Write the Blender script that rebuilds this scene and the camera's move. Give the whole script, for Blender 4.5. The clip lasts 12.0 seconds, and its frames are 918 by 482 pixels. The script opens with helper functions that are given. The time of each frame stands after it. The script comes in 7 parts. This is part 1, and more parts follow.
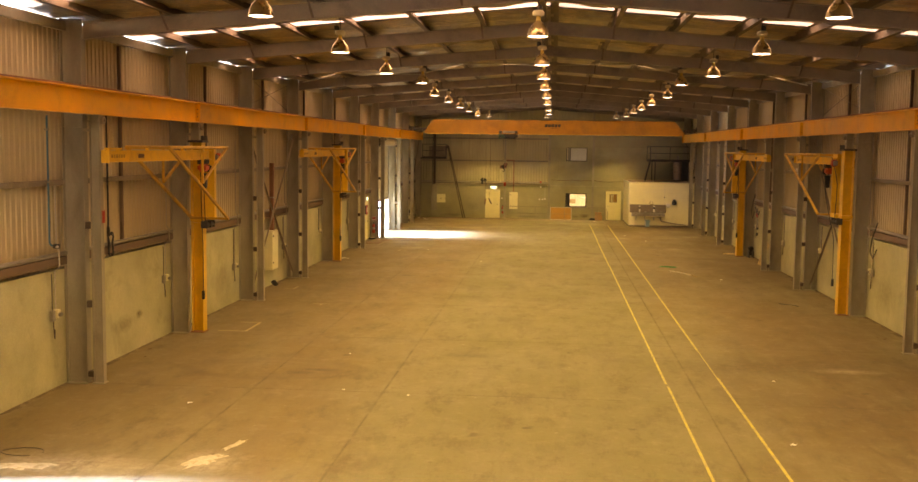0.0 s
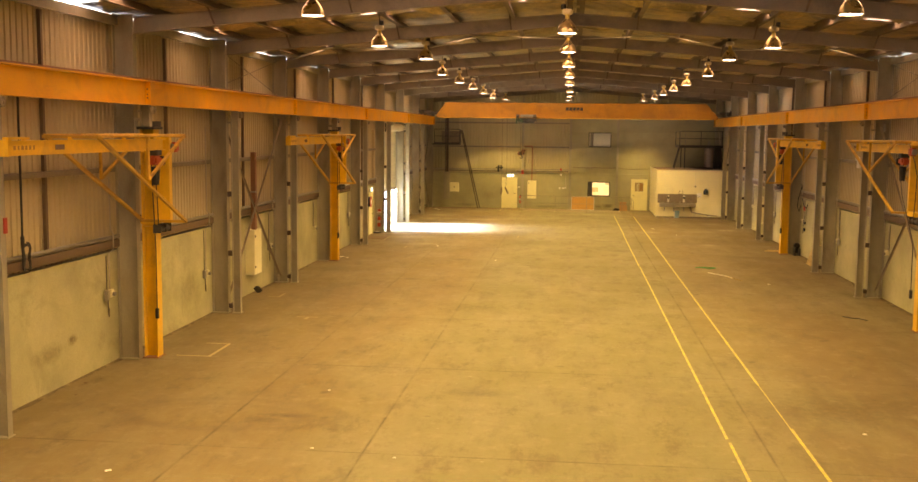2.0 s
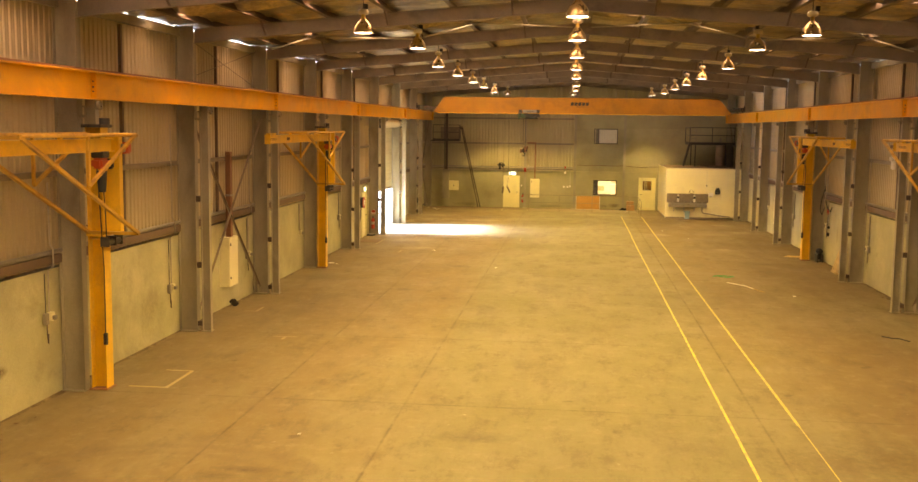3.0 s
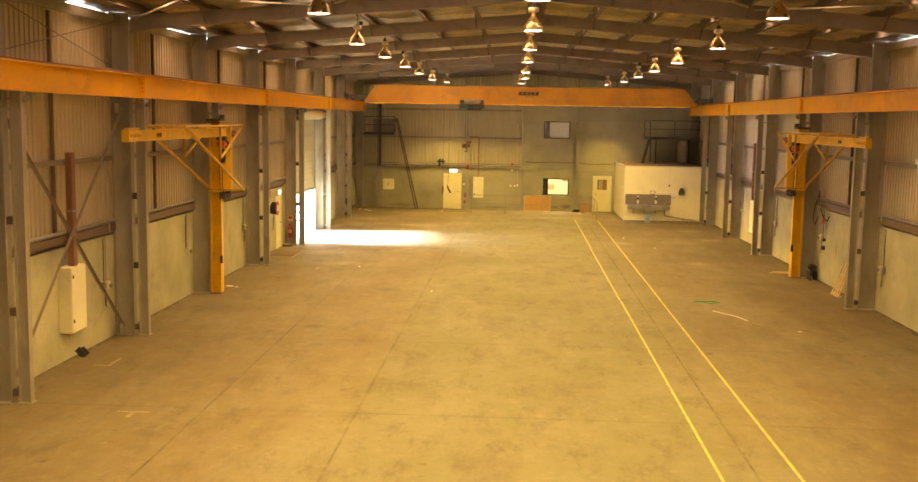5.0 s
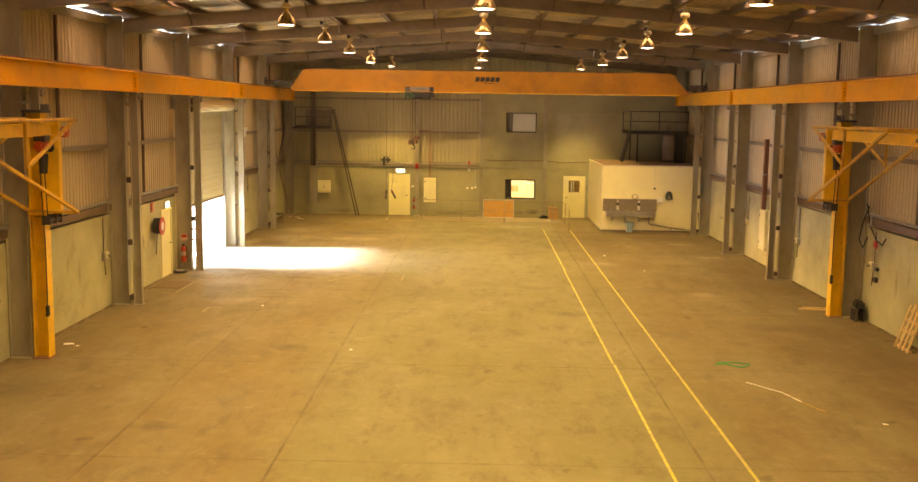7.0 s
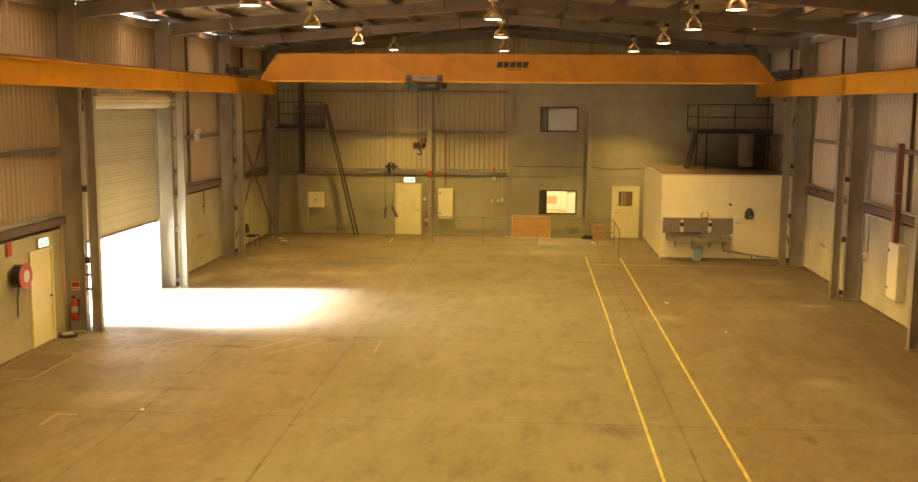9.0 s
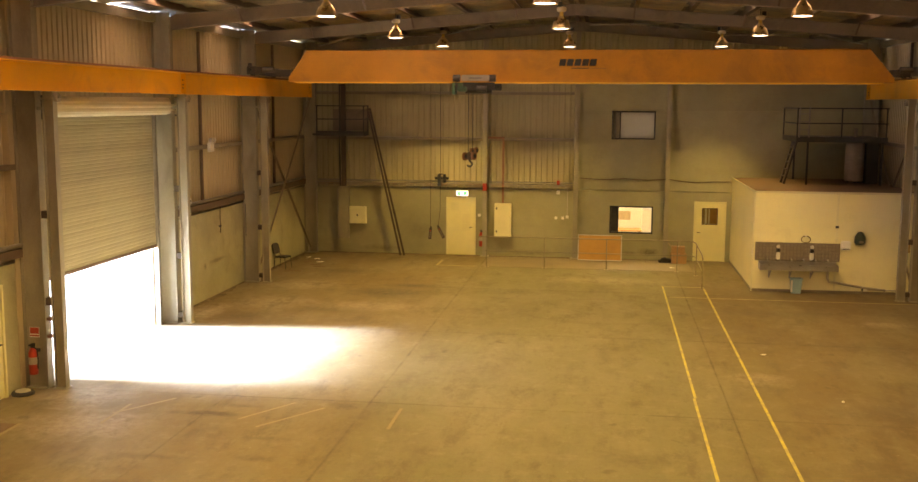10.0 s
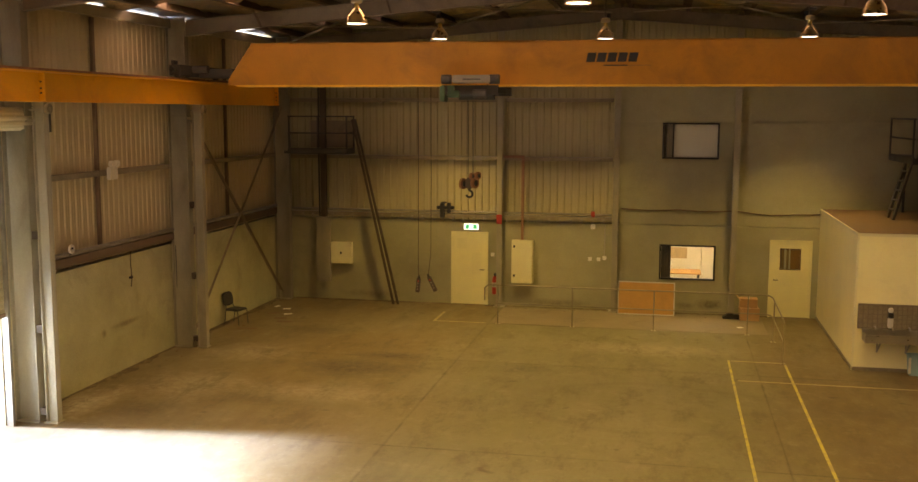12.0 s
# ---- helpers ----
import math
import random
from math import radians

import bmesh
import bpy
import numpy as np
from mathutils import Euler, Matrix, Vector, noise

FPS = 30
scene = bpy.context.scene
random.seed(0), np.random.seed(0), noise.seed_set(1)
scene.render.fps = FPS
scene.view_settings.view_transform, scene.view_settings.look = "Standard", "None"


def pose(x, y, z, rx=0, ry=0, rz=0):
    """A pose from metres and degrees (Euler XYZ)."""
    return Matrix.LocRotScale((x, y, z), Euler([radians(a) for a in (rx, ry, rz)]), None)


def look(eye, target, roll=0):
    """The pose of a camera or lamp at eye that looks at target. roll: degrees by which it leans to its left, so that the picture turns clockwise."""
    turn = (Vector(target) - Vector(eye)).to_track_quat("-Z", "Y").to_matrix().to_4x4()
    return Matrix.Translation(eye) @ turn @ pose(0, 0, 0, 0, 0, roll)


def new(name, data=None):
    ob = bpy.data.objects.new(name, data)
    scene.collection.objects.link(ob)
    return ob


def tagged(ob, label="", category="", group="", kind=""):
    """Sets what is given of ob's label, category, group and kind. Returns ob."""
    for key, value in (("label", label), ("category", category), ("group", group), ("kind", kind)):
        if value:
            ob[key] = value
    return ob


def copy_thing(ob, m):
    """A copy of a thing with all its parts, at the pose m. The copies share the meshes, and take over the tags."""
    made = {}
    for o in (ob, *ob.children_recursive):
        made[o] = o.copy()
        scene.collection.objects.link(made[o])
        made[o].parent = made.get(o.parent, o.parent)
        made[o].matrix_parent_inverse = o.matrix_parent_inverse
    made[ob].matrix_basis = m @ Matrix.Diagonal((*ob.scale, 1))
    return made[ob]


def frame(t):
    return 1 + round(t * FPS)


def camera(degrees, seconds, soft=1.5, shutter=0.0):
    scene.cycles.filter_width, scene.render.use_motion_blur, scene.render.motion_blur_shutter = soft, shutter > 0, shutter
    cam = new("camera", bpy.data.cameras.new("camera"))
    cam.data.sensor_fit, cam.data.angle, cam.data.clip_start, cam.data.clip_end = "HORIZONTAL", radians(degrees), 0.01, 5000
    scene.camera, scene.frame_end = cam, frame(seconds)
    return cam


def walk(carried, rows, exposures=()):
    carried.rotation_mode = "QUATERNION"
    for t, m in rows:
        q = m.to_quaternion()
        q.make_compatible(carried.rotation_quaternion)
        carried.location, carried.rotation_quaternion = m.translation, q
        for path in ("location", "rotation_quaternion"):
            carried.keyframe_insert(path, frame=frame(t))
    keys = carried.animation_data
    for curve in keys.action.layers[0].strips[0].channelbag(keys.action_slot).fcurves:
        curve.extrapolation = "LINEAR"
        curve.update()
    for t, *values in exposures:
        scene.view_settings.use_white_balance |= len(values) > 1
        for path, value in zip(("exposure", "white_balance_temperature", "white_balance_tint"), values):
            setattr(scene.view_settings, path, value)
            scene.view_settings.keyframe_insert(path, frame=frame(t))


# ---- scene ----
cam = camera(48.3, 12.0)
PATH = [
    (0, (-0.033, 0.227, 5.032), (-0.214, 2.211, 4.853), 0.7),
    (0.5, (-0.034, 1.315, 5.02), (-0.226, 3.297, 4.834), 0.6),
    (1, (-0.079, 2.49, 5.056), (-0.28, 4.471, 4.861), 0.6),
    (1.5, (-0.157, 3.779, 5.121), (-0.366, 5.758, 4.917), 0.7),
    (2, (-0.218, 5.114, 5.113), (-0.434, 7.091, 4.903), 0.6),
    (2.5, (-0.317, 6.593, 5.147), (-0.538, 8.569, 4.931), 0.7),
    (4.3, (-0.563, 12.346, 5.32), (-0.741, 14.325, 5.087), 0.8),
    (4.5, (-0.621, 13.069, 5.322), (-0.778, 15.049, 5.087), 0.7),
    (5, (-0.66, 15.027, 5.27), (-0.77, 17.01, 5.034), 0.9),
    (5.5, (-0.7, 16.892, 5.281), (-0.783, 18.875, 5.04), 0.8),
    (6, (-0.653, 19.166, 5.26), (-0.717, 21.15, 5.018), 0.8),
    (6.5, (-0.558, 21.308, 5.268), (-0.609, 23.292, 5.02), 0.8),
    (7, (-0.419, 23.903, 5.279), (-0.457, 25.886, 5.027), 0.8),
    (7.2, (-0.386, 24.884, 5.27), (-0.417, 26.868, 5.018), 0.7),
    (8.8, (0.377, 33.028, 5.353), (0.281, 35.008, 5.088), 0.6),
    (9, (0.488, 33.991, 5.343), (0.352, 35.968, 5.077), 0.4),
    (9.5, (0.621, 36.388, 5.359), (0.404, 38.359, 5.093), 0.3),
    (10, (0.769, 38.931, 5.459), (0.485, 40.893, 5.193), 0.3),
    (10.5, (0.864, 41.185, 5.486), (0.54, 43.141, 5.22), 0.2),
    (11, (0.943, 43.446, 5.443), (0.585, 45.396, 5.18), 0.2),
    (11.5, (1.038, 45.332, 5.413), (0.654, 47.278, 5.154), 0.3),
    (12, (1.093, 46.919, 5.512), (0.694, 48.862, 5.261), 0.2),
]
EXPOSURES = [
    (0.0, 4.71, 9000, 20),
    (2.5, 5.23, 8900, 17),
    (4.5, 5.29, 8900, 16),
    (7.0, 5.19, 9200, 17),
    (9.5, 4.72, 8800, 18),
    (11.0, 4.38, 8480, 19),
    (12.0, 4.08, 8300, 18),
]
walk(cam, [(t, look(eye, target, roll)) for t, eye, target, roll in PATH], EXPOSURES)

# ---- world, sun, exposure ----
XC = -0.25                      # centre line of the hall
SPAN = 9.95                     # centre line to wall face
BAY, Y0, K0, K1 = 6.0, 20.8, -5, 8
YEND, YSOUTH = 75.45, -9.3
DOORS_K = (-2, 6)               # bays of the west wall with a roller door


def mx(x):
    """The mirror place of x on the other side of the hall."""
    return 2 * XC - x


def yk(k):
    return Y0 + BAY * k


def roof_z(x):
    """Underside of the roof lining."""
    return 8.48 - 0.08 * abs(x - XC)


world = bpy.data.worlds.new("sky")
scene.world = world
world.use_nodes = True
wn = world.node_tree
sky = wn.nodes.new("ShaderNodeTexSky")
sky.sky_type = "NISHITA"
sky.sun_disc = False
sky.sun_elevation = radians(20)
sky.sun_rotation = radians(-95)
wn.nodes["Background"].inputs["Strength"].default_value = 0.08
wn.links.new(sky.outputs[0], wn.nodes["Background"].inputs["Color"])

sun_data = bpy.data.lights.new("sun", "SUN")
sun_data.energy = 5.4
sun_data.angle = radians(9)
sun_data.color = (0.38, 0.55, 1.0)
sun = new("sun", sun_data)
sun.matrix_world = look((-30, 58, 11.65), (-4.5, 60.3, 1.7))


def sky_panel(name, x0, x1, y0, y1, watts, colour=(1.0, 0.7, 0.5)):
    """Daylight that comes through one fibreglass roof sheet."""
    data = bpy.data.lights.new(name, "AREA")
    data.shape = "RECTANGLE"
    xa, xb = (x0 + x1) / 2, 0
    zc = roof_z((x0 + x1) / 2) - 0.03
    data.size = abs(x1 - x0)
    data.size_y = abs(y1 - y0)
    data.energy, data.color = watts, colour
    ob = new(name, data)
    lean = math.degrees(math.atan(0.08)) * (1 if xa > XC else -1)
    ob.matrix_world = pose(xa, (y0 + y1) / 2, zc, 0, lean, 0)
    return ob


SKY_W = 4.0


def sky_gap(k):
    """The stretch of a bay, from its column line, that the fibreglass sheet leaves open to the sky."""
    return (3.62, 4.48) if k <= 0 else ((3.84, 4.28) if k < K1 else (3.88, 4.26))



for k in range(K0, K1 + 1):
    for side in (-1, 1):
        xa, xb = XC + side * 0.25, XC + side * 9.4
        ya, yb = sky_gap(k)
        sky_panel("skylight", min(xa, xb), max(xa, xb), yk(k) + ya, yk(k) + yb, SKY_W * (1.7 if side < 0 else 0.8) * (1.0 if k < K1 else 0.06))

LAMP_ROWS = {
    -4.95: (5.8, 11.8, 17.2, 23.6, 30.1, 42.3, 48.0, 53.9, 59.5, 66.4),
    -4.43: (34.4,),
    -4.60: (72.2,),
    -0.38: (2.5, 8.5, 14.2, 20.2, 26.9, 31.9, 37.6, 43.7, 49.8, 57.2, 63.3),
    -0.55: (72.7,),
    4.48: (5.8, 11.8, 17.4, 23.6, 30.5, 42.4, 49.2, 54.8, 60.2, 66.0),
    4.06: (34.5,),
    4.25: (72.8,),
}
LAMP_W = 33.0
for x, ys in LAMP_ROWS.items():
    for y in ys:
        bulb = bpy.data.lights.new("high_bay_bulb", "SPOT")
        bulb.energy, bulb.color = LAMP_W * ((1.3 if x < -2 else 1.2 if x > 2 else 0.85) if y < 60 else (1.45 if x < -2 or y > 64 else 1.1) if y < 70 else 2.0 if x < -4 else 1.2 if x < 0 else 1.5), (1.0, 0.75, 0.25)
        # cones narrowed past y 65 and on the far east side to darken the walls there
        bulb.spot_size, bulb.spot_blend, bulb.shadow_soft_size = radians(106 if y > 70 and x < -4 else 88 if y > 70 else 106 if y > 65 or (x > 2 and y > 48) else 122), 0.5, 0.24
        new("high_bay_bulb", bulb).matrix_world = pose(x, y, 7.24 if y > 70 else 7.14)


# daylight from the yard through the half-open roller doors
for k in DOORS_K:
    yard = bpy.data.lights.new("door_daylight", "AREA")
    yard.shape, yard.size, yard.size_y = "RECTANGLE", 1.9, 5.1
    yard.energy, yard.color = 120.0, (0.55, 0.73, 1.0)
    yard.spread = radians(90)
    new("door_daylight", yard).matrix_world = look((-10.3, yk(k) + 3.06, 0.98), (-8.5, yk(k) + 3.06, -1.5))


# ---- materials ----
def ramp(nt, lo, hi, a=0.0, b=1.0):
    n = nt.nodes.new("ShaderNodeMapRange")
    n.inputs["From Min"].default_value, n.inputs["From Max"].default_value = lo, hi
    n.inputs["To Min"].default_value, n.inputs["To Max"].default_value = a, b
    return n


def noise_tex(nt, coord, scale, detail=4.0, rough=0.6, squash=None, dist=0.0):
    n = nt.nodes.new("ShaderNodeTexNoise")
    n.inputs["Scale"].default_value = scale
    n.inputs["Detail"].default_value = detail
    n.inputs["Roughness"].default_value = rough
    n.inputs["Distortion"].default_value = dist
    if squash:
        m = nt.nodes.new("ShaderNodeMapping")
        m.inputs["Scale"].default_value = squash
        nt.links.new(coord, m.inputs["Vector"])
        coord = m.outputs[0]
    nt.links.new(coord, n.inputs["Vector"])
    return n


def mixc(nt, fac, a, b, mode="MIX"):
    n = nt.nodes.new("ShaderNodeMix")
    n.data_type, n.blend_type = "RGBA", mode
    for sock, v in ((n.inputs[0], fac), (n.inputs[6], a), (n.inputs[7], b)):
        if isinstance(v, (int, float)):
            sock.default_value = v
        elif isinstance(v, tuple):
            sock.default_value = (*v, 1.0)
        else:
            nt.links.new(v, sock)
    return n.outputs[2]


def make_mat(name, colour, rough=0.6, metal=0.0, var=0.25, scale=1.5, grain=45.0, grain_amt=0.12, bump=0.15,
             stain=None, stain_amt=0.6, stain_scale=0.9, stain_edge=(0.52, 0.72), squash=None, rnd=0.08, spec=0.5):
    m = bpy.data.materials.new(name)
    m.use_nodes = True
    nt = m.node_tree
    bsdf = nt.nodes["Principled BSDF"]
    tc = nt.nodes.new("ShaderNodeTexCoord").outputs["Object"]
    info = nt.nodes.new("ShaderNodeObjectInfo")
    n1 = noise_tex(nt, tc, scale, 5.0, 0.62, squash)
    n2 = noise_tex(nt, tc, grain, 3.0, 0.7)
    r1 = ramp(nt, 0.3, 0.7, 1 - var, 1 + var * 0.6)
    nt.links.new(n1.outputs[0], r1.inputs[0])
    r2 = ramp(nt, 0.25, 0.75, 1 - grain_amt, 1 + grain_amt)
    nt.links.new(n2.outputs[0], r2.inputs[0])
    r3 = ramp(nt, 0, 1, 1 - rnd, 1 + rnd)
    nt.links.new(info.outputs["Random"], r3.inputs[0])
    mul = nt.nodes.new("ShaderNodeMath")
    mul.operation = "MULTIPLY"
    nt.links.new(r1.outputs[0], mul.inputs[0])
    nt.links.new(r2.outputs[0], mul.inputs[1])
    mul2 = nt.nodes.new("ShaderNodeMath")
    mul2.operation = "MULTIPLY"
    nt.links.new(mul.outputs[0], mul2.inputs[0])
    nt.links.new(r3.outputs[0], mul2.inputs[1])
    col = mixc(nt, 1.0, colour, mul2.outputs[0], "MULTIPLY")
    if stain:
        n3 = noise_tex(nt, tc, stain_scale, 6.0, 0.7, squash, 0.6)
        r4 = ramp(nt, stain_edge[0], stain_edge[1], 0.0, stain_amt)
        nt.links.new(n3.outputs[0], r4.inputs[0])
        col = mixc(nt, r4.outputs[0], col, stain)
    nt.links.new(col, bsdf.inputs["Base Color"])
    rr = ramp(nt, 0.3, 0.7, max(0.05, rough - 0.1), min(1.0, rough + 0.12))
    nt.links.new(n1.outputs[0], rr.inputs[0])
    nt.links.new(rr.outputs[0], bsdf.inputs["Roughness"])
    bsdf.inputs["Metallic"].default_value = metal
    bsdf.inputs["Specular IOR Level"].default_value = spec
    if bump:
        b = nt.nodes.new("ShaderNodeBump")
        b.inputs["Strength"].default_value = bump
        b.inputs["Distance"].default_value = 0.01
        nt.links.new(n2.outputs[0], b.inputs["Height"])
        nt.links.new(b.outputs[0], bsdf.inputs["Normal"])
    return m


def emit_mat(name, colour, strength):
    m = bpy.data.materials.new(name)
    m.use_nodes = True
    b = m.node_tree.nodes["Principled BSDF"]
    b.inputs["Base Color"].default_value = (*colour, 1)
    b.inputs["Emission Color"].default_value = (*colour, 1)
    b.inputs["Emission Strength"].default_value = strength
    return m


def blotches(nt, tc, col, marks, colour, axes=(0, 1)):
    """Soft irregular patches: marks of (a, b, half width, half depth, strength) on the two axes given."""
    wob = noise_tex(nt, tc, 2.2, 5, 0.7)
    fine = noise_tex(nt, tc, 7.0, 5, 0.75)
    for a, c, ra, rc, amt in marks:
        place, size = [0.0, 0.0, 0.0], [0.0, 0.0, 0.0]
        place[axes[0]], place[axes[1]] = a, c
        size[axes[0]], size[axes[1]] = 1 / ra, 1 / rc
        sub = nt.nodes.new("ShaderNodeVectorMath")
        sub.operation = "SUBTRACT"
        nt.links.new(tc, sub.inputs[0])
        sub.inputs[1].default_value = place
        mul = nt.nodes.new("ShaderNodeVectorMath")
        mul.operation = "MULTIPLY"
        nt.links.new(sub.outputs[0], mul.inputs[0])
        mul.inputs[1].default_value = size
        ln = nt.nodes.new("ShaderNodeVectorMath")
        ln.operation = "LENGTH"
        nt.links.new(mul.outputs[0], ln.inputs[0])
        add = nt.nodes.new("ShaderNodeMath")
        add.operation = "MULTIPLY_ADD"
        nt.links.new(wob.outputs[0], add.inputs[0])
        add.inputs[1].default_value = 1.5
        nt.links.new(ln.outputs["Value"], add.inputs[2])
        r = ramp(nt, 1.0, 1.9, amt, 0.0)
        nt.links.new(add.outputs[0], r.inputs[0])
        rf = ramp(nt, 0.35, 0.6, 0.35, 1.0)
        nt.links.new(fine.outputs[0], rf.inputs[0])
        m = nt.nodes.new("ShaderNodeMath")
        m.operation = "MULTIPLY"
        nt.links.new(r.outputs[0], m.inputs[0])
        nt.links.new(rf.outputs[0], m.inputs[1])
        col = mixc(nt, m.outputs[0], col, colour)
    return col


def floor_material():
    m = make_mat("worn_concrete_floor", (0.236, 0.178, 0.080), 0.7, 0, 0.26, 0.35, 30, 0.07, 0.06, rnd=0.09, spec=0.35)
    nt = m.node_tree
    bsdf = nt.nodes["Principled BSDF"]
    src = bsdf.inputs["Base Color"].links[0].from_socket
    tc = nt.nodes.new("ShaderNodeTexCoord").outputs["Object"]
    # the traffic lane down the middle is worn to paler, greyer concrete with a ragged edge
    sep = nt.nodes.new("ShaderNodeSeparateXYZ")
    nt.links.new(tc, sep.inputs[0])
    sh = nt.nodes.new("ShaderNodeMath")
    sh.operation = "ADD"
    nt.links.new(sep.outputs[0], sh.inputs[0])
    sh.inputs[1].default_value = 0.2
    ab = nt.nodes.new("ShaderNodeMath")
    ab.operation = "ABSOLUTE"
    nt.links.new(sh.outputs[0], ab.inputs[0])
    rag = noise_tex(nt, tc, 0.16, 6, 0.65, (1.0, 0.5, 1.0), 0.8)
    ma = nt.nodes.new("ShaderNodeMath")
    ma.operation = "MULTIPLY_ADD"
    nt.links.new(rag.outputs[0], ma.inputs[0])
    ma.inputs[1].default_value = 3.0
    nt.links.new(ab.outputs[0], ma.inputs[2])
    lane = ramp(nt, 4.2, 5.9, 0.9, 0.0)
    nt.links.new(ma.outputs[0], lane.inputs[0])
    col = mixc(nt, lane.outputs[0], src, (0.226, 0.206, 0.106))
    # trodden-in dirt along the east side, with a ragged edge
    me = nt.nodes.new("ShaderNodeMath")
    me.operation = "MULTIPLY_ADD"
    nt.links.new(rag.outputs[0], me.inputs[0])
    me.inputs[1].default_value = 6.0
    nt.links.new(sep.outputs[0], me.inputs[2])
    east = ramp(nt, 5.5, 9.0, 0.0, 0.9)
    nt.links.new(me.outputs[0], east.inputs[0])
    col = mixc(nt, east.outputs[0], col, (0.205, 0.142, 0.072))
    # and, fainter, along the west side
    mw = nt.nodes.new("ShaderNodeMath")
    mw.operation = "MULTIPLY_ADD"
    nt.links.new(sep.outputs[0], mw.inputs[0])
    mw.inputs[1].default_value = -1.0
    six = nt.nodes.new("ShaderNodeMath")
    six.operation = "MULTIPLY"
    nt.links.new(rag.outputs[0], six.inputs[0])
    six.inputs[1].default_value = 6.0
    nt.links.new(six.outputs[0], mw.inputs[2])
    west = ramp(nt, 5.6, 8.6, 0.0, 0.6)
    nt.links.new(mw.outputs[0], west.inputs[0])
    col = mixc(nt, west.outputs[0], col, (0.225, 0.158, 0.078))
    # pale dusty sweeps
    a = noise_tex(nt, tc, 0.3, 7, 0.68, (1.3, 0.4, 1.0), 0.0)
    ra = ramp(nt, 0.46, 0.66, 0.0, 0.7)
    nt.links.new(a.outputs[0], ra.inputs[0])
    col = mixc(nt, ra.outputs[0], col, (0.29, 0.255, 0.15))
    # dark oil stains and scuffs
    b = noise_tex(nt, tc, 0.45, 10, 0.75, (1.2, 0.5, 1.0), 0.0)
    rb = ramp(nt, 0.53, 0.70, 0.0, 0.62)
    nt.links.new(b.outputs[0], rb.inputs[0])
    col = mixc(nt, rb.outputs[0], col, (0.13, 0.09, 0.05))
    # drag marks, only in some places
    c = noise_tex(nt, tc, 1.1, 6, 0.7, (1.3, 0.5, 1.0), 0.0)
    rc = ramp(nt, 0.54, 0.72, 0.0, 0.55)
    nt.links.new(c.outputs[0], rc.inputs[0])
    where = noise_tex(nt, tc, 0.12, 3, 0.5)
    rw = ramp(nt, 0.45, 0.62, 0.0, 1.0)
    nt.links.new(where.outputs[0], rw.inputs[0])
    mm = nt.nodes.new("ShaderNodeMath")
    mm.operation = "MULTIPLY"
    nt.links.new(rc.outputs[0], mm.inputs[0])
    nt.links.new(rw.outputs[0], mm.inputs[1])
    col = mixc(nt, mm.outputs[0], col, (0.18, 0.13, 0.075))
    # grit and pitting
    d = noise_tex(nt, tc, 6.0, 8, 0.82)
    rd = ramp(nt, 0.50, 0.70, 0.0, 0.6)
    nt.links.new(d.outputs[0], rd.inputs[0])
    col = mixc(nt, rd.outputs[0], col, (0.2, 0.145, 0.085))
    e = noise_tex(nt, tc, 2.4, 8, 0.8, None, 0.0)
    re = ramp(nt, 0.52, 0.72, 0.0, 0.5)
    nt.links.new(e.outputs[0], re.inputs[0])
    col = mixc(nt, re.outputs[0], col, (0.37, 0.315, 0.205))
    # fine short scuffs across the lane
    f = noise_tex(nt, tc, 2.6, 6, 0.75, (1.8, 0.3, 1.0), 0.0)
    rfa = ramp(nt, 0.58, 0.70, 0.0, 0.38)
    nt.links.new(f.outputs[0], rfa.inputs[0])
    col = mixc(nt, rfa.outputs[0], col, (0.15, 0.115, 0.065))
    # grime trodden into the slab joints, broken along their length
    broken = noise_tex(nt, tc, 0.9, 5, 0.7)
    wob = noise_tex(nt, tc, 3.0, 4, 0.7)
    for axis, places in ((0, (-6.2, -3.45, 3.06)), (1, [yk(k) for k in range(K0 + 1, K1 + 1)])):
        for at in places:
            d1 = nt.nodes.new("ShaderNodeMath")
            d1.operation = "SUBTRACT"
            nt.links.new(sep.outputs[axis], d1.inputs[0])
            d1.inputs[1].default_value = at
            d2 = nt.nodes.new("ShaderNodeMath")
            d2.operation = "ABSOLUTE"
            nt.links.new(d1.outputs[0], d2.inputs[0])
            d3 = nt.nodes.new("ShaderNodeMath")
            d3.operation = "MULTIPLY_ADD"
            nt.links.new(wob.outputs[0], d3.inputs[0])
            d3.inputs[1].default_value = 0.09
            nt.links.new(d2.outputs[0], d3.inputs[2])
            line = ramp(nt, 0.045, 0.085, 0.8 if axis == 0 else 0.62, 0.0)
            nt.links.new(d3.outputs[0], line.inputs[0])
            mask = ramp(nt, 0.42, 0.58, 0.15, 1.0)
            nt.links.new(broken.outputs[0], mask.inputs[0])
            d4 = nt.nodes.new("ShaderNodeMath")
            d4.operation = "MULTIPLY"
            nt.links.new(line.outputs[0], d4.inputs[0])
            nt.links.new(mask.outputs[0], d4.inputs[1])
            fade = d4
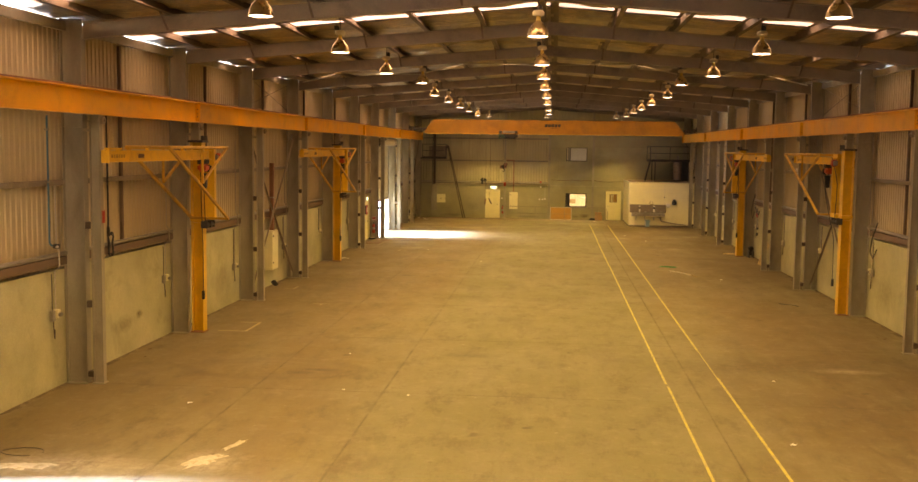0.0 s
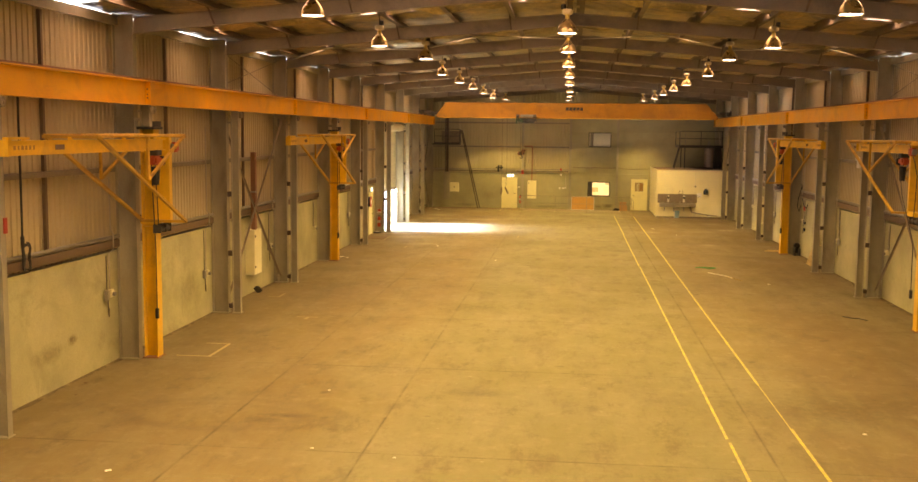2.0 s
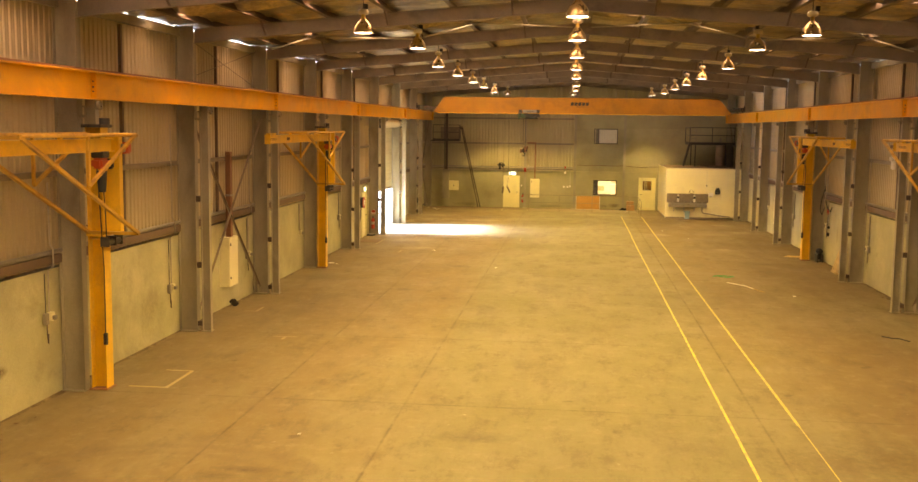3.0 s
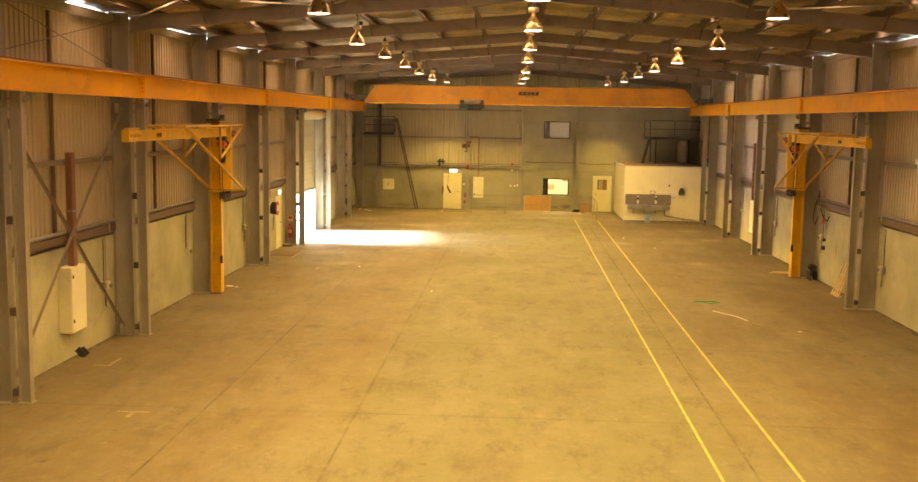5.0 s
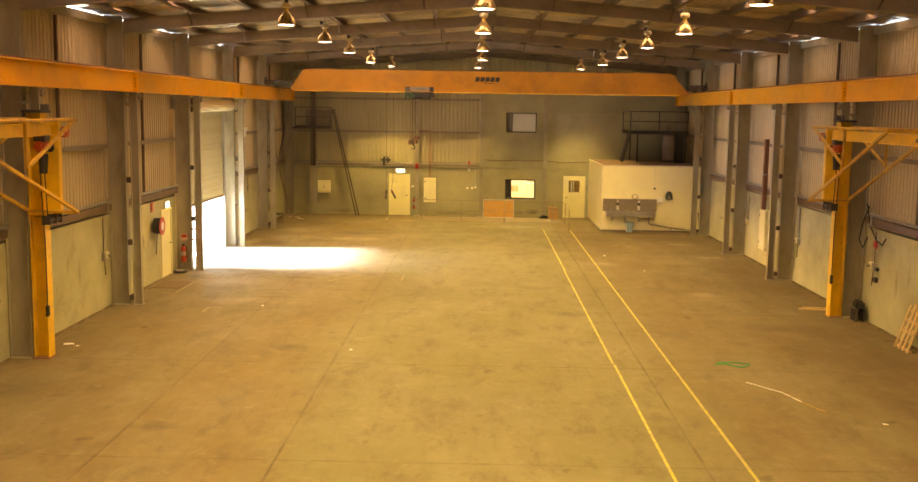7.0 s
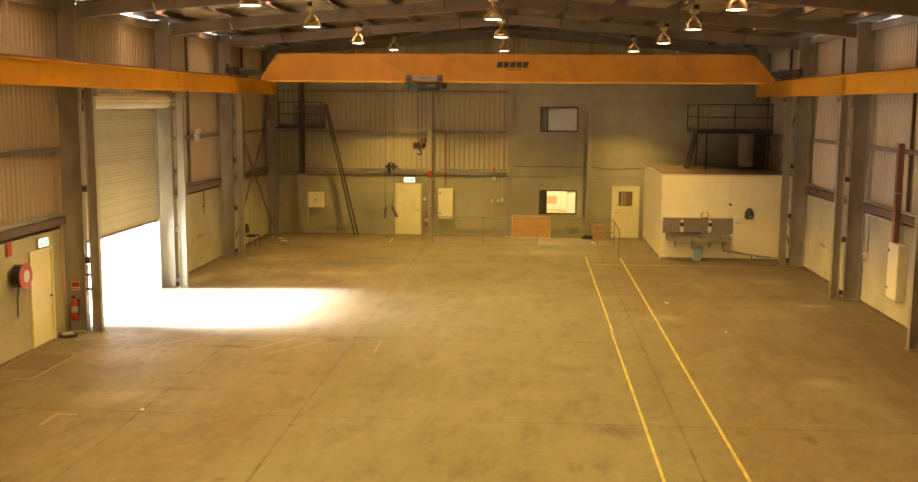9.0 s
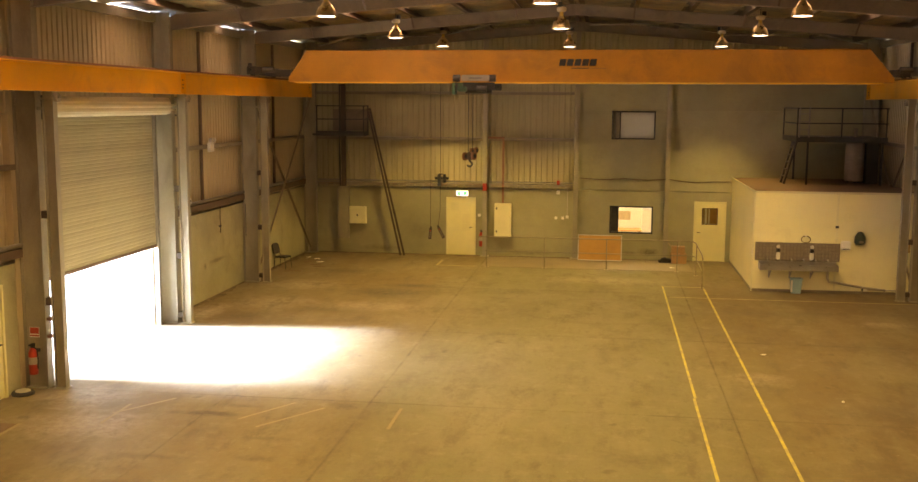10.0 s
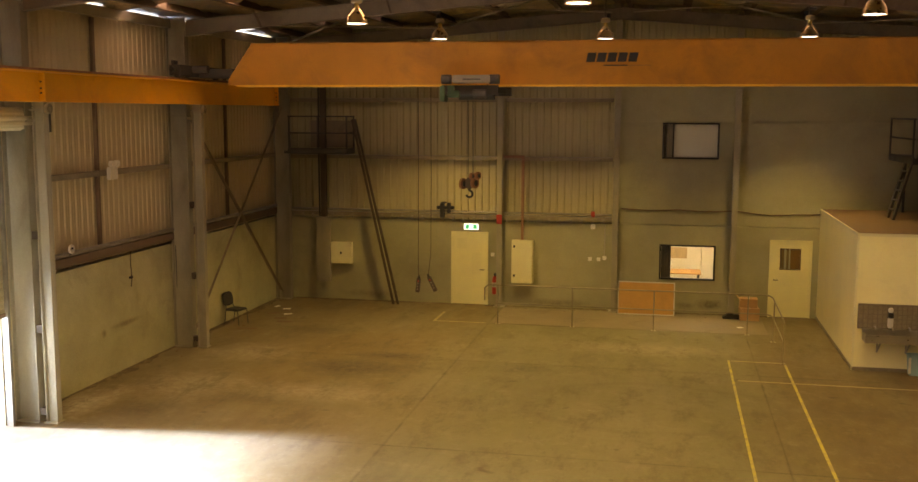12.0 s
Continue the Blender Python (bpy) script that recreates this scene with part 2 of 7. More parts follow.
            if at == -6.2:
                # this joint stops before the roller door bay
                stop = ramp(nt, 56.4, 56.9, 1.0, 0.0)
                nt.links.new(sep.outputs[1], stop.inputs[0])
                fade = nt.nodes.new("ShaderNodeMath")
                fade.operation = "MULTIPLY"
                nt.links.new(d4.outputs[0], fade.inputs[0])
                nt.links.new(stop.outputs[0], fade.inputs[1])
            col = mixc(nt, fade.outputs[0], col, (0.12, 0.085, 0.045))
    # small dark spots of oil and pale chips
    spots = noise_tex(nt, tc, 1.7, 2, 0.5)
    rs = ramp(nt, 0.70, 0.76, 0.0, 0.7)
    nt.links.new(spots.outputs[0], rs.inputs[0])
    col = mixc(nt, rs.outputs[0], col, (0.12, 0.085, 0.045))
    chips = noise_tex(nt, tc, 5.5, 2, 0.5, (1.0, 1.3, 1.0))
    rk = ramp(nt, 0.73, 0.78, 0.0, 0.6)
    nt.links.new(chips.outputs[0], rk.inputs[0])
    col = mixc(nt, rk.outputs[0], col, (0.42, 0.37, 0.26))
    dark = ((-4.61, 46.2, 0.45, 0.4, 0.8), (2.0, 50.5, 0.6, 0.35, 0.8), (-5.78, 40.3, 0.5, 0.3, 0.7), (-5.2, 22.75, 0.5, 0.16, 1.0), (-5.6, 22.4, 0.35, 0.2, 0.7), (-1.93, 24.86, 0.7, 0.3, 0.6),
            (-5.5, 67.7, 1.35, 0.85, 1.0), (-4.9, 68.9, 0.9, 0.4, 0.95), (-7.6, 71.2, 1.3, 0.5, 0.6), (-2.0, 68.4, 0.9, 0.5, 0.65), (5.0, 24.6, 2.4, 1.6, 0.55), (7.0, 49.2, 0.9, 0.5, 0.5), (-9.0, 42.6, 0.8, 0.9, 0.5), (-6.13, 55.66, 0.7, 0.14, 0.9), (-3.81, 56.5, 0.3, 0.25, 0.8), (-5.7, 56.2, 0.5, 0.12, 0.6))
    col = blotches(nt, tc, col, dark, (0.095, 0.07, 0.04))
    scuffs = ((-6.03, 55.74, 0.35, 0.1, 0.7), (-4.65, 54.52, 0.45, 0.12, 0.6), (-4.49, 53.58, 0.35, 0.15, 0.7), (-6.13, 53.41, 0.8, 0.12, 0.6), (-5.9, 52.27, 0.9, 0.12, 0.7), (-7.94, 52.17, 0.4, 0.3, 0.6),
              (1.24, 54.48, 0.7, 0.4, 0.5), (5.18, 54.28, 1.3, 0.7, 0.5), (5.6, 57.5, 1.6, 0.5, 0.45), (6.6, 62.8, 1.8, 0.5, 0.45), (5.2, 66.4, 2.2, 0.5, 0.4), (-8.4, 63.9, 0.7, 0.5, 0.7), (-6.4, 65.0, 1.5, 0.5, 0.5))
    col = blotches(nt, tc, col, scuffs, (0.12, 0.085, 0.045))
    # pale dust; (-8.1, 54.8) and (-8.9, 56.3) paint in daylight spilling from the door
    dusty = ((3.9, 59.6, 0.6, 0.6, 0.6), (8.23, 61.7, 0.5, 0.25, 0.8), (7.73, 65.4, 0.7, 0.4, 0.6), (6.25, 53.8, 0.6, 0.4, 0.5), (-8.1, 54.8, 1.3, 1.0, 0.7), (-7.0, 51.7, 1.0, 0.6, 0.5), (-8.9, 56.3, 0.9, 0.8, 0.8))
    col = blotches(nt, tc, col, dusty, (0.46, 0.40, 0.29))
    # looping tyre marks
    loops = ((-6.3, 22.7, 1.9, 0.95, 0.10, 0.5), (-6.5, 22.6, 1.5, 0.7, 0.10, 0.4), (-5.0, 34.0, 2.6, 1.6, 0.05, 0.35), (-6.8, 45.0, 1.8, 1.8, 0.06, 0.3), (1.0, 66.0, 2.4, 1.5, 0.06, 0.35))
    for a, c, ra, rc, wide, amt in loops:
        sub = nt.nodes.new("ShaderNodeVectorMath")
        sub.operation = "SUBTRACT"
        nt.links.new(tc, sub.inputs[0])
        sub.inputs[1].default_value = (a, c, 0)
        mul = nt.nodes.new("ShaderNodeVectorMath")
        mul.operation = "MULTIPLY"
        nt.links.new(sub.outputs[0], mul.inputs[0])
        mul.inputs[1].default_value = (1 / ra, 1 / rc, 0)
        ln = nt.nodes.new("ShaderNodeVectorMath")
        ln.operation = "LENGTH"
        nt.links.new(mul.outputs[0], ln.inputs[0])
        mix = nt.nodes.new("ShaderNodeMath")
        mix.operation = "MULTIPLY_ADD"
        nt.links.new(rag.outputs[0], mix.inputs[0])
        mix.inputs[1].default_value = 0.9
        nt.links.new(ln.outputs["Value"], mix.inputs[2])
        off = nt.nodes.new("ShaderNodeMath")
        off.operation = "SUBTRACT"
        nt.links.new(mix.outputs[0], off.inputs[0])
        off.inputs[1].default_value = 1.45
        dist = nt.nodes.new("ShaderNodeMath")
        dist.operation = "ABSOLUTE"
        nt.links.new(off.outputs[0], dist.inputs[0])
        edge = ramp(nt, wide * 0.4, wide * 1.6, amt, 0.0)
        nt.links.new(dist.outputs[0], edge.inputs[0])
        patchy = ramp(nt, 0.4, 0.6, 0.15, 1.0)
        nt.links.new(e.outputs[0], patchy.inputs[0])
        both = nt.nodes.new("ShaderNodeMath")
        both.operation = "MULTIPLY"
        nt.links.new(edge.outputs[0], both.inputs[0])
        nt.links.new(patchy.outputs[0], both.inputs[1])
        col = mixc(nt, both.outputs[0], col, (0.15, 0.10, 0.05))
    # pale marks; (-7.6, 15.3) paints sunlight by the south roller door into the floor
    pale = ((-5.4, 15.8, 0.6, 0.6, 0.8), (-7.6, 15.3, 1.8, 0.7, 0.7), (6.85, 24.3, 0.8, 0.3, 0.6), (-8.2, 68.6, 1.3, 0.9, 0.5), (-9.6, 64.0, 0.5, 1.3, 0.9), (-8.4, 65.6, 1.3, 1.2, 0.5), (-5.6, 65.6, 1.8, 0.7, 0.45), (0.6, 70.8, 2.4, 0.7, 0.35))
    col = blotches(nt, tc, col, pale, (0.52, 0.46, 0.34))
    # blotchy wear about a metre across, dark and pale
    g1 = noise_tex(nt, tc, 1.3, 12, 0.8, (1.2, 0.5, 1.0), 0.0)
    rg1 = ramp(nt, 0.51, 0.62, 0.0, 0.7)
    nt.links.new(g1.outputs[0], rg1.inputs[0])
    col = mixc(nt, rg1.outputs[0], col, (0.155, 0.115, 0.06))
    rg2 = ramp(nt, 0.35, 0.47, 0.32, 0.0)
    nt.links.new(g1.outputs[0], rg2.inputs[0])
    col = mixc(nt, rg2.outputs[0], col, (0.30, 0.265, 0.15))
    col = mixc(nt, 1.0, col, (0.70, 0.718, 0.74), "MULTIPLY")
    nt.links.new(col, bsdf.inputs["Base Color"])
    return m


def add_blotches(mat, marks, colour, axes):
    nt = mat.node_tree
    bsdf = nt.nodes["Principled BSDF"]
    src = bsdf.inputs["Base Color"].links[0].from_socket
    tc = nt.nodes.new("ShaderNodeTexCoord").outputs["Object"]
    nt.links.new(blotches(nt, tc, src, marks, colour, axes), bsdf.inputs["Base Color"])


M_FLOOR = floor_material()
M_JOINT = make_mat("joint_filler", (0.15, 0.115, 0.065), 0.9)
M_BRACE = make_mat("brown_brace_paint", (0.25, 0.20, 0.145), 0.6, 0.1, 0.25, 1.6, 40, 0.1, 0.06)
M_RAIL = make_mat("dull_railing", (0.30, 0.255, 0.175), 0.5, 0.3, 0.25, 2.0)
M_CONC = make_mat("precast_concrete", (0.43, 0.405, 0.25), 0.8, 0, 0.24, 0.7, 38, 0.12, 0.15, (0.2, 0.175, 0.11), 0.55, 0.8, (0.54, 0.75), rnd=0.06)
add_blotches(M_CONC, ((24.6, 0.85, 0.2, 0.1, 1.0), (23.7, 0.75, 0.7, 0.2, 0.5), (53.4, 1.35, 0.12, 0.25, 0.8), (53.0, 1.0, 0.1, 0.2, 0.7), (52.6, 1.5, 0.08, 0.18, 0.6), (48.6, 1.2, 0.1, 0.35, 0.6), (47.9, 1.5, 0.07, 0.3, 0.5), (65.7, 0.95, 0.14, 0.1, 0.95), (66.6, 1.0, 0.6, 0.06, 0.7), (31.0, 0.9, 1.0, 0.5, 0.4), (47.4, 0.7, 0.7, 0.6, 0.4), (54.6, 1.1, 0.4, 0.5, 0.3)), (0.13, 0.105, 0.06), (1, 2))
# gable concrete: darker than M_CONC, with the gable's shade put into the colour
M_CONC_END = make_mat("shaded_gable_concrete", (0.35, 0.33, 0.21), 0.75, 0, 0.22, 0.5, 30, 0.06, 0.08, (0.2, 0.18, 0.12), 0.4, 0.7, (0.55, 0.78))
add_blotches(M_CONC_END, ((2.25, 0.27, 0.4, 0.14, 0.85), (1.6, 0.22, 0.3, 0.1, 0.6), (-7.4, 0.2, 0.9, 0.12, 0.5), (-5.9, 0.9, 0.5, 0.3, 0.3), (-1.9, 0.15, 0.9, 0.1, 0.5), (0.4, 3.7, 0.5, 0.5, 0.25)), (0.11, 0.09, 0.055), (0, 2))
M_CLAD = make_mat("steel_cladding", (0.53, 0.445, 0.285), 0.5, 0.15, 0.16, 0.6, 25, 0.05, 0.02, (0.25, 0.21, 0.14), 0.4, 0.7, (0.55, 0.8), (1, 1, 0.25), rnd=0.06)
# M_CLAD again in darker tones that hold the dimmer light on the gable
M_CLAD_END = make_mat("shaded_gable_cladding", (0.43, 0.385, 0.235), 0.5, 0.15, 0.16, 0.6, 25, 0.05, 0.02, (0.22, 0.18, 0.12), 0.4, 0.7, (0.55, 0.8), (1, 1, 0.25), rnd=0.06)
M_STEEL = make_mat("grey_primer_steel", (0.335, 0.305, 0.23), 0.55, 0.1, 0.25, 1.6, 40, 0.1, 0.06, (0.15, 0.12, 0.08), 0.5, 1.3, (0.52, 0.75), (1, 1, 0.4))
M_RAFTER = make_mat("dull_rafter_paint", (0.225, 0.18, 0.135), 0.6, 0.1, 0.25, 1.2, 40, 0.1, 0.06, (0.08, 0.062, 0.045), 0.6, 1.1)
M_GALV = make_mat("galvanised_steel", (0.33, 0.31, 0.27), 0.45, 0.55, 0.25, 3.0, 60, 0.12, 0.05, (0.18, 0.15, 0.1), 0.5, 1.6)
M_GIRT = make_mat("dusty_galvanised_girt", (0.27, 0.23, 0.17), 0.55, 0.3, 0.25, 2.0, 50, 0.1, 0.05, (0.12, 0.095, 0.06), 0.6, 1.4)
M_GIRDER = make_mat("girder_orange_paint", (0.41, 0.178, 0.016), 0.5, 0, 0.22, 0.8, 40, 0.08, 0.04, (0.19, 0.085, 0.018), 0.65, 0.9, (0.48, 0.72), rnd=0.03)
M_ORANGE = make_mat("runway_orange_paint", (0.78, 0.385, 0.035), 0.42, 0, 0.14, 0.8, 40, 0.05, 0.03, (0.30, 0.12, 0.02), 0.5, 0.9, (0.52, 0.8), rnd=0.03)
M_OCHRE = make_mat("dirty_yellow_tube_paint", (0.60, 0.345, 0.05), 0.5, 0, 0.28, 1.6, 40, 0.12, 0.05, (0.25, 0.13, 0.04), 0.7, 2.2, (0.46, 0.68), rnd=0.14)
M_YELLOW = make_mat("jib_yellow_paint", (0.80, 0.49, 0.055), 0.42, 0, 0.2, 1.2, 40, 0.08, 0.03, (0.38, 0.19, 0.05), 0.6, 1.6, (0.5, 0.74), rnd=0.05)
M_LINE = make_mat("yellow_line_paint", (0.50, 0.43, 0.075), 0.6, 0, 0.2, 2.0, 60, 0.1, 0.05, (0.30, 0.25, 0.13), 0.85, 4.0, (0.45, 0.58))
M_PALE = make_mat("faded_line_paint", (0.32, 0.255, 0.11), 0.7, 0, 0.2, 2.0, 60, 0.1, 0.05, (0.33, 0.28, 0.19), 0.9, 4.0, (0.45, 0.6))
M_FAINT = make_mat("almost_gone_line_paint", (0.255, 0.205, 0.10), 0.7, 0, 0.2, 2.0, 60, 0.1, 0.05, (0.23, 0.18, 0.10), 0.9, 3.0, (0.42, 0.56))
M_FOIL = make_mat("roof_foil_lining", (0.47, 0.365, 0.2), 0.4, 0.35, 0.55, 1.9, 9, 0.4, 0.9, (0.09, 0.068, 0.04), 0.8, 0.9, (0.44, 0.62))
M_FRP = make_mat("fibreglass_sheet", (0.8, 0.74, 0.6), 0.5)
frp = M_FRP.node_tree
through_light = frp.nodes.new("ShaderNodeBsdfTranslucent")
through_light.inputs[0].default_value = (0.55, 0.38, 0.27, 1)
frp_mix = frp.nodes.new("ShaderNodeMixShader")
frp_mix.inputs[0].default_value = 0.85
frp.links.new(frp.nodes["Principled BSDF"].outputs[0], frp_mix.inputs[1])
frp.links.new(through_light.outputs[0], frp_mix.inputs[2])
frp.links.new(frp_mix.outputs[0], frp.nodes["Material Output"].inputs[0])
M_CREAM = make_mat("cream_door_paint", (0.74, 0.70, 0.46), 0.5, 0, 0.08, 1.2, 40, 0.04, 0.02, (0.42, 0.36, 0.22), 0.35, 1.6)
M_BOXWALL = make_mat("cream_wall_sheet", (0.79, 0.735, 0.45), 0.55, 0, 0.08, 0.8, 40, 0.03, 0.02, (0.45, 0.38, 0.24), 0.35, 0.9, (0.56, 0.8), rnd=0.03)
M_BROWN = make_mat("dusty_brown_deck", (0.16, 0.10, 0.06), 0.8, 0, 0.2, 1.2, 40, 0.1, 0.1)
M_BLACK = make_mat("black_plastic", (0.02, 0.02, 0.02), 0.5)
M_DARKST = make_mat("dark_bare_steel", (0.07, 0.065, 0.06), 0.5, 0.4, 0.3, 2.0)
M_RED = make_mat("signal_red", (0.42, 0.04, 0.025), 0.4, 0, 0.1)
M_REDOX = make_mat("red_oxide_paint", (0.25, 0.12, 0.07), 0.6, 0, 0.2, 2.0)
M_HOIST = make_mat("hoist_orange_red", (0.50, 0.08, 0.03), 0.4, 0, 0.12)
M_WHITE = make_mat("white_enamel", (0.74, 0.72, 0.66), 0.4, 0, 0.06)
M_PVC = make_mat("grey_plastic_pipe", (0.42, 0.385, 0.31), 0.5, 0, 0.1)
M_STAINLESS = make_mat("stainless_steel", (0.42, 0.40, 0.37), 0.33, 0.8, 0.15, 3.0, 60, 0.05, 0.02)
M_SPLASH = make_mat("dull_splashback", (0.20, 0.17, 0.135), 0.5, 0.3, 0.15, 2.0)
M_WOOD = make_mat("raw_pine", (0.52, 0.38, 0.19), 0.7, 0, 0.25, 3.0, 50, 0.12, 0.1, squash=(6, 6, 1))
M_CORK = make_mat("cork_board", (0.46, 0.26, 0.09), 0.8, 0, 0.12, 3.0, 120, 0.2, 0.1)
M_DUSTGREY = make_mat("dusty_grey_enamel", (0.27, 0.25, 0.21), 0.5, 0.1, 0.15, 3.0)
M_TANK = make_mat("dusty_tank_enamel", (0.42, 0.32, 0.25), 0.5, 0.1, 0.2, 2.0)
M_ALU = make_mat("aluminium_trim", (0.6, 0.58, 0.53), 0.4, 0.6, 0.1)
M_CARD = make_mat("brown_cardboard", (0.42, 0.25, 0.13), 0.85, 0, 0.12)
M_BLUE = make_mat("blue_bucket_plastic", (0.24, 0.37, 0.44), 0.45, 0, 0.1)
M_GREEN = make_mat("green_paint", (0.055, 0.11, 0.06), 0.45, 0, 0.15)
M_BLUEPIPE = make_mat("blue_air_pipe", (0.05, 0.15, 0.24), 0.5, 0, 0.15)
M_BRONZE = make_mat("gilded_reflector", (0.56, 0.41, 0.20), 0.3, 0.8, 0.1, 6.0, 60, 0.05, 0.02)
M_BRASS = make_mat("lamp_ballast_gold", (0.66, 0.46, 0.12), 0.35, 0.5, 0.1, 6.0)
M_LAMPCAP = make_mat("cream_ballast_enamel", (0.68, 0.58, 0.38), 0.4, 0.1, 0.1)
M_RIM = emit_mat("glowing_lamp_lens", (1.0, 0.88, 0.78), 0.5)
M_EXIT = emit_mat("lit_exit_sign_face", (0.75, 1.0, 0.82), 0.22)
M_EXITG = emit_mat("lit_exit_sign_green", (0.02, 0.42, 0.16), 0.05)
M_TUBE = emit_mat("office_light_panel", (1.0, 0.93, 0.78), 0.35)
# curtain steel toned down for the shade on the hanging slats
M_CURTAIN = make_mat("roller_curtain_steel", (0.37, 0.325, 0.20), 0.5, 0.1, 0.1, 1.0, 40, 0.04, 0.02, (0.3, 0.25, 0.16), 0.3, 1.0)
M_BLIND = make_mat("grey_blind", (0.6, 0.6, 0.57), 0.8, 0, 0.05)
M_PAPER = make_mat("waste_paper", (0.75, 0.73, 0.68), 0.8)
M_GREENHOSE = make_mat("green_hose", (0.03, 0.30, 0.10), 0.5)
M_APRON = make_mat("pale_yard_concrete", (0.52, 0.5, 0.45), 0.85, 0, 0.12, 0.3, 20, 0.05, 0.05)
M_OFFICE = make_mat("office_plaster", (0.72, 0.66, 0.5), 0.8, 0, 0.05)
# the same curtain steel, lightened for the light that falls on the roll
M_ROLL = make_mat("lit_roll_steel", (0.66, 0.59, 0.42), 0.45, 0.1, 0.1, 1.0, 40, 0.04, 0.02)
M_DOOR = make_mat("cream_gloss_door", (0.77, 0.725, 0.42), 0.42, 0, 0.07, 1.5, 40, 0.03, 0.02, rnd=0.03)
M_FADED = make_mat("faded_stencil", (0.30, 0.17, 0.05), 0.6)
M_STRUT = make_mat("red_oxide_strut", (0.165, 0.115, 0.08), 0.6, 0.1, 0.2, 2.0, 50, 0.1, 0.05)
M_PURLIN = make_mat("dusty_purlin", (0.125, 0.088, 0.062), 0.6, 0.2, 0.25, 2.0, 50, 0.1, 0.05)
M_UMBER = make_mat("dark_umber_paint", (0.085, 0.062, 0.045), 0.6, 0.1, 0.25, 1.6, 40, 0.1, 0.06)
M_TAN = make_mat("plain_tan", (0.40, 0.28, 0.12), 0.8, 0, 0.1, 2.0)
M_SPILL = make_mat("dried_pale_spill", (0.50, 0.46, 0.36), 0.8, 0, 0.25, 3.0, 40, 0.2, 0.2, (0.30, 0.25, 0.16), 0.8, 5.0, (0.5, 0.62))
M_RUBBER = make_mat("dull_rubber", (0.035, 0.032, 0.03), 0.8)

M_GLASS = bpy.data.materials.new("window_glass")
M_GLASS.use_nodes = True
gb = M_GLASS.node_tree.nodes["Principled BSDF"]
gb.inputs["Base Color"].default_value = (0.95, 0.97, 0.96, 1)
gb.inputs["Roughness"].default_value = 0.02
gb.inputs["Transmission Weight"].default_value = 1.0
gb.inputs["IOR"].default_value = 1.05


# ---- building helpers ----
def part(name, bm, material, parent=None, label="", smooth=False):
    """Links a bmesh as one mesh object under a thing or part."""
    me = bpy.data.meshes.new(name)
    bmesh.ops.recalc_face_normals(bm, faces=bm.faces)
    bm.to_mesh(me)
    bm.free()
    me.materials.append(material)
    if smooth:
        for p in me.polygons:
            p.use_smooth = True
    ob = new(name, me)
    ob.parent = parent
    if label:
        ob["label"] = label
    return ob


def thing(name, label, category, place=(0, 0, 0), group="", kind="", turn=0):
    ob = new(name)
    ob.matrix_world = pose(*place, 0, 0, turn)
    ob.empty_display_size = 0.2
    return tagged(ob, label, category, group, kind)


def box(bm, x0, x1, y0, y1, z0, z1, bevel=0.0):
    r = bmesh.ops.create_cube(bm, size=1.0)
    for v in r["verts"]:
        v.co = Vector((x0 + (v.co.x + 0.5) * (x1 - x0), y0 + (v.co.y + 0.5) * (y1 - y0), z0 + (v.co.z + 0.5) * (z1 - z0)))
    if bevel:
        edges = list({e for v in r["verts"] for e in v.link_edges})
        bmesh.ops.bevel(bm, geom=edges, offset=bevel, segments=2, affect="EDGES")
    return bm


def boxes(*sizes, bevel=0.0):
    bm = bmesh.new()
    for s in sizes:
        box(bm, *s, bevel=bevel)
    return bm


def tube(bm, p0, p1, r, seg=10, r1=None):
    p0, p1 = Vector(p0), Vector(p1)
    d = p1 - p0
    m = Matrix.Translation((p0 + p1) / 2) @ d.to_track_quat("Z", "Y").to_matrix().to_4x4()
    bmesh.ops.create_cone(bm, cap_ends=True, segments=seg, radius1=r, radius2=r if r1 is None else r1, depth=d.length, matrix=m)
    return bm


def tubes(points, r, seg=8):
    """A bent pipe or cable through the points."""
    bm = bmesh.new()
    rings = []
    pts = [Vector(p) for p in points]
    for i, p in enumerate(pts):
        d = (pts[min(i + 1, len(pts) - 1)] - pts[max(i - 1, 0)]).normalized()
        q = d.to_track_quat("Z", "Y").to_matrix()
        rings.append([bm.verts.new(p + q @ Vector((r * math.cos(a), r * math.sin(a), 0))) for a in (2 * math.pi * j / seg for j in range(seg))])
    for a, b in zip(rings, rings[1:]):
        # nearest vertex first, so that the pipe does not twist
        off = min(range(seg), key=lambda s: sum((a[j].co - b[(j + s) % seg].co).length for j in range(seg)))
        for j in range(seg):
            bm.faces.new((a[j], a[(j + 1) % seg], b[(j + 1 + off) % seg], b[(j + off) % seg]))
    bm.faces.new(rings[0])
    bm.faces.new(rings[-1])
    return bm


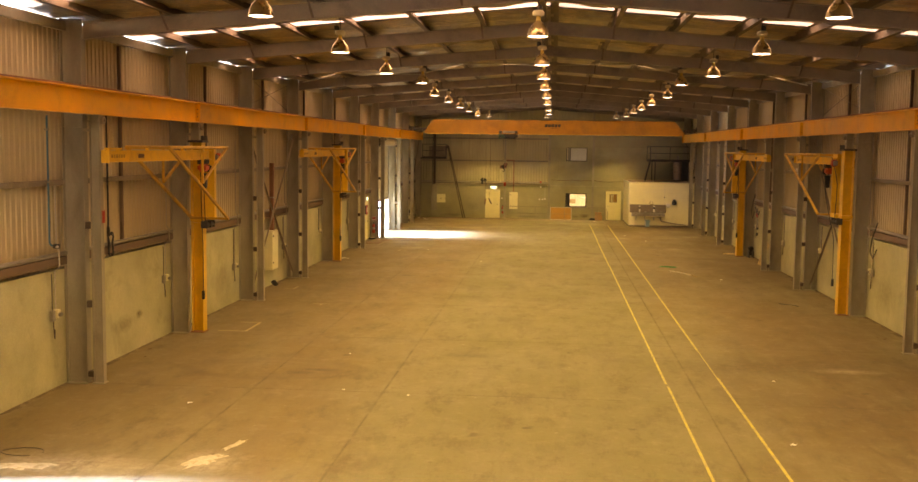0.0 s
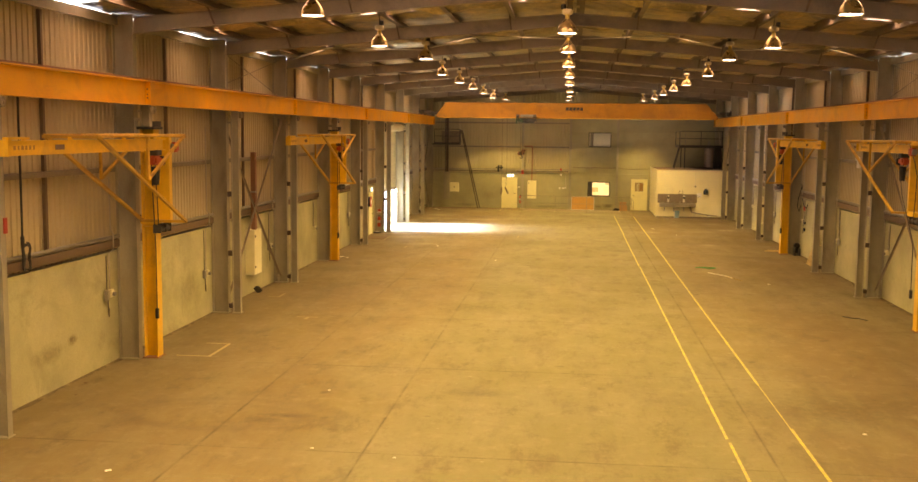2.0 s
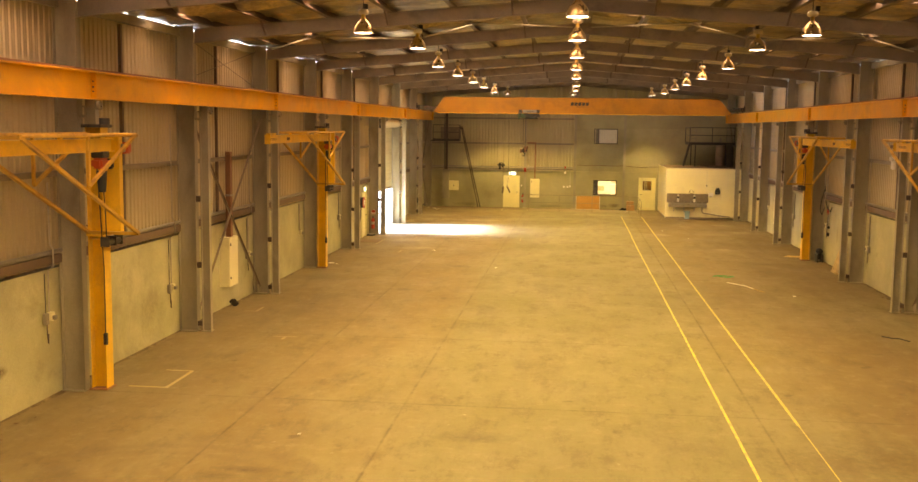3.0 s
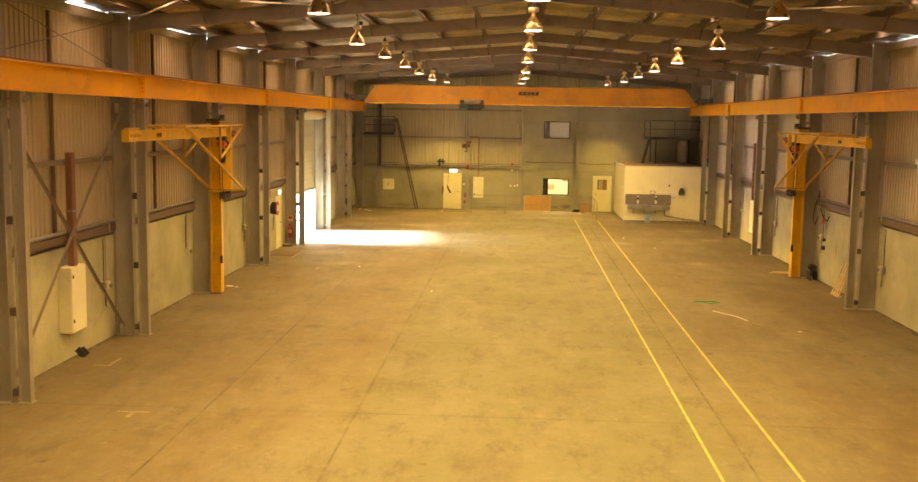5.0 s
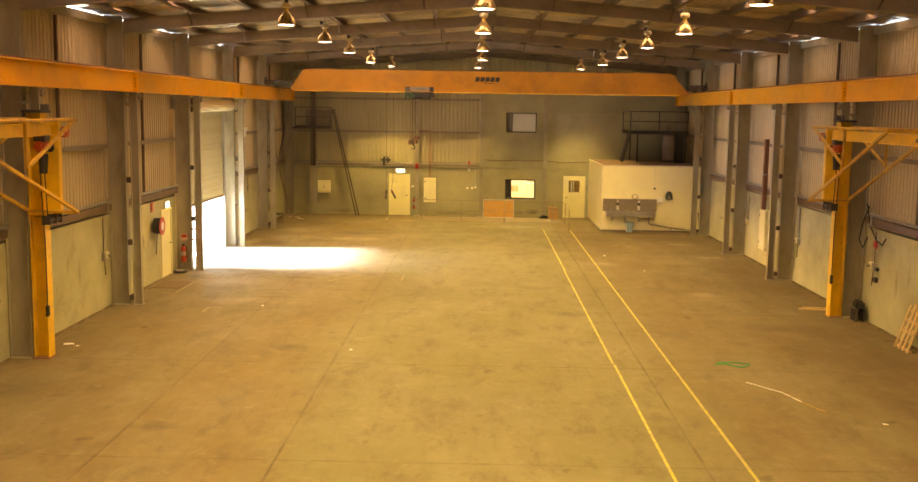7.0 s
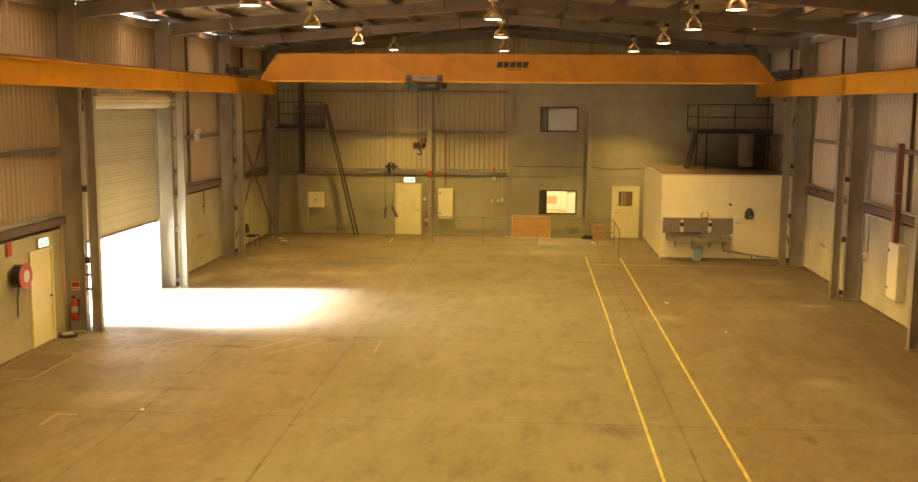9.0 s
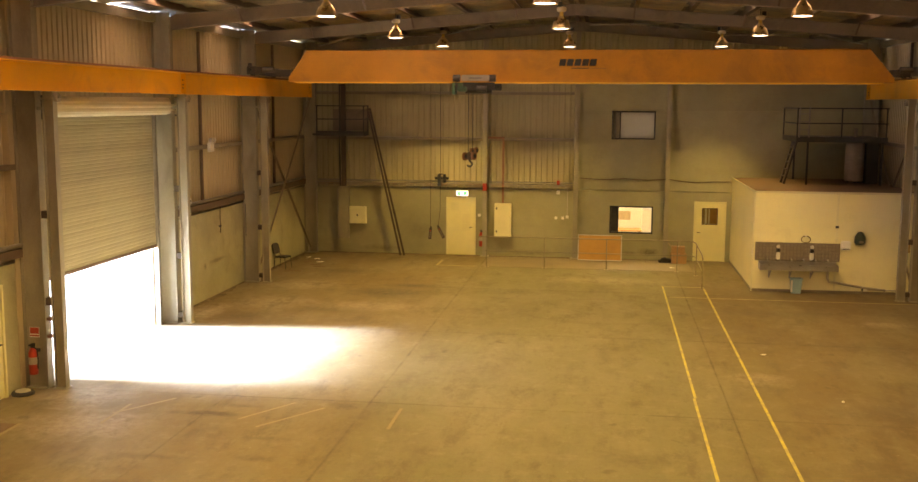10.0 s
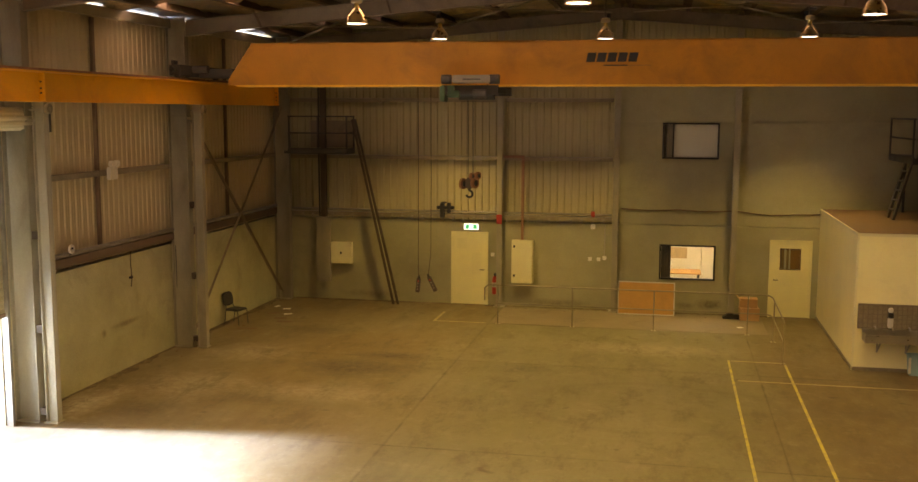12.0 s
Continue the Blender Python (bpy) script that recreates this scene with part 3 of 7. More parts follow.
def bar(bm, p0, p1, w, h, up=(0, 0, 1)):
    """A rectangular bar from p0 to p1, w wide and h deep."""
    p0, p1 = Vector(p0), Vector(p1)
    d = (p1 - p0).normalized()
    s = d.cross(Vector(up)).normalized()
    u = s.cross(d).normalized()
    vs = []
    for p in (p0, p1):
        vs.append([bm.verts.new(p + s * a * w / 2 + u * b * h / 2) for a, b in ((-1, -1), (1, -1), (1, 1), (-1, 1))])
    for j in range(4):
        bm.faces.new((vs[0][j], vs[0][(j + 1) % 4], vs[1][(j + 1) % 4], vs[1][j]))
    bm.faces.new(vs[0])
    bm.faces.new(vs[1])
    return bm


def barbm(*args, **kw):
    return bar(bmesh.new(), *args, **kw)


def lathe(profile, seg=24, centre=(0, 0, 0)):
    """A turned shape from (radius, height) pairs."""
    bm = bmesh.new()
    rings = []
    for r, z in profile:
        rings.append([bm.verts.new((centre[0] + r * math.cos(2 * math.pi * j / seg), centre[1] + r * math.sin(2 * math.pi * j / seg), centre[2] + z)) for j in range(seg)])
    for a, b in zip(rings, rings[1:]):
        for j in range(seg):
            bm.faces.new((a[j], a[(j + 1) % seg], b[(j + 1) % seg], b[j]))
    return bm


def ribbed(axis, a0, a1, z0, face, depth, pitch, top):
    """A ribbed steel sheet: axis 'x' or 'y' along which it runs, ribs upright, its flat pans on the plane face, ribs standing
    depth from it, top(a) its upper edge. The sheet has a back face."""
    bm = bmesh.new()
    outline = []
    a = a0
    while a < a1 - 1e-6:
        for f, h in ((0.0, 0), (0.52, 0), (0.62, 1), (0.86, 1), (0.96, 0)):
            q = a + f * pitch
            if q < a1 - 0.004:
                outline.append((q, h))
        a += pitch
    outline.append((a1, 0))
    rows = []
    for q, h in outline:
        d = face + depth * h
        d2 = d - math.copysign(0.012, depth)
        rows.append([bm.verts.new((q, e, z) if axis == "x" else (e, q, z)) for e in (d, d2) for z in (z0, top(q))])
    for r, s in zip(rows, rows[1:]):
        bm.faces.new((r[0], s[0], s[1], r[1]))
        bm.faces.new((r[2], r[3], s[3], s[2]))
        bm.faces.new((r[0], r[2], s[2], s[0]))
        bm.faces.new((r[1], s[1], s[3], r[3]))
    bm.faces.new((rows[0][0], rows[0][1], rows[0][3], rows[0][2]))
    bm.faces.new((rows[-1][0], rows[-1][2], rows[-1][3], rows[-1][1]))
    return bm


def pierced(a0, a1, z0, z1, holes, put):
    """A wall slab with holes (a0, a1, z0, z1), as boxes round them; put(bm, a0, a1, z0, z1) lays one."""
    bm = bmesh.new()
    cuts_a = sorted({a0, a1, *(v for h in holes for v in h[:2] if a0 < v < a1)})
    cuts_z = sorted({z0, z1, *(v for h in holes for v in h[2:] if z0 < v < z1)})
    for p, q in zip(cuts_a, cuts_a[1:]):
        for r, s in zip(cuts_z, cuts_z[1:]):
            if not any(h[0] <= (p + q) / 2 <= h[1] and h[2] <= (r + s) / 2 <= h[3] for h in holes):
                put(bm, p, q, r, s)
    return bm


# ---- structure ----
def build_floor():
    floor = thing("floor", "worn brown concrete slab floor with stains and dust", "floor", kind="structure")
    part("subfloor", boxes((-10.5, 10.0, YSOUTH - 0.3, 80.0, -0.3, -0.012)), M_JOINT, floor)
    xs = [-10.5, -6.2, -3.45, 3.06, 10.0]
    ys = [YSOUTH - 0.3] + [yk(k) for k in range(K0 + 1, K1 + 1)] + [75.45]
    for c, d in zip(ys, ys[1:]):
        cols = xs if c < 56 else [xs[0]] + xs[2:]
        for a, b in zip(cols, cols[1:]):
            g = 0.0025
            part("slab", boxes((a + g, b - g, c + g, d - g, -0.2, 0.0)), M_FLOOR, floor)
    tagged(part("ground", boxes((-600, -10.5, -600, 700, -0.3, -0.02)), M_APRON), "pale sunlit concrete yard outside the roller door", "ground", kind="structure")
    for dims in ((10.0, 600, -600, 700), (-10.5, 10.0, -600, YSOUTH - 0.3), (-10.5, 10.0, 80.0, 700)):
        tagged(part("ground", boxes((*dims, -0.3, -0.02)), M_APRON), "pale concrete yard outside the hall", "ground", kind="structure")


def side_wall(name, side):
    """side -1: west, 1: east."""
    xf = -10.22 if side < 0 else mx(-10.22)
    wall = thing(name, "precast concrete panels below ribbed beige steel cladding", "wall", kind="structure")
    out = lambda d: (min(xf + side * d[0], xf + side * d[1]), max(xf + side * d[0], xf + side * d[1]))
    ys = [YSOUTH] + [yk(k) for k in range(K0 + 1, K1 + 1)] + [75.65]
    for k, (a, b) in zip(range(K0, K1 + 1), zip(ys, ys[1:])):
        holes = []
        if side < 0 and k in DOORS_K:
            holes = [(a + 0.35, b - 0.38, -1.0, 5.2)]
        if side < 0 and k == 5:
            holes = [(55.06, 56.0, -1.0, 2.06)]
        lay = lambda bm, p, q, r, s: box(bm, *out((0.0, 0.16)), p, q, r, s)
        part("concrete_panel", pierced(a + 0.006, b - 0.006, -0.1, 2.44, holes, lay), M_CONC, wall)
        face = xf + side * 0.15
        for p, q in ((a + 0.0005, (a + b) / 2 + 0.03), ((a + b) / 2 + 0.0, b - 0.0005)):
            if side < 0 and k in DOORS_K:
                # sheets over the roller door only
                part("wall_sheet", ribbed("y", p, q, 5.2, face + (side * 0.004 if p < a + 1 else 0.0), -side * 0.024, 0.2, lambda y: 7.62), M_CLAD, wall)
                jy = (a - 0.25, a + 0.53) if p < a + 1 else (b - 0.4, b + 0.25)
                part("jamb_panel", boxes((*out((-0.015, 0.13)), *jy, -0.09, 5.22)), M_CLAD, wall)
                part("head_panel", boxes((*out((0.02, 0.14)), p, q, 5.0, 5.195)), M_CLAD, wall)
            else:
                part("wall_sheet", ribbed("y", p, q, 2.44, face + (side * 0.004 if p < a + 1 else 0.0), -side * 0.024, 0.2, lambda y: 7.62), M_CLAD, wall)
    return wall


def girts(side):
    """Horizontal rails and the mid-bay uprights of one long wall."""
    xf = -10.22 if side < 0 else mx(-10.22)
    inx = lambda a, b: (min(xf - side * a, xf - side * b), max(xf - side * a, xf - side * b))
    ys = [YSOUTH] + [yk(k) for k in range(K0 + 1, K1 + 1)] + [75.2]
    for k, (a, b) in zip(range(K0, K1 + 1), zip(ys, ys[1:])):
        door = side < 0 and k in DOORS_K
        rails = (5.84,) if door else (2.62, 4.24, 5.84)
        for z in rails:
            g = thing("girt", "dusty galvanised steel wall girt between columns", "girt", (0, 0, z), "wall girts", "structure")
            low = z < 3
            d = 0.15 if low else 0.1
            hh = 0.085 if low else 0.055
            bm = boxes((*inx(-0.10, d - 0.06), a + 0.1, b - 0.1, -hh, hh), bevel=0.008)
            part("channel", bm, M_STRUT if low else M_GIRT, g)
            if low:
                part("top_pipe", tube(bmesh.new(), (xf - side * 0.06, a + 0.1, 0.15), (xf - side * 0.06, b - 0.1, 0.15), 0.045), M_GALV, g)
        if not door:
            m = thing("bridging_strut", "thin upright steel strut at mid bay", "strut", (0, (a + b) / 2 + 0.0, 0), "bridging struts", "structure")
            part("strut", boxes((*inx(-0.10, -0.03), -0.04, 0.04, 2.72, 7.35)), M_STRUT, m)


def end_wall():
    wall = thing("wall_north", "gable wall, part ribbed cladding, part plain concrete panels", "wall", kind="structure")
    top = lambda x: roof_z(x) + 0.12
    lay = lambda bm, p, q, r, s: box(bm, p, q, YEND, YEND + 0.16, r, s)
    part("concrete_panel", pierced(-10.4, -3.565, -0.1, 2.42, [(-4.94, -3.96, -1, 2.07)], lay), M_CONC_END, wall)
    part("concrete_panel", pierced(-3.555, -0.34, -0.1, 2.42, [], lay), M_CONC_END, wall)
    a = -10.38
    for b in (-8.6, -7.0, -5.3, -3.56, -1.95, -0.34):
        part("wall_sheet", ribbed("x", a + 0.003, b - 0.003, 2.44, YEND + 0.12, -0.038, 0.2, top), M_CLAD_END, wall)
        a = b
    holes = [(0.88, 2.385, 0.93, 1.90), (0.88, 2.385, 4.25, 5.23), (3.85, 4.85, -1, 2.06)]
    for p, q in ((-0.33, 2.835), (2.845, 9.9)):
        for r, s in ((-0.1, 2.43), (2.452, 5.24), (5.26, 7.2)):
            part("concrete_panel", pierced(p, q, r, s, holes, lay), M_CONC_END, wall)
        n = 8
        for i in range(n):
            u, v = p + (q - p) * i / n, p + (q - p) * (i + 1) / n
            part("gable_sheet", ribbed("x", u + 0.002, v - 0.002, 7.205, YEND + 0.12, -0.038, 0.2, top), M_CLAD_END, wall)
    back = lambda bm, p, q, r, s: box(bm, p, q, YEND + 0.165, YEND + 0.2, r, s)
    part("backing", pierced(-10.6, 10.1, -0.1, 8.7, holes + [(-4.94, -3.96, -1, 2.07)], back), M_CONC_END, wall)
    # wind columns and gable girts
    for x in (-3.56, -0.33, 2.84):
        c = thing("wind_column", "grey painted steel upright on the gable wall", "column", (x, YEND - 0.13, 0), "gable uprights", "structure")
        bm = bmesh.new()
        box(bm, -0.075, 0.075, -0.12, -0.105, 0, roof_z(x) - 0.1)
        box(bm, -0.075, 0.075, 0.105, 0.12, 0, roof_z(x) - 0.1)
        box(bm, -0.007, 0.007, -0.105, 0.105, 0, roof_z(x) - 0.1)
        part("shaft", bm, M_STEEL, c)
        part("base_plate", boxes((-0.15, 0.15, -0.16, 0.125, 0, 0.02)), M_STEEL, c)
    for z in (2.57, 4.22, 5.84):
        for a, b in ((-10.1, -3.67), (-3.45, -0.44)):
            g = thing("girt", "dusty galvanised steel girt on the gable wall", "girt", (0, YEND, z), "gable girts", "structure")
            part("channel", boxes((a, b, -0.088, 0.06, -0.065, -0.053), (a, b, -0.1, -0.088, -0.065, 0.028)), M_GIRT, g)
            part("top_lip", boxes((a, b, -0.104, 0.06, 0.028, 0.044)), M_GALV, g, "brighter galvanised top lip")
            if z < 3:
                part("top_pipe", tube(bmesh.new(), (a, -0.06, 0.11), (b, -0.06, 0.11), 0.03), M_GALV, g)
                slots = bmesh.new()
                n = int((b - a) / 0.3)
                for i in range(n):
                    box(slots, a + 0.3 * i + 0.05, a + 0.3 * i + 0.11, -0.115, -0.088, -0.14, -0.02)
                part("bracket_row", slots, M_STEEL, g)
    return wall


def portal_frames():
    for k in range(K0, K1 + 2):
        y = yk(k) if k <= K1 else 75.18
        if k == K0:
            y = YSOUTH + 0.25
        for side in (-1, 1):
            col = thing("portal_column", "grey painted steel I-section portal column", "column", (XC, y, 0), "portal frames")
            xo, xi = side * 9.95, side * 9.49
            x0, x1 = min(xo, xi), max(xo, xi)
            part("outer_flange", boxes((*sorted((xo, xo - side * 0.02)), -0.1, 0.1, 0.02, 7.62)), M_STEEL, col)
            part("inner_flange", boxes((*sorted((xi, xi + side * 0.02)), -0.1, 0.1, 0.02, 7.3)), M_STEEL, col)
            part("web", boxes((x0 + 0.02, x1 - 0.02, -0.007, 0.007, 0.02, 7.6)), M_STEEL, col)
            part("stiffener", boxes((x0 + 0.02, x1 - 0.02, -0.095, 0.095, 5.38, 5.4)), M_STEEL, col)
            part("base_plate", boxes((x0 - 0.0, x1 + 0.0, -0.14, 0.14, 0, 0.02)), M_STEEL, col)
            raf = thing("rafter", "dull grey steel I-section roof rafter of the portal frames", "rafter", (XC, y, 0), "portal frames")
            ht = lambda d: 8.29 - 0.08 * d
            dp = lambda d: 0.32 + max(0.0, (d - 8.3)) * 0.03

            def strip(e0, e1, w, inner=False):
                bm = bmesh.new()
                prev = None
                for d in (0.0, 2.0, 4.0, 6.0, 8.3, 9.48):
                    zt, zb = ht(d) - e0(d), ht(d) - e1(d)
                    ring = [bm.verts.new((side * d, yy, zz)) for yy, zz in ((-w, zb), (w, zb), (w, zt), (-w, zt))]
                    if prev:
                        for j in range(4):
                            bm.faces.new((prev[j], prev[(j + 1) % 4], ring[(j + 1) % 4], ring[j]))
                    else:
                        bm.faces.new(ring)
                    prev = ring
                bm.faces.new(prev)
                return bm
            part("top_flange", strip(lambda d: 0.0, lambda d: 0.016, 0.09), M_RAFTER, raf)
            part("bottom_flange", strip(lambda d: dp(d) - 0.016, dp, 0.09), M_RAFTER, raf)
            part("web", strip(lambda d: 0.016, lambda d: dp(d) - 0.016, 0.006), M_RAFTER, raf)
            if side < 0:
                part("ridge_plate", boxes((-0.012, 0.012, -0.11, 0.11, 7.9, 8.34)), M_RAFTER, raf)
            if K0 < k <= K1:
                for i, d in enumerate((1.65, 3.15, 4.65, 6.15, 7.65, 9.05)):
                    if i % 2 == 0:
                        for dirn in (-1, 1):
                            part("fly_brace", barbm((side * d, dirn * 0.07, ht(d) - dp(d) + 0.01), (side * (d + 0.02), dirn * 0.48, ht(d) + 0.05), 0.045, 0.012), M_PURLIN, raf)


def purlins():
    for side in (-1, 1):
        e = thing("eave_strut", "grey steel channel along the top of the long wall", "eave strut", (XC + side * 9.86, 0, 7.36), "eave struts", "structure")
        part("section", boxes((-0.006, 0.006, YSOUTH, YEND, 0.0, 0.2), (*sorted((0.006 * side, 0.085 * side)), YSOUTH, YEND, 0.0, 0.008), (*sorted((0.006 * side, 0.085 * side)), YSOUTH, YEND, 0.192, 0.2)), M_STEEL, e)
        for d in (0.15, 1.65, 3.15, 4.65, 6.15, 7.65, 9.05):
            p = thing("purlin", "dusty steel Z-section roof purlin along the hall", "purlin", (XC + side * d, 0, 8.48 - 0.08 * d), "roof purlins", "structure")
            z0 = -0.185
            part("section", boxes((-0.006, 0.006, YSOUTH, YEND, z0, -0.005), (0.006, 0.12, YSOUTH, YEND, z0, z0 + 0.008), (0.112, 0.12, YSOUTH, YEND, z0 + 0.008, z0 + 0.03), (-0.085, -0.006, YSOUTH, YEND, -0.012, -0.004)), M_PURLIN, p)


def roof():
    """Foil lining that sags between the purlins, with a fibreglass strip in each bay."""
    bm = bmesh.new()
    ds = [0.0]
    while ds[-1] < 10.15:
        ds.append(ds[-1] + 0.25)
    pur = (0.15, 1.65, 3.15, 4.65, 6.15, 7.65, 9.05, 9.85)
    for k in range(K0, K1 + 1):
        ya, yb = (YSOUTH - 0.1 if k == K0 else yk(k)), (yk(k + 1) if k < K1 else YEND + 0.14)
        ga, gb = sky_gap(k)
        for p, q in ((ya, yk(k) + ga + 0.02), (yk(k) + gb - 0.02, yb)):
            n = max(2, int((q - p) / 0.3))
            for side in (-1, 1):
                grid = []
                for i in range(n + 1):
                    y = p + (q - p) * i / n
                    row = []
                    for d in ds:
                        near = min(abs(d - e) for e in pur)
                        sag = 0.06 * min(1.0, near / 0.6) * (0.6 + 0.8 * noise.noise(Vector((d * 0.9, y * 0.5, side * 3.0))))
                        sag += 0.018 * noise.noise(Vector((d * 3.1, y * 2.3, side * 9.0)))
                        # the lining droops unevenly where it ends at the fibreglass, most at the south edge
                        if i == n and p == ya:
                            sag = (0.035 if k <= 0 else 0.095) + (0.05 if k <= 0 else 0.22) * noise.noise(Vector((d * 1.3, k * 5.3, side * 4.0)))
                        elif i == 0 and p != ya:
                            sag = 0.04 + 0.05 * noise.noise(Vector((d * 2.1, k * 3.7, side * 6.0)))
                        elif not 0 < i < n:
                            sag = 0.05
                        row.append(bm.verts.new((XC + side * d, y, 8.48 - 0.08 * d - max(0.0, sag))))
                    grid.append(row)
                for r, s in zip(grid, grid[1:]):
                    for j in range(len(ds) - 1):
                        bm.faces.new((r[j], r[j + 1], s[j + 1], s[j]))
    ob = part("ceiling", bm, M_FOIL, smooth=True)
    tagged(ob, "sagging dusty foil lining under the steel roof", "ceiling", kind="structure")
    top = bmesh.new()
    for side in (-1, 1):
        a, b = XC, XC + side * 10.5
        za, zb = 8.60, 8.60 - 0.08 * 10.5
        for k in range(K0, K1 + 1):
            ya, yb = (YSOUTH - 0.4 if k == K0 else yk(k)), (yk(k + 1) if k < K1 else YEND + 0.4)
            for p, q in ((ya, yk(k) + sky_gap(k)[0] - 0.08), (yk(k) + sky_gap(k)[1] + 0.08, yb)):
                vs = [top.verts.new(c) for c in ((a, p, za), (b, p, zb), (b, q, zb), (a, q, za), (a, p, za + 0.03), (b, p, zb + 0.03), (b, q, zb + 0.03), (a, q, za + 0.03))]
                for f in ((0, 1, 2, 3), (4, 5, 6, 7), (0, 1, 5, 4), (1, 2, 6, 5), (2, 3, 7, 6), (3, 0, 4, 7)):
                    top.faces.new([vs[i] for i in f])
    tagged(part("roof", top, M_CLAD), "steel roof sheeting over the hall", "roof", kind="structure")
    for k in range(K0, K1 + 1):
        for side in (-1, 1):
            s = bmesh.new()
            p, q = yk(k) + sky_gap(k)[0] - 0.1, yk(k) + sky_gap(k)[1] + 0.1
            a, b = XC, XC + side * 10.2
            za, zb = 8.50, 8.50 - 0.08 * 10.2
            vs = [s.verts.new(c) for c in ((a, p, za), (b, p, zb), (b, q, zb), (a, q, za), (a, p, za + 0.01), (b, p, zb + 0.01), (b, q, zb + 0.01), (a, q, za + 0.01))]
            for f in ((0, 1, 2, 3), (4, 5, 6, 7), (0, 1, 5, 4), (1, 2, 6, 5), (2, 3, 7, 6), (3, 0, 4, 7)):
                s.faces.new([vs[i] for i in f])
            tagged(part("skylight_sheet", s, M_FRP), "translucent fibreglass roof sheet letting daylight in", "skylight", "skylights", "structure")


def x_brace(side, ya, yb, low, high):
    x = -9.98 if side < 0 else mx(-9.98)
    for n, (p, q) in enumerate((((x, ya, high), (x, yb, low)), ((x - side * 0.07, ya, low), (x - side * 0.07, yb, high)))):
        b = thing("wall_brace", "grey steel angle cross brace on the long wall", "brace", (0, 0, 0), "cross braces")
        bm = bar(bmesh.new(), p, q, 0.012, 0.065)
        bar(bm, (p[0] - side * 0.025, p[1], p[2] + 0.03), (q[0] - side * 0.025, q[1], q[2] + 0.03), 0.05, 0.012)
        part("angle", bm, M_BRACE, b)
        part("gusset", boxes((x - 0.01, x + 0.01, yb - 0.25, yb + 0.0, (low if n == 0 else high) - 0.12, (low if n == 0 else high) + 0.12)), M_STEEL, b)


def roller_door(k):
    ya, yb = yk(k) + 0.5, yk(k) + 5.62
    door = thing("roller_door", "beige steel roller door rolled more than a third up", "roller door", (0, 0, 0))
    full = k == DOORS_K[0]
    low = 1.9 if full else 1.97
    n = 0
    z = low + 0.05
    slat = None
    # curtain slats, one mesh shared
    prof = [(0.0, -0.004), (0.012, 0.014), (0.012, 0.06), (0.0, 0.079)]
    me = None
    while z < 5.12:
        if me is None:
            bm = bmesh.new()
            for p, q in zip(prof, prof[1:]):
                vs = [bm.verts.new((p[0], ya, p[1])), bm.verts.new((p[0], yb, p[1])), bm.verts.new((q[0], yb, q[1])), bm.verts.new((q[0], ya, q[1]))]
                bm.faces.new(vs)
                vb = [bm.verts.new((v.co.x - 0.006, v.co.y, v.co.z)) for v in vs]
                bm.faces.new(vb)
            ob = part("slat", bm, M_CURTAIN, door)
            me = ob.data
        else:
            ob = new("slat", me)
            ob.parent = door
        ob.location = (-10.12, 0, z)
        z += 0.076
    part("bottom_rail", boxes((-10.14, -10.09, ya, yb, low - 0.02, low + 0.05)), M_BROWN, door, "dark rubber-edged bottom rail")
    bm = bmesh.new()
    # the roll shows the ribs of its slats
    ye = yb + 0.95 if not full else yb
    rings = [[bm.verts.new((-9.93 + r * math.cos(math.pi * j / 18), yy, 5.36 + r * math.sin(math.pi * j / 18))) for j, r in enumerate([0.205, 0.205, 0.188] * 12)] for yy in (ya - 0.15, ye)]
    for j in range(36):
        bm.faces.new((rings[0][j], rings[0][(j + 1) % 36], rings[1][(j + 1) % 36], rings[1][j]))
    bm.faces.new(rings[0])
    bm.faces.new(rings[1])
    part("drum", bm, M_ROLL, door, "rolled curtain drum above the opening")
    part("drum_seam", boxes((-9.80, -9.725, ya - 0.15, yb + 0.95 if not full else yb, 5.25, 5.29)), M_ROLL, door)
    for y in (ya - 0.04, yb - 0.02):
        part("side_guide", boxes((-10.17, -10.05, y, y + 0.07, 0, 5.2)), M_GALV, door)
    for y in (ya - 0.2, yb + 0.97 if not full else yb + 0.02):
        part("end_plate", boxes((-10.18, -9.70, y, y + 0.02, 5.12, 5.58), bevel=0.004), M_DARKST, door)


build_floor()
side_wall("wall_west", -1)
side_wall("wall_east", 1)
girts(-1)
girts(1)
end_wall()
south = thing("wall_south", "plain beige gable wall behind", "wall", kind="structure")
part("wall_panel", boxes((-10.5, 10.0, YSOUTH - 0.2, YSOUTH, -0.1, 8.7)), M_CLAD, south)
portal_frames()
purlins()
roof()
for s in (-1, 1):
    x_brace(s, 33.0, 38.65, 0.2, 5.4)
    x_brace(s, 69.05, 75.0, 0.2, 5.6)
    for p, q in ((32.9, 38.7),):
        for z0, z1 in ((6.3, 7.4), (7.4, 6.3)):
            rod = thing("brace_rod", "thin steel brace rod high on the wall", "brace", (0, 0, 0), "brace rods")
            part("rod", tube(bmesh.new(), (XC + s * 9.8, p, z0), (XC + s * 9.8, q, z1), 0.012, 6), M_GIRT, rod)
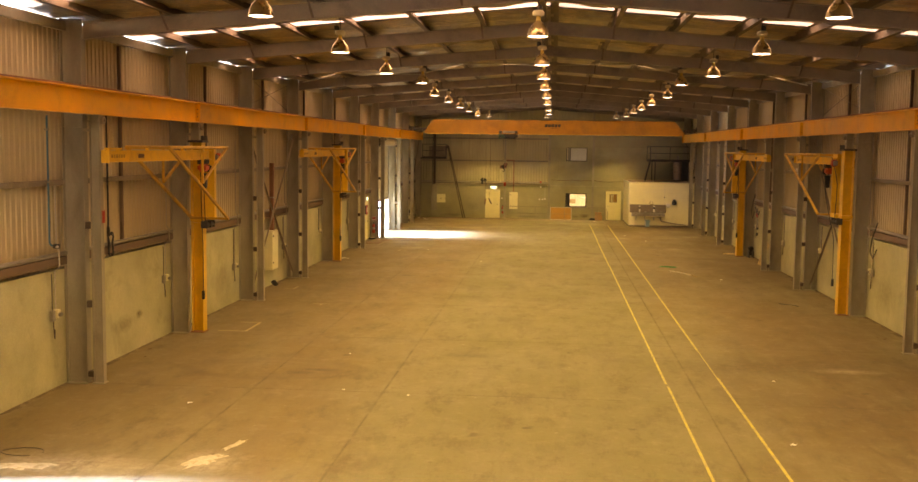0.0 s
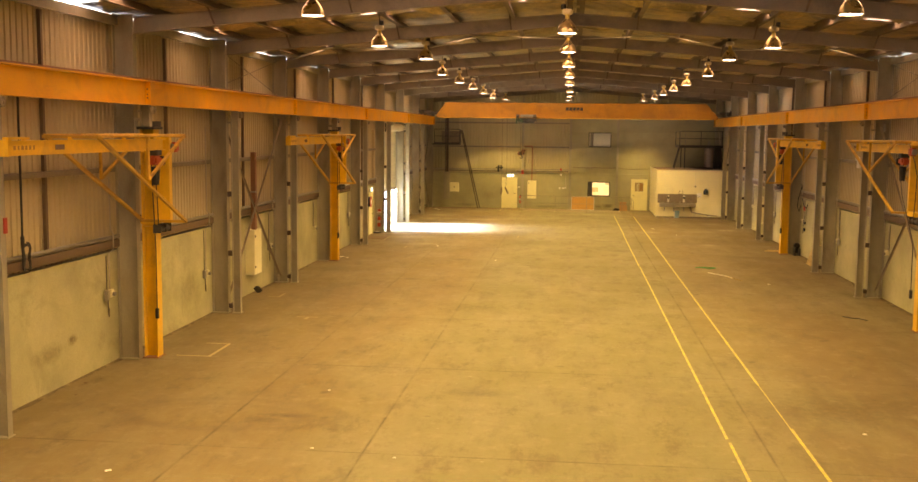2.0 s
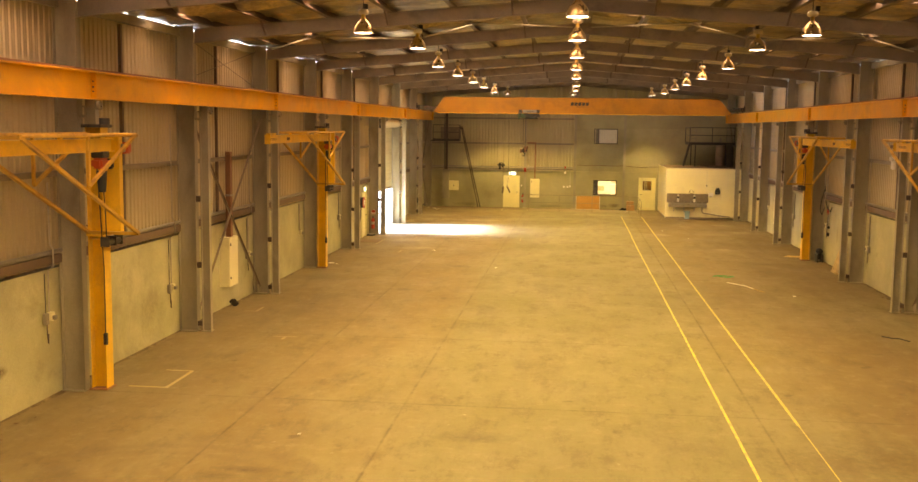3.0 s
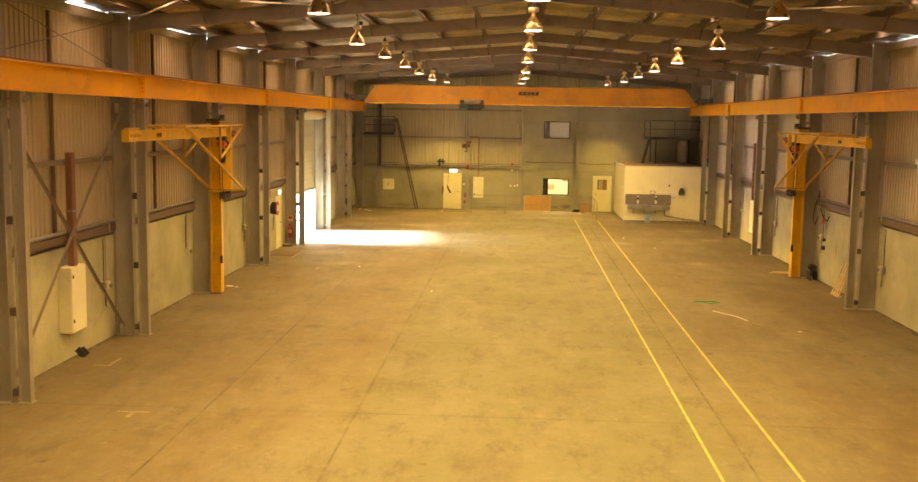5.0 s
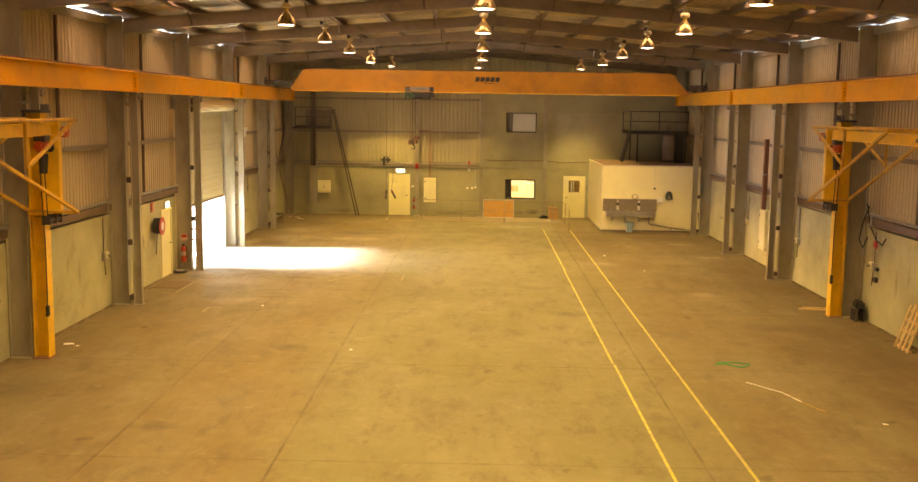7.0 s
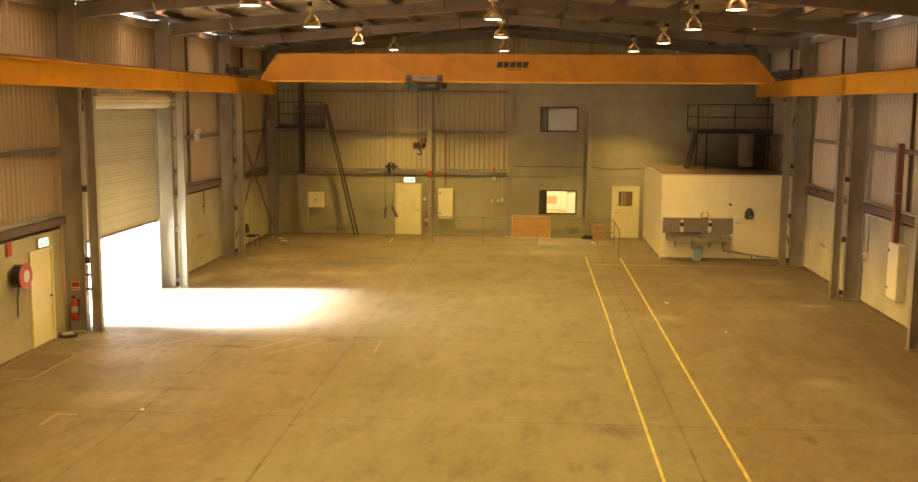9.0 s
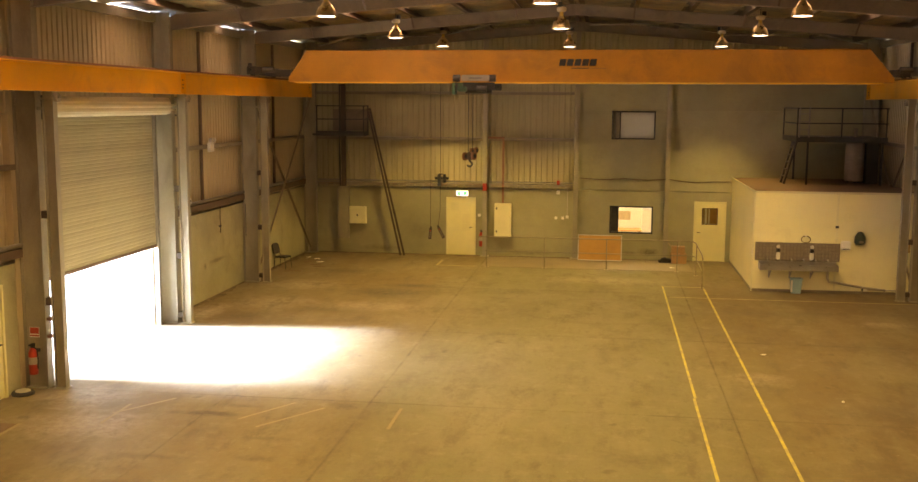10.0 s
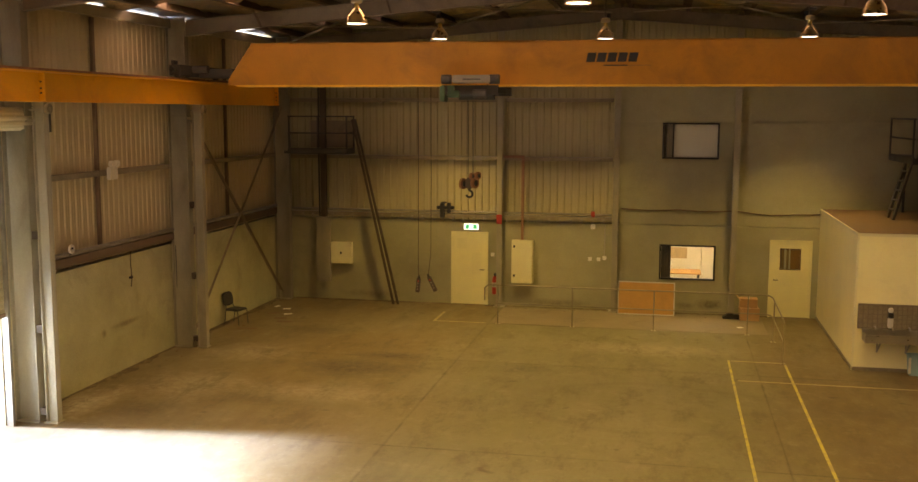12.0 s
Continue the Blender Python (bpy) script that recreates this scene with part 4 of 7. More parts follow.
def roof_braces(k):
    """Crossed angles in the roof plane between two frames."""
    ya, yb = yk(k) + 0.1, (yk(k + 1) - 0.1 if k < K1 else 75.08)
    for side in (-1, 1):
        for d0, d1 in ((0.3, 4.7), (4.8, 9.3)):
            for p, q, dz in (((d0, ya), (d1, yb), 0.0), ((d1, ya), (d0, yb), 0.05)):
                b = thing("roof_brace", "dull steel angle brace crossing the roof bay", "brace", (XC, 0, 0), "roof braces")
                z = lambda d: 8.48 - 0.08 * d - 0.25 - dz
                part("angle", bar(bmesh.new(), (side * p[0], p[1], z(p[0])), (side * q[0], q[1], z(q[0])), 0.07, 0.03), M_STEEL, b)


for k in (-3, 2, 8):
    roof_braces(k)
for k in DOORS_K:
    roller_door(k)


# ---- crane runway ----
def crane_posts():
    jibs = {(-1, 1), (-1, 4), (1, 2), (1, 5)}
    for side in (-1, 1):
        for k in range(K0, K1 + 1):
            if k == K0:
                continue
            p = thing("crane_post", "grey steel runway post tied to the column by battens", "post", (XC, yk(k), 0), "runway posts")
            xi, xo = side * 9.15, side * 9.37
            x0, x1 = min(xi, xo), max(xi, xo)
            base = 5.18 if (side, k) in jibs else 0.02
            part("inner_flange", boxes((*sorted((xi, xi + side * 0.014)), -0.075, 0.075, base, 5.5)), M_STEEL, p)
            part("outer_flange", boxes((*sorted((xo, xo - side * 0.014)), -0.075, 0.075, base, 5.5)), M_STEEL, p)
            part("web", boxes((x0 + 0.014, x1 - 0.014, -0.006, 0.006, base, 5.5)), M_STEEL, p)
            part("cap_plate", boxes((x0 - 0.03, x1 + 0.03, -0.12, 0.12, 5.5, 5.53), (x0 + 0.01, x1 - 0.01, -0.06, 0.06, 5.53, 5.645), bevel=0.004), M_STEEL, p)
            bm = bmesh.new()
            tube(bm, (xi - side * 0.015, 0, 5.535), (xi - side * 0.08, 0, 5.535), 0.085, 14)
            tube(bm, (xi - side * 0.08, 0, 5.535), (xi - side * 0.11, 0, 5.535), 0.03, 8)
            part("beam_clamp", bm, M_GIRT, p)
            if base < 1:
                part("base_plate", boxes((x0 - 0.02, x1 + 0.02, -0.12, 0.12, 0, 0.02)), M_STEEL, p)
                door_post = side < 0 and k == DOORS_K[1]
                for z, h in ((1.69, 0.07), (1.35, 0.025), (1.01, 0.025), (3.35, 0.07)) if door_post else ((0.2, 0.06), (1.69, 0.07), (3.35, 0.07)):
                    part("batten", boxes((*sorted((xo, side * 9.49)), -0.07, 0.07, z - h, z + h)), M_UMBER if h > 0.03 else M_REDOX, p)
            part("batten", boxes((*sorted((xo, side * 9.49)), -0.06, 0.06, 5.3, 5.36)), M_STEEL, p)


def runway():
    ends = [YSOUTH + 0.3, yk(-3), yk(-1), yk(1), yk(3), yk(5), yk(7), 73.5]
    for side in (-1, 1):
        for a, b in zip(ends, ends[1:]):
            r = thing("runway_beam", "orange painted steel crane runway beam on the posts", "crane beam", (XC + side * 9.26, 0, 5.65), "crane runway")
            a, b = a + 0.004, b - 0.004
            part("bottom_flange", boxes((-0.13, 0.13, a, b, 0, 0.022)), M_ORANGE, r)
            part("top_flange", boxes((-0.15, 0.15, a, b, 0.50, 0.524)), M_ORANGE, r)
            part("web", boxes((-0.008, 0.008, a, b, 0.022, 0.50)), M_ORANGE, r)
            part("crane_rail", boxes((-0.03, 0.03, a, b, 0.524, 0.575), bevel=0.006), M_REDOX, r, "worn rusty crane rail")
            for e, sgn in ((a, 1), (b, -1)):
                part("end_plate", boxes((-0.12, 0.12, *sorted((e, e + sgn * 0.015)), 0.022, 0.5)), M_ORANGE, r)
                bolts = bmesh.new()
                for z in (0.15, 0.23, 0.34):
                    tube(bolts, (-side * 0.06, e + sgn * 0.012, z), (-side * 0.06, e + sgn * 0.045, z), 0.016, 6)
                part("splice_bolts", bolts, M_DARKST, r)
    for side in (-1, 1):
        st = thing("end_stop", "dark steel buffer at the runway end", "buffer", (XC + side * 9.26, 73.35, 6.175))
        part("stop", boxes((-0.1, 0.1, -0.06, 0.1, 0, 0.28), bevel=0.01), M_DARKST, st)


crane_posts()
runway()


# ---- overhead crane ----
def overhead_crane():
    c = thing("overhead_crane", "orange single-girder overhead travelling crane parked near the gable", "crane", (XC, 68.85, 0))
    # box girder with tapered upper corners
    bm = bmesh.new()
    outline = [(-8.42, 6.08), (8.72, 6.08), (8.72, 6.2), (8.05, 6.985), (-7.86, 6.985), (-8.42, 6.2)]
    rows = [[bm.verts.new((x, y, z)) for x, z in outline] for y in (-0.2, 0.2)]
    bm.faces.new(rows[0])
    bm.faces.new(rows[1])
    for i in range(6):
        j = (i + 1) % 6
        bm.faces.new((rows[0][i], rows[0][j], rows[1][j], rows[1][i]))
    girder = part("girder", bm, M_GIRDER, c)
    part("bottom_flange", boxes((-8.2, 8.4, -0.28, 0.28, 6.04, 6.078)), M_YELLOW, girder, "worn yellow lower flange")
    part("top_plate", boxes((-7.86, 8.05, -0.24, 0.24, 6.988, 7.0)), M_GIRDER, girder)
    # maker's mark, as plain slanted blocks with an underline
    def slab(x0, x1, z0, z1, slant):
        b = bmesh.new()
        r = [[b.verts.new((x + slant * (z - z0), y, z)) for x, z in ((x0, z0), (x1, z0), (x1, z1), (x0, z1))] for y in (-0.206, -0.202)]
        b.faces.new(r[0])
        b.faces.new(r[1])
        for i in range(4):
            b.faces.new((r[0][i], r[0][(i + 1) % 4], r[1][(i + 1) % 4], r[1][i]))
        return b
    for i in range(5):
        x = -0.43 + 0.216 * i
        part("mark_block", slab(x, x + 0.178, 6.545, 6.735, 0.2), M_BLACK, girder, "plain dark block of the faded maker's mark")
    part("mark_underline", slab(-0.07, 0.43, 6.463, 6.485, 0.0), M_BLACK, girder)
    part("mark_underline", slab(0.45, 0.90, 6.468, 6.478, 0.0), M_BROWN, girder)
    for side in (-1, 1):
        x = side * 9.26
        e = part("end_carriage", boxes((x - 0.13, x + 0.13, -1.1, 1.1, 6.27, 6.50), bevel=0.012), M_DARKST, c, "dark grey end carriage on the runway rail")
        part("saddle", boxes((*sorted((x - side * 0.131, x - side * (0.95 if side < 0 else 0.6))), -0.19, 0.19, 6.24, 6.44), bevel=0.01), M_DARKST, c)
        for y in (-0.95, 0.95):
            w = bmesh.new()
            tube(w, (x - 0.05, y, 6.335), (x + 0.05, y, 6.335), 0.11, 16)
            part("wheel", w, M_DARKST, e)
        for y in (-1.15, 1.11):
            b = bmesh.new()
            tube(b, (x, y, 6.4), (x, y + (0.06 if y > 0 else -0.06) * 1.6, 6.4), 0.06, 12)
            part("buffer", b, M_BLACK, e)
        mt = bmesh.new()
        tube(mt, (x - side * 0.16, -0.5, 6.42), (x - side * 0.5, -0.5, 6.42), 0.085, 14)
        part("drive_motor", mt, M_DARKST, e)
        part("collector_arm", boxes((x + side * 0.1 - 0.03, x + side * 0.1 + 0.03, -1.0, -0.8, 6.502, 6.60), bevel=0.01), M_DARKST, c)
    # festoon track under the girder
    track = part("festoon_track", boxes((-8.2, 8.2, 1.17, 1.21, 6.14, 6.19)), M_DARKST, c)
    for x in (-7.6, -5.2, -1.4, 1.6, 4.6, 7.6):
        part("track_bracket", boxes((x - 0.03, x + 0.03, 0.201, 1.21, 6.191, 6.23)), M_DARKST, track)
    # hoist trolley
    h = part("hoist_frame", boxes((-3.6, -2.4, -0.62, -0.5, 5.86, 6.06), (-3.6, -3.52, -0.5, 1.18, 5.9, 6.02), (-2.48, -2.4, -0.5, 1.18, 5.9, 6.02), (-3.6, -2.4, 1.18, 1.3, 5.86, 6.06), bevel=0.008), M_DARKST, c)
    part("control_box", boxes((-3.35, -2.55, -0.75, -0.45, 6.1, 6.27), bevel=0.02), M_DUSTGREY, h, "grey hoist control cover")
    part("cover_strip", boxes((-3.12, -2.75, -0.755, -0.751, 6.17, 6.19)), M_BLACK, h)
    for x in (-3.5, -2.47):
        m = bmesh.new()
        tube(m, (x - 0.1, -0.6, 6.18), (x + 0.1, -0.6, 6.18), 0.1, 16)
        part("end_bell", m, M_DARKST, h)
    d = bmesh.new()
    tube(d, (-3.25, -0.45, 5.9), (-2.5, -0.45, 5.9), 0.15, 18)
    part("rope_drum", d, M_BLACK, h)
    part("gear_case", boxes((-3.46, -3.2, -0.72, -0.4, 5.8, 5.95), bevel=0.02), M_GREEN, h, "green painted gear case")
    part("gear_guard", boxes((-3.62, -3.52, -0.7, -0.35, 5.72, 6.05), bevel=0.01), M_GREEN, h)
    part("brake_cover", boxes((-3.44, -3.3, -0.78, -0.7, 5.95, 6.05), bevel=0.01), M_GREEN, h)
    m = bmesh.new()
    tube(m, (-2.9, -0.72, 5.88), (-2.62, -0.72, 5.88), 0.09, 14)
    part("hoist_motor", m, M_DARKST, h)
    for child in (h,):
        child.location = (0.18, 0, 0)
    # hook block on four falls of rope
    for x, y in ((-3.210, 1.12), (-3.080, 1.12), (-3.210, 1.27), (-3.080, 1.27)):
        part("wire_rope", tube(bmesh.new(), (x, y, 4.0), (x, y, 5.95), 0.007, 6), M_DARKST, c)
    hx, hy, hz = -3.17, 1.20, 3.88
    hb = part("hook_block", boxes((hx - 0.085, hx + 0.085, hy - 0.07, hy + 0.07, hz - 0.13, hz + 0.12), bevel=0.03), M_UMBER, c, "dark hook block with worn orange sheave guards")
    for dx, dz, r in ((-0.14, -0.02, 0.125), (0.13, 0.0, 0.125), (0.20, 0.17, 0.09), (0.07, 0.15, 0.085)):
        s = bmesh.new()
        tube(s, (hx + dx - 0.028, hy, hz + dz), (hx + dx + 0.028, hy - 0.03, hz + dz), r, 20)
        sg = part("sheave_guard", s, M_REDOX, hb)
        t = bmesh.new()
        tube(t, (hx + dx - 0.04, hy, hz + dz), (hx + dx + 0.04, hy - 0.03, hz + dz), r * 0.55, 12)
        part("sheave_hub", t, M_BLACK, sg)
    part("shank", tube(bmesh.new(), (hx, hy, hz - 0.13), (hx, hy, hz - 0.18), 0.03, 10), M_BLACK, hb)
    pts = [(hx + 0.075 * math.sin(a), hy, hz - 0.255 + 0.075 * math.cos(a)) for a in [radians(v) for v in range(0, 276, 23)]]
    part("hook", tubes(pts, 0.026, 8), M_BLACK, hb)
    # two pendant controls on long cables
    for x, z, lean, turn in ((-4.38, 1.62, -0.02, 0.0), (-4.08, 1.66, 0.10, 0.35)):
        part("pendant_cable", tubes([(x, hy, 6.14), (x + 0.01, hy, 4.0), (x, hy, 2.2), (x - 0.01 - lean * 0.4, hy, z + 0.14), (x - lean * 0.5, hy, z)], 0.008, 6), M_UMBER, c)
        top, low = Vector((x - lean * 0.5, hy, z)), Vector((x + lean * 1.2, hy, z - 0.34))
        part("cable_gland", tube(bmesh.new(), top + (top - low) * 0.18, top, 0.018, 10, 0.03), M_RUBBER, c)
        pc = part("pendant_control", barbm(top, low, 0.085, 0.07, (0, 1, 0)), M_UMBER, c, "dark brown pendant control")
        for n in range(4):
            at = top.lerp(low, 0.2 + 0.19 * n)
            part("button", tube(bmesh.new(), at + Vector((0, -0.034, 0)), at + Vector((0, -0.05, 0)), 0.018, 10), M_RED if n == 0 else M_DUSTGREY, pc)


overhead_crane()


# ---- jib cranes ----
def jib_crane(side, y, arm, reach, off, front):
    """side: wall; arm: -1 or 1, the way along the hall in which the jib is folded; off: how far its turning frame
    stands beyond the mast; none: it is hinged to the mast's inner face."""
    hinged = off is None
    off = arm * 0.57 if hinged else off
    cx = -side * 0.21 if hinged else 0.0         # middle of the turning frame
    j = thing("jib_crane", "yellow column-mounted jib crane folded along the wall", "jib crane", (XC + side * 9.15, y, 0), "jib cranes")
    w = side * 0.15                      # mast stands a little nearer to the wall
    x0, x1 = min(w - side * 0.16, w + side * 0.15), max(w - side * 0.16, w + side * 0.15)
    mast = part("mast", boxes((x0 + 0.02, x1 - 0.02, -0.008, 0.008, 0.02, 5.12)), M_YELLOW, j)
    part("mast_flange", boxes((x0, x0 + 0.02, -0.15, 0.15, 0.02, 5.12)), M_YELLOW, mast)
    part("mast_flange", boxes((x1 - 0.02, x1, -0.15, 0.15, 0.02, 5.12)), M_YELLOW, mast)
    part("base_plate", boxes((x0 - 0.03, x1 + 0.03, -0.2, 0.2, 0, 0.025)), M_REDOX, mast, "rust-brown base plate")
    for z in (2.95, 4.6):
        part("mast_stiffener", boxes((x0 + 0.02, x1 - 0.02, -0.125, 0.125, z, z + 0.02)), M_YELLOW, mast)
    part("head_bearing", boxes((x0 - 0.06, x1 + 0.06, -0.24, 0.24, 5.12, 5.18), bevel=0.01), M_DARKST, j)
    hb = bmesh.new()
    tube(hb, (0, arm * 0.0, 5.18), (0, 0, 5.30), 0.12, 14)
    part("head_pin", hb, M_DARKST, j)
    # back tower of the turning frame, behind the mast
    if hinged:
        part("tower", boxes((*sorted((-side * 0.02, -side * 0.31)), -0.03, 0.13, 3.06, 5.02), bevel=0.006), M_YELLOW, j)
    else:
        part("tower", boxes((*sorted((side * 0.16, -side * 0.09)), off - arm * 0.34 - 0.05, off - arm * 0.34 + 0.05, 3.06, 5.02)), M_YELLOW, j)
    tip, back, mid = reach, off - arm * 0.42, arm * (2.1 if reach > -7 else 2.45) if hinged else off + arm * 1.95
    bm = boxes((cx - 0.075, cx + 0.075, *sorted((tip, back)), 4.90, 4.915), (cx - 0.075, cx + 0.075, *sorted((tip, back)), 4.67, 4.685), (cx - 0.006, cx + 0.006, *sorted((tip, back)), 4.685, 4.90))
    arm_ob = part("arm", bm, M_YELLOW, j)
    part("end_plate", boxes((cx - 0.085, cx + 0.085, *sorted((tip, tip + arm * 0.02)), 4.66, 4.925)), M_YELLOW, arm_ob)
    part("rating_plate", boxes((cx - side * 0.0765 - 0.002, cx - side * 0.0765 + 0.002, front + arm * 0.55 - 0.16, front + arm * 0.55 + 0.16, 4.75, 4.84)), M_BROWN, arm_ob, "dull rating plate")
    # worn lettering, too faint to read, towards the tip
    for i, wide in enumerate((0.07, 0.05, 0.08, 0.06, 0.07, 0.05)):
        yy = tip - arm * (0.3 + i * 0.12)
        part("worn_letter", boxes((cx - side * 0.0072 - 0.001, cx - side * 0.0072 + 0.001, yy - wide / 2, yy + wide / 2, 4.76, 4.83)), M_FADED, arm_ob)
    part("stop_bar", boxes((cx - 0.05, cx + 0.05, *sorted((tip - arm * 0.05, tip - arm * 0.7)), 4.93, 4.97)), M_YELLOW, arm_ob)
    for yy in (tip - arm * 0.15, tip - arm * 0.6):
        part("stop_foot", boxes((cx - 0.03, cx + 0.03, yy - 0.03, yy + 0.03, 4.915, 4.93)), M_YELLOW, arm_ob)
    for x in (cx - 0.5, cx + 0.5):
        r = 0.032
        part("top_chord", tube(bmesh.new(), (x, front, 4.99), (x, back, 5.0), r, 8), M_OCHRE, j)
        part("long_strut", barbm((x, front, 4.99), (x, back - arm * 0.03, 3.1), 0.062, 0.06), M_OCHRE, j)
        part("king_post", barbm((x, mid, 4.99), (x, mid, 4.12), 0.05, 0.055, (0, 1, 0)), M_OCHRE, j)
        part("back_strut", barbm((x, back, 4.99), (x, mid, 4.12), 0.056, 0.055), M_OCHRE, j)
    for yy, z in ((front, 4.97), (mid, 4.97), (back, 4.98), (back, 3.1)):
        part("cross_bar", barbm((cx - 0.53, yy, z), (cx + 0.53, yy, z), 0.07, 0.06), M_OCHRE, j)
    for yy in (front + arm * 0.02, mid):
        part("hanger", boxes((cx - 0.03, cx + 0.03, yy - 0.04, yy + 0.04, 4.916, 4.97)), M_YELLOW, j)
    if not hinged:
        for z in (3.08, 4.95):
            part("hinge_arm", boxes((-0.12, 0.12, *sorted((arm * 0.2, back)), z - 0.06, z + 0.06), bevel=0.01), M_YELLOW, j)
    part("lower_collar", boxes((x0 - 0.02, x1 + 0.02, -0.18, 0.18, 3.03, 3.12), bevel=0.008), M_YELLOW, j)
    rb = bmesh.new()
    tube(rb, (-side * 0.13, -0.27, 2.92), (-side * 0.13, -0.02, 2.92), 0.06, 14)
    tube(rb, (-side * 0.13, 0.05, 2.92), (-side * 0.13, 0.27, 2.92), 0.06, 14)
    part("thrust_roller", rb, M_BLACK, j, "black thrust rollers")
    for yy in (-0.29, 0.015, 0.29):
        part("roller_bracket", boxes((*sorted((-side * 0.02, -side * 0.2)), yy - 0.012, yy + 0.012, 2.84, 3.03)), M_DARKST, j)
    # parked chain hoist with its chain bag and pendant
    hy = arm * 0.6 if hinged else off + arm * 0.45
    hs = part("chain_hoist", boxes((-0.11, 0.11, hy - 0.19, hy + 0.19, 4.36, 4.56), bevel=0.045), M_HOIST, j, "orange-red electric chain hoist")
    part("hoist_cap", boxes((-0.12, 0.12, hy + 0.22, hy + 0.34, 4.34, 4.54), bevel=0.03), M_BLACK, hs)
    part("trolley", boxes((-0.12, 0.12, hy - 0.13, hy + 0.13, 4.56, 4.68), bevel=0.01), M_DARKST, hs)
    cb = bmesh.new()
    tube(cb, (-0.03 * side, hy - 0.02, 3.92), (-0.03 * side, hy - 0.02, 4.32), 0.07, 12, 0.1)
    part("chain_bag", cb, M_BLACK, hs)
    hs.location.x = cx
    xc = -side * 0.06 - cx if hinged else -side * 0.22
    part("control_cable", tubes([(xc * 0.5, hy, 4.4), (xc, hy * 0.6, 3.6), (xc * 1.1, -0.22, 2.4), (xc * 1.05, -0.24, 1.15)], 0.011, 6), M_BLACK, hs)
    part("pendant_control", boxes((xc * 1.05 - 0.035, xc * 1.05 + 0.035, -0.28, -0.2, 0.92, 1.15), bevel=0.01), M_BLACK, hs)
    my = 0.25 if hinged else off - arm * 0.55
    mo = part("slew_motor", boxes((cx - side * 0.1 - 0.09, cx - side * 0.1 + 0.09, my - 0.11, my + 0.11, 4.62, 4.84), bevel=0.03), M_HOIST, j, "orange-red slewing motor")
    part("motor_cap", boxes((cx - side * 0.1 - 0.07, cx - side * 0.1 + 0.07, my - 0.2, my - 0.11, 4.65, 4.81), bevel=0.02), M_DUSTGREY, mo)
    part("cable_bundle", tubes([(-side * 0.1, off - arm * 0.3, 4.9), (-side * 0.12, arm * 0.35, 4.45), (-side * 0.08, arm * 0.25, 4.1), (-side * 0.1, arm * 0.22, 3.5), (-side * 0.12, arm * 0.24, 3.0)], 0.012, 6), M_BLACK, j)
    lp = [(side * 0.05, 0.3, 4.9), (side * 0.1, 0.5, 4.3), (side * 0.25, 0.45, 3.6), (side * 0.4, 0.3, 3.1), (side * 0.5, 0.2, 3.2)]
    part("supply_cable", tubes(lp, 0.013, 6), M_BLACK, j)


for s, y, arm, reach, off, front in ((-1, 27.05, -1, -6.5, None, -4.3), (-1, 44.9, -1, -7.9, None, -5.45), (1, 33.0, 1, 6.2, 1.2, 5.8), (1, 50.85, -1, -7.8, None, -5.05)):
    jib_crane(s, y, arm, reach, off, front)


# ---- high-bay lamps ----
def high_bay():
    l = thing("high_bay_lamp", "gold high-bay lamp with glowing lens hung from the roof", "lamp", (0, 0, 0), "high-bay lamps")
    prof = [(0.238, 0.0), (0.235, 0.05), (0.222, 0.11), (0.196, 0.17), (0.158, 0.225), (0.118, 0.27), (0.086, 0.305), (0.07, 0.33)]
    inner = [(r - 0.008, z + 0.002) for r, z in reversed(prof)]
    bm = lathe(prof + inner + [prof[0]], 28)
    part("reflector", bm, M_BRONZE, l, smooth=True)
    part("lens", lathe([(0.229, 0.01), (0.19, 0.0), (0.1, -0.008), (0.002, -0.01)], 24), M_RIM, l, "glowing lamp lens", smooth=True)
    part("rim_band", lathe([(0.238, -0.006), (0.244, -0.002), (0.244, 0.012), (0.239, 0.016), (0.238, -0.006)], 28), M_BRONZE, l, smooth=True)
    part("neck", lathe([(0.001, 0.33), (0.07, 0.33), (0.055, 0.35), (0.05, 0.42), (0.06, 0.435), (0.001, 0.435)], 18), M_BRASS, l, smooth=True)
    part("ballast", lathe([(0.001, 0.435), (0.09, 0.435), (0.125, 0.455), (0.13, 0.52), (0.10, 0.56), (0.001, 0.575)], 20), M_LAMPCAP, l, "cream lamp ballast cap", smooth=True)
    part("hook", tubes([(0, 0, 0.57), (0, 0, 0.66), (0, 0, 0.73)], 0.012, 6), M_DARKST, l)
    part("socket_box", boxes((0.06, 0.16, -0.05, 0.05, 0.56, 0.68), bevel=0.01), M_RUBBER, l)
    return l


first = high_bay()
made = 0
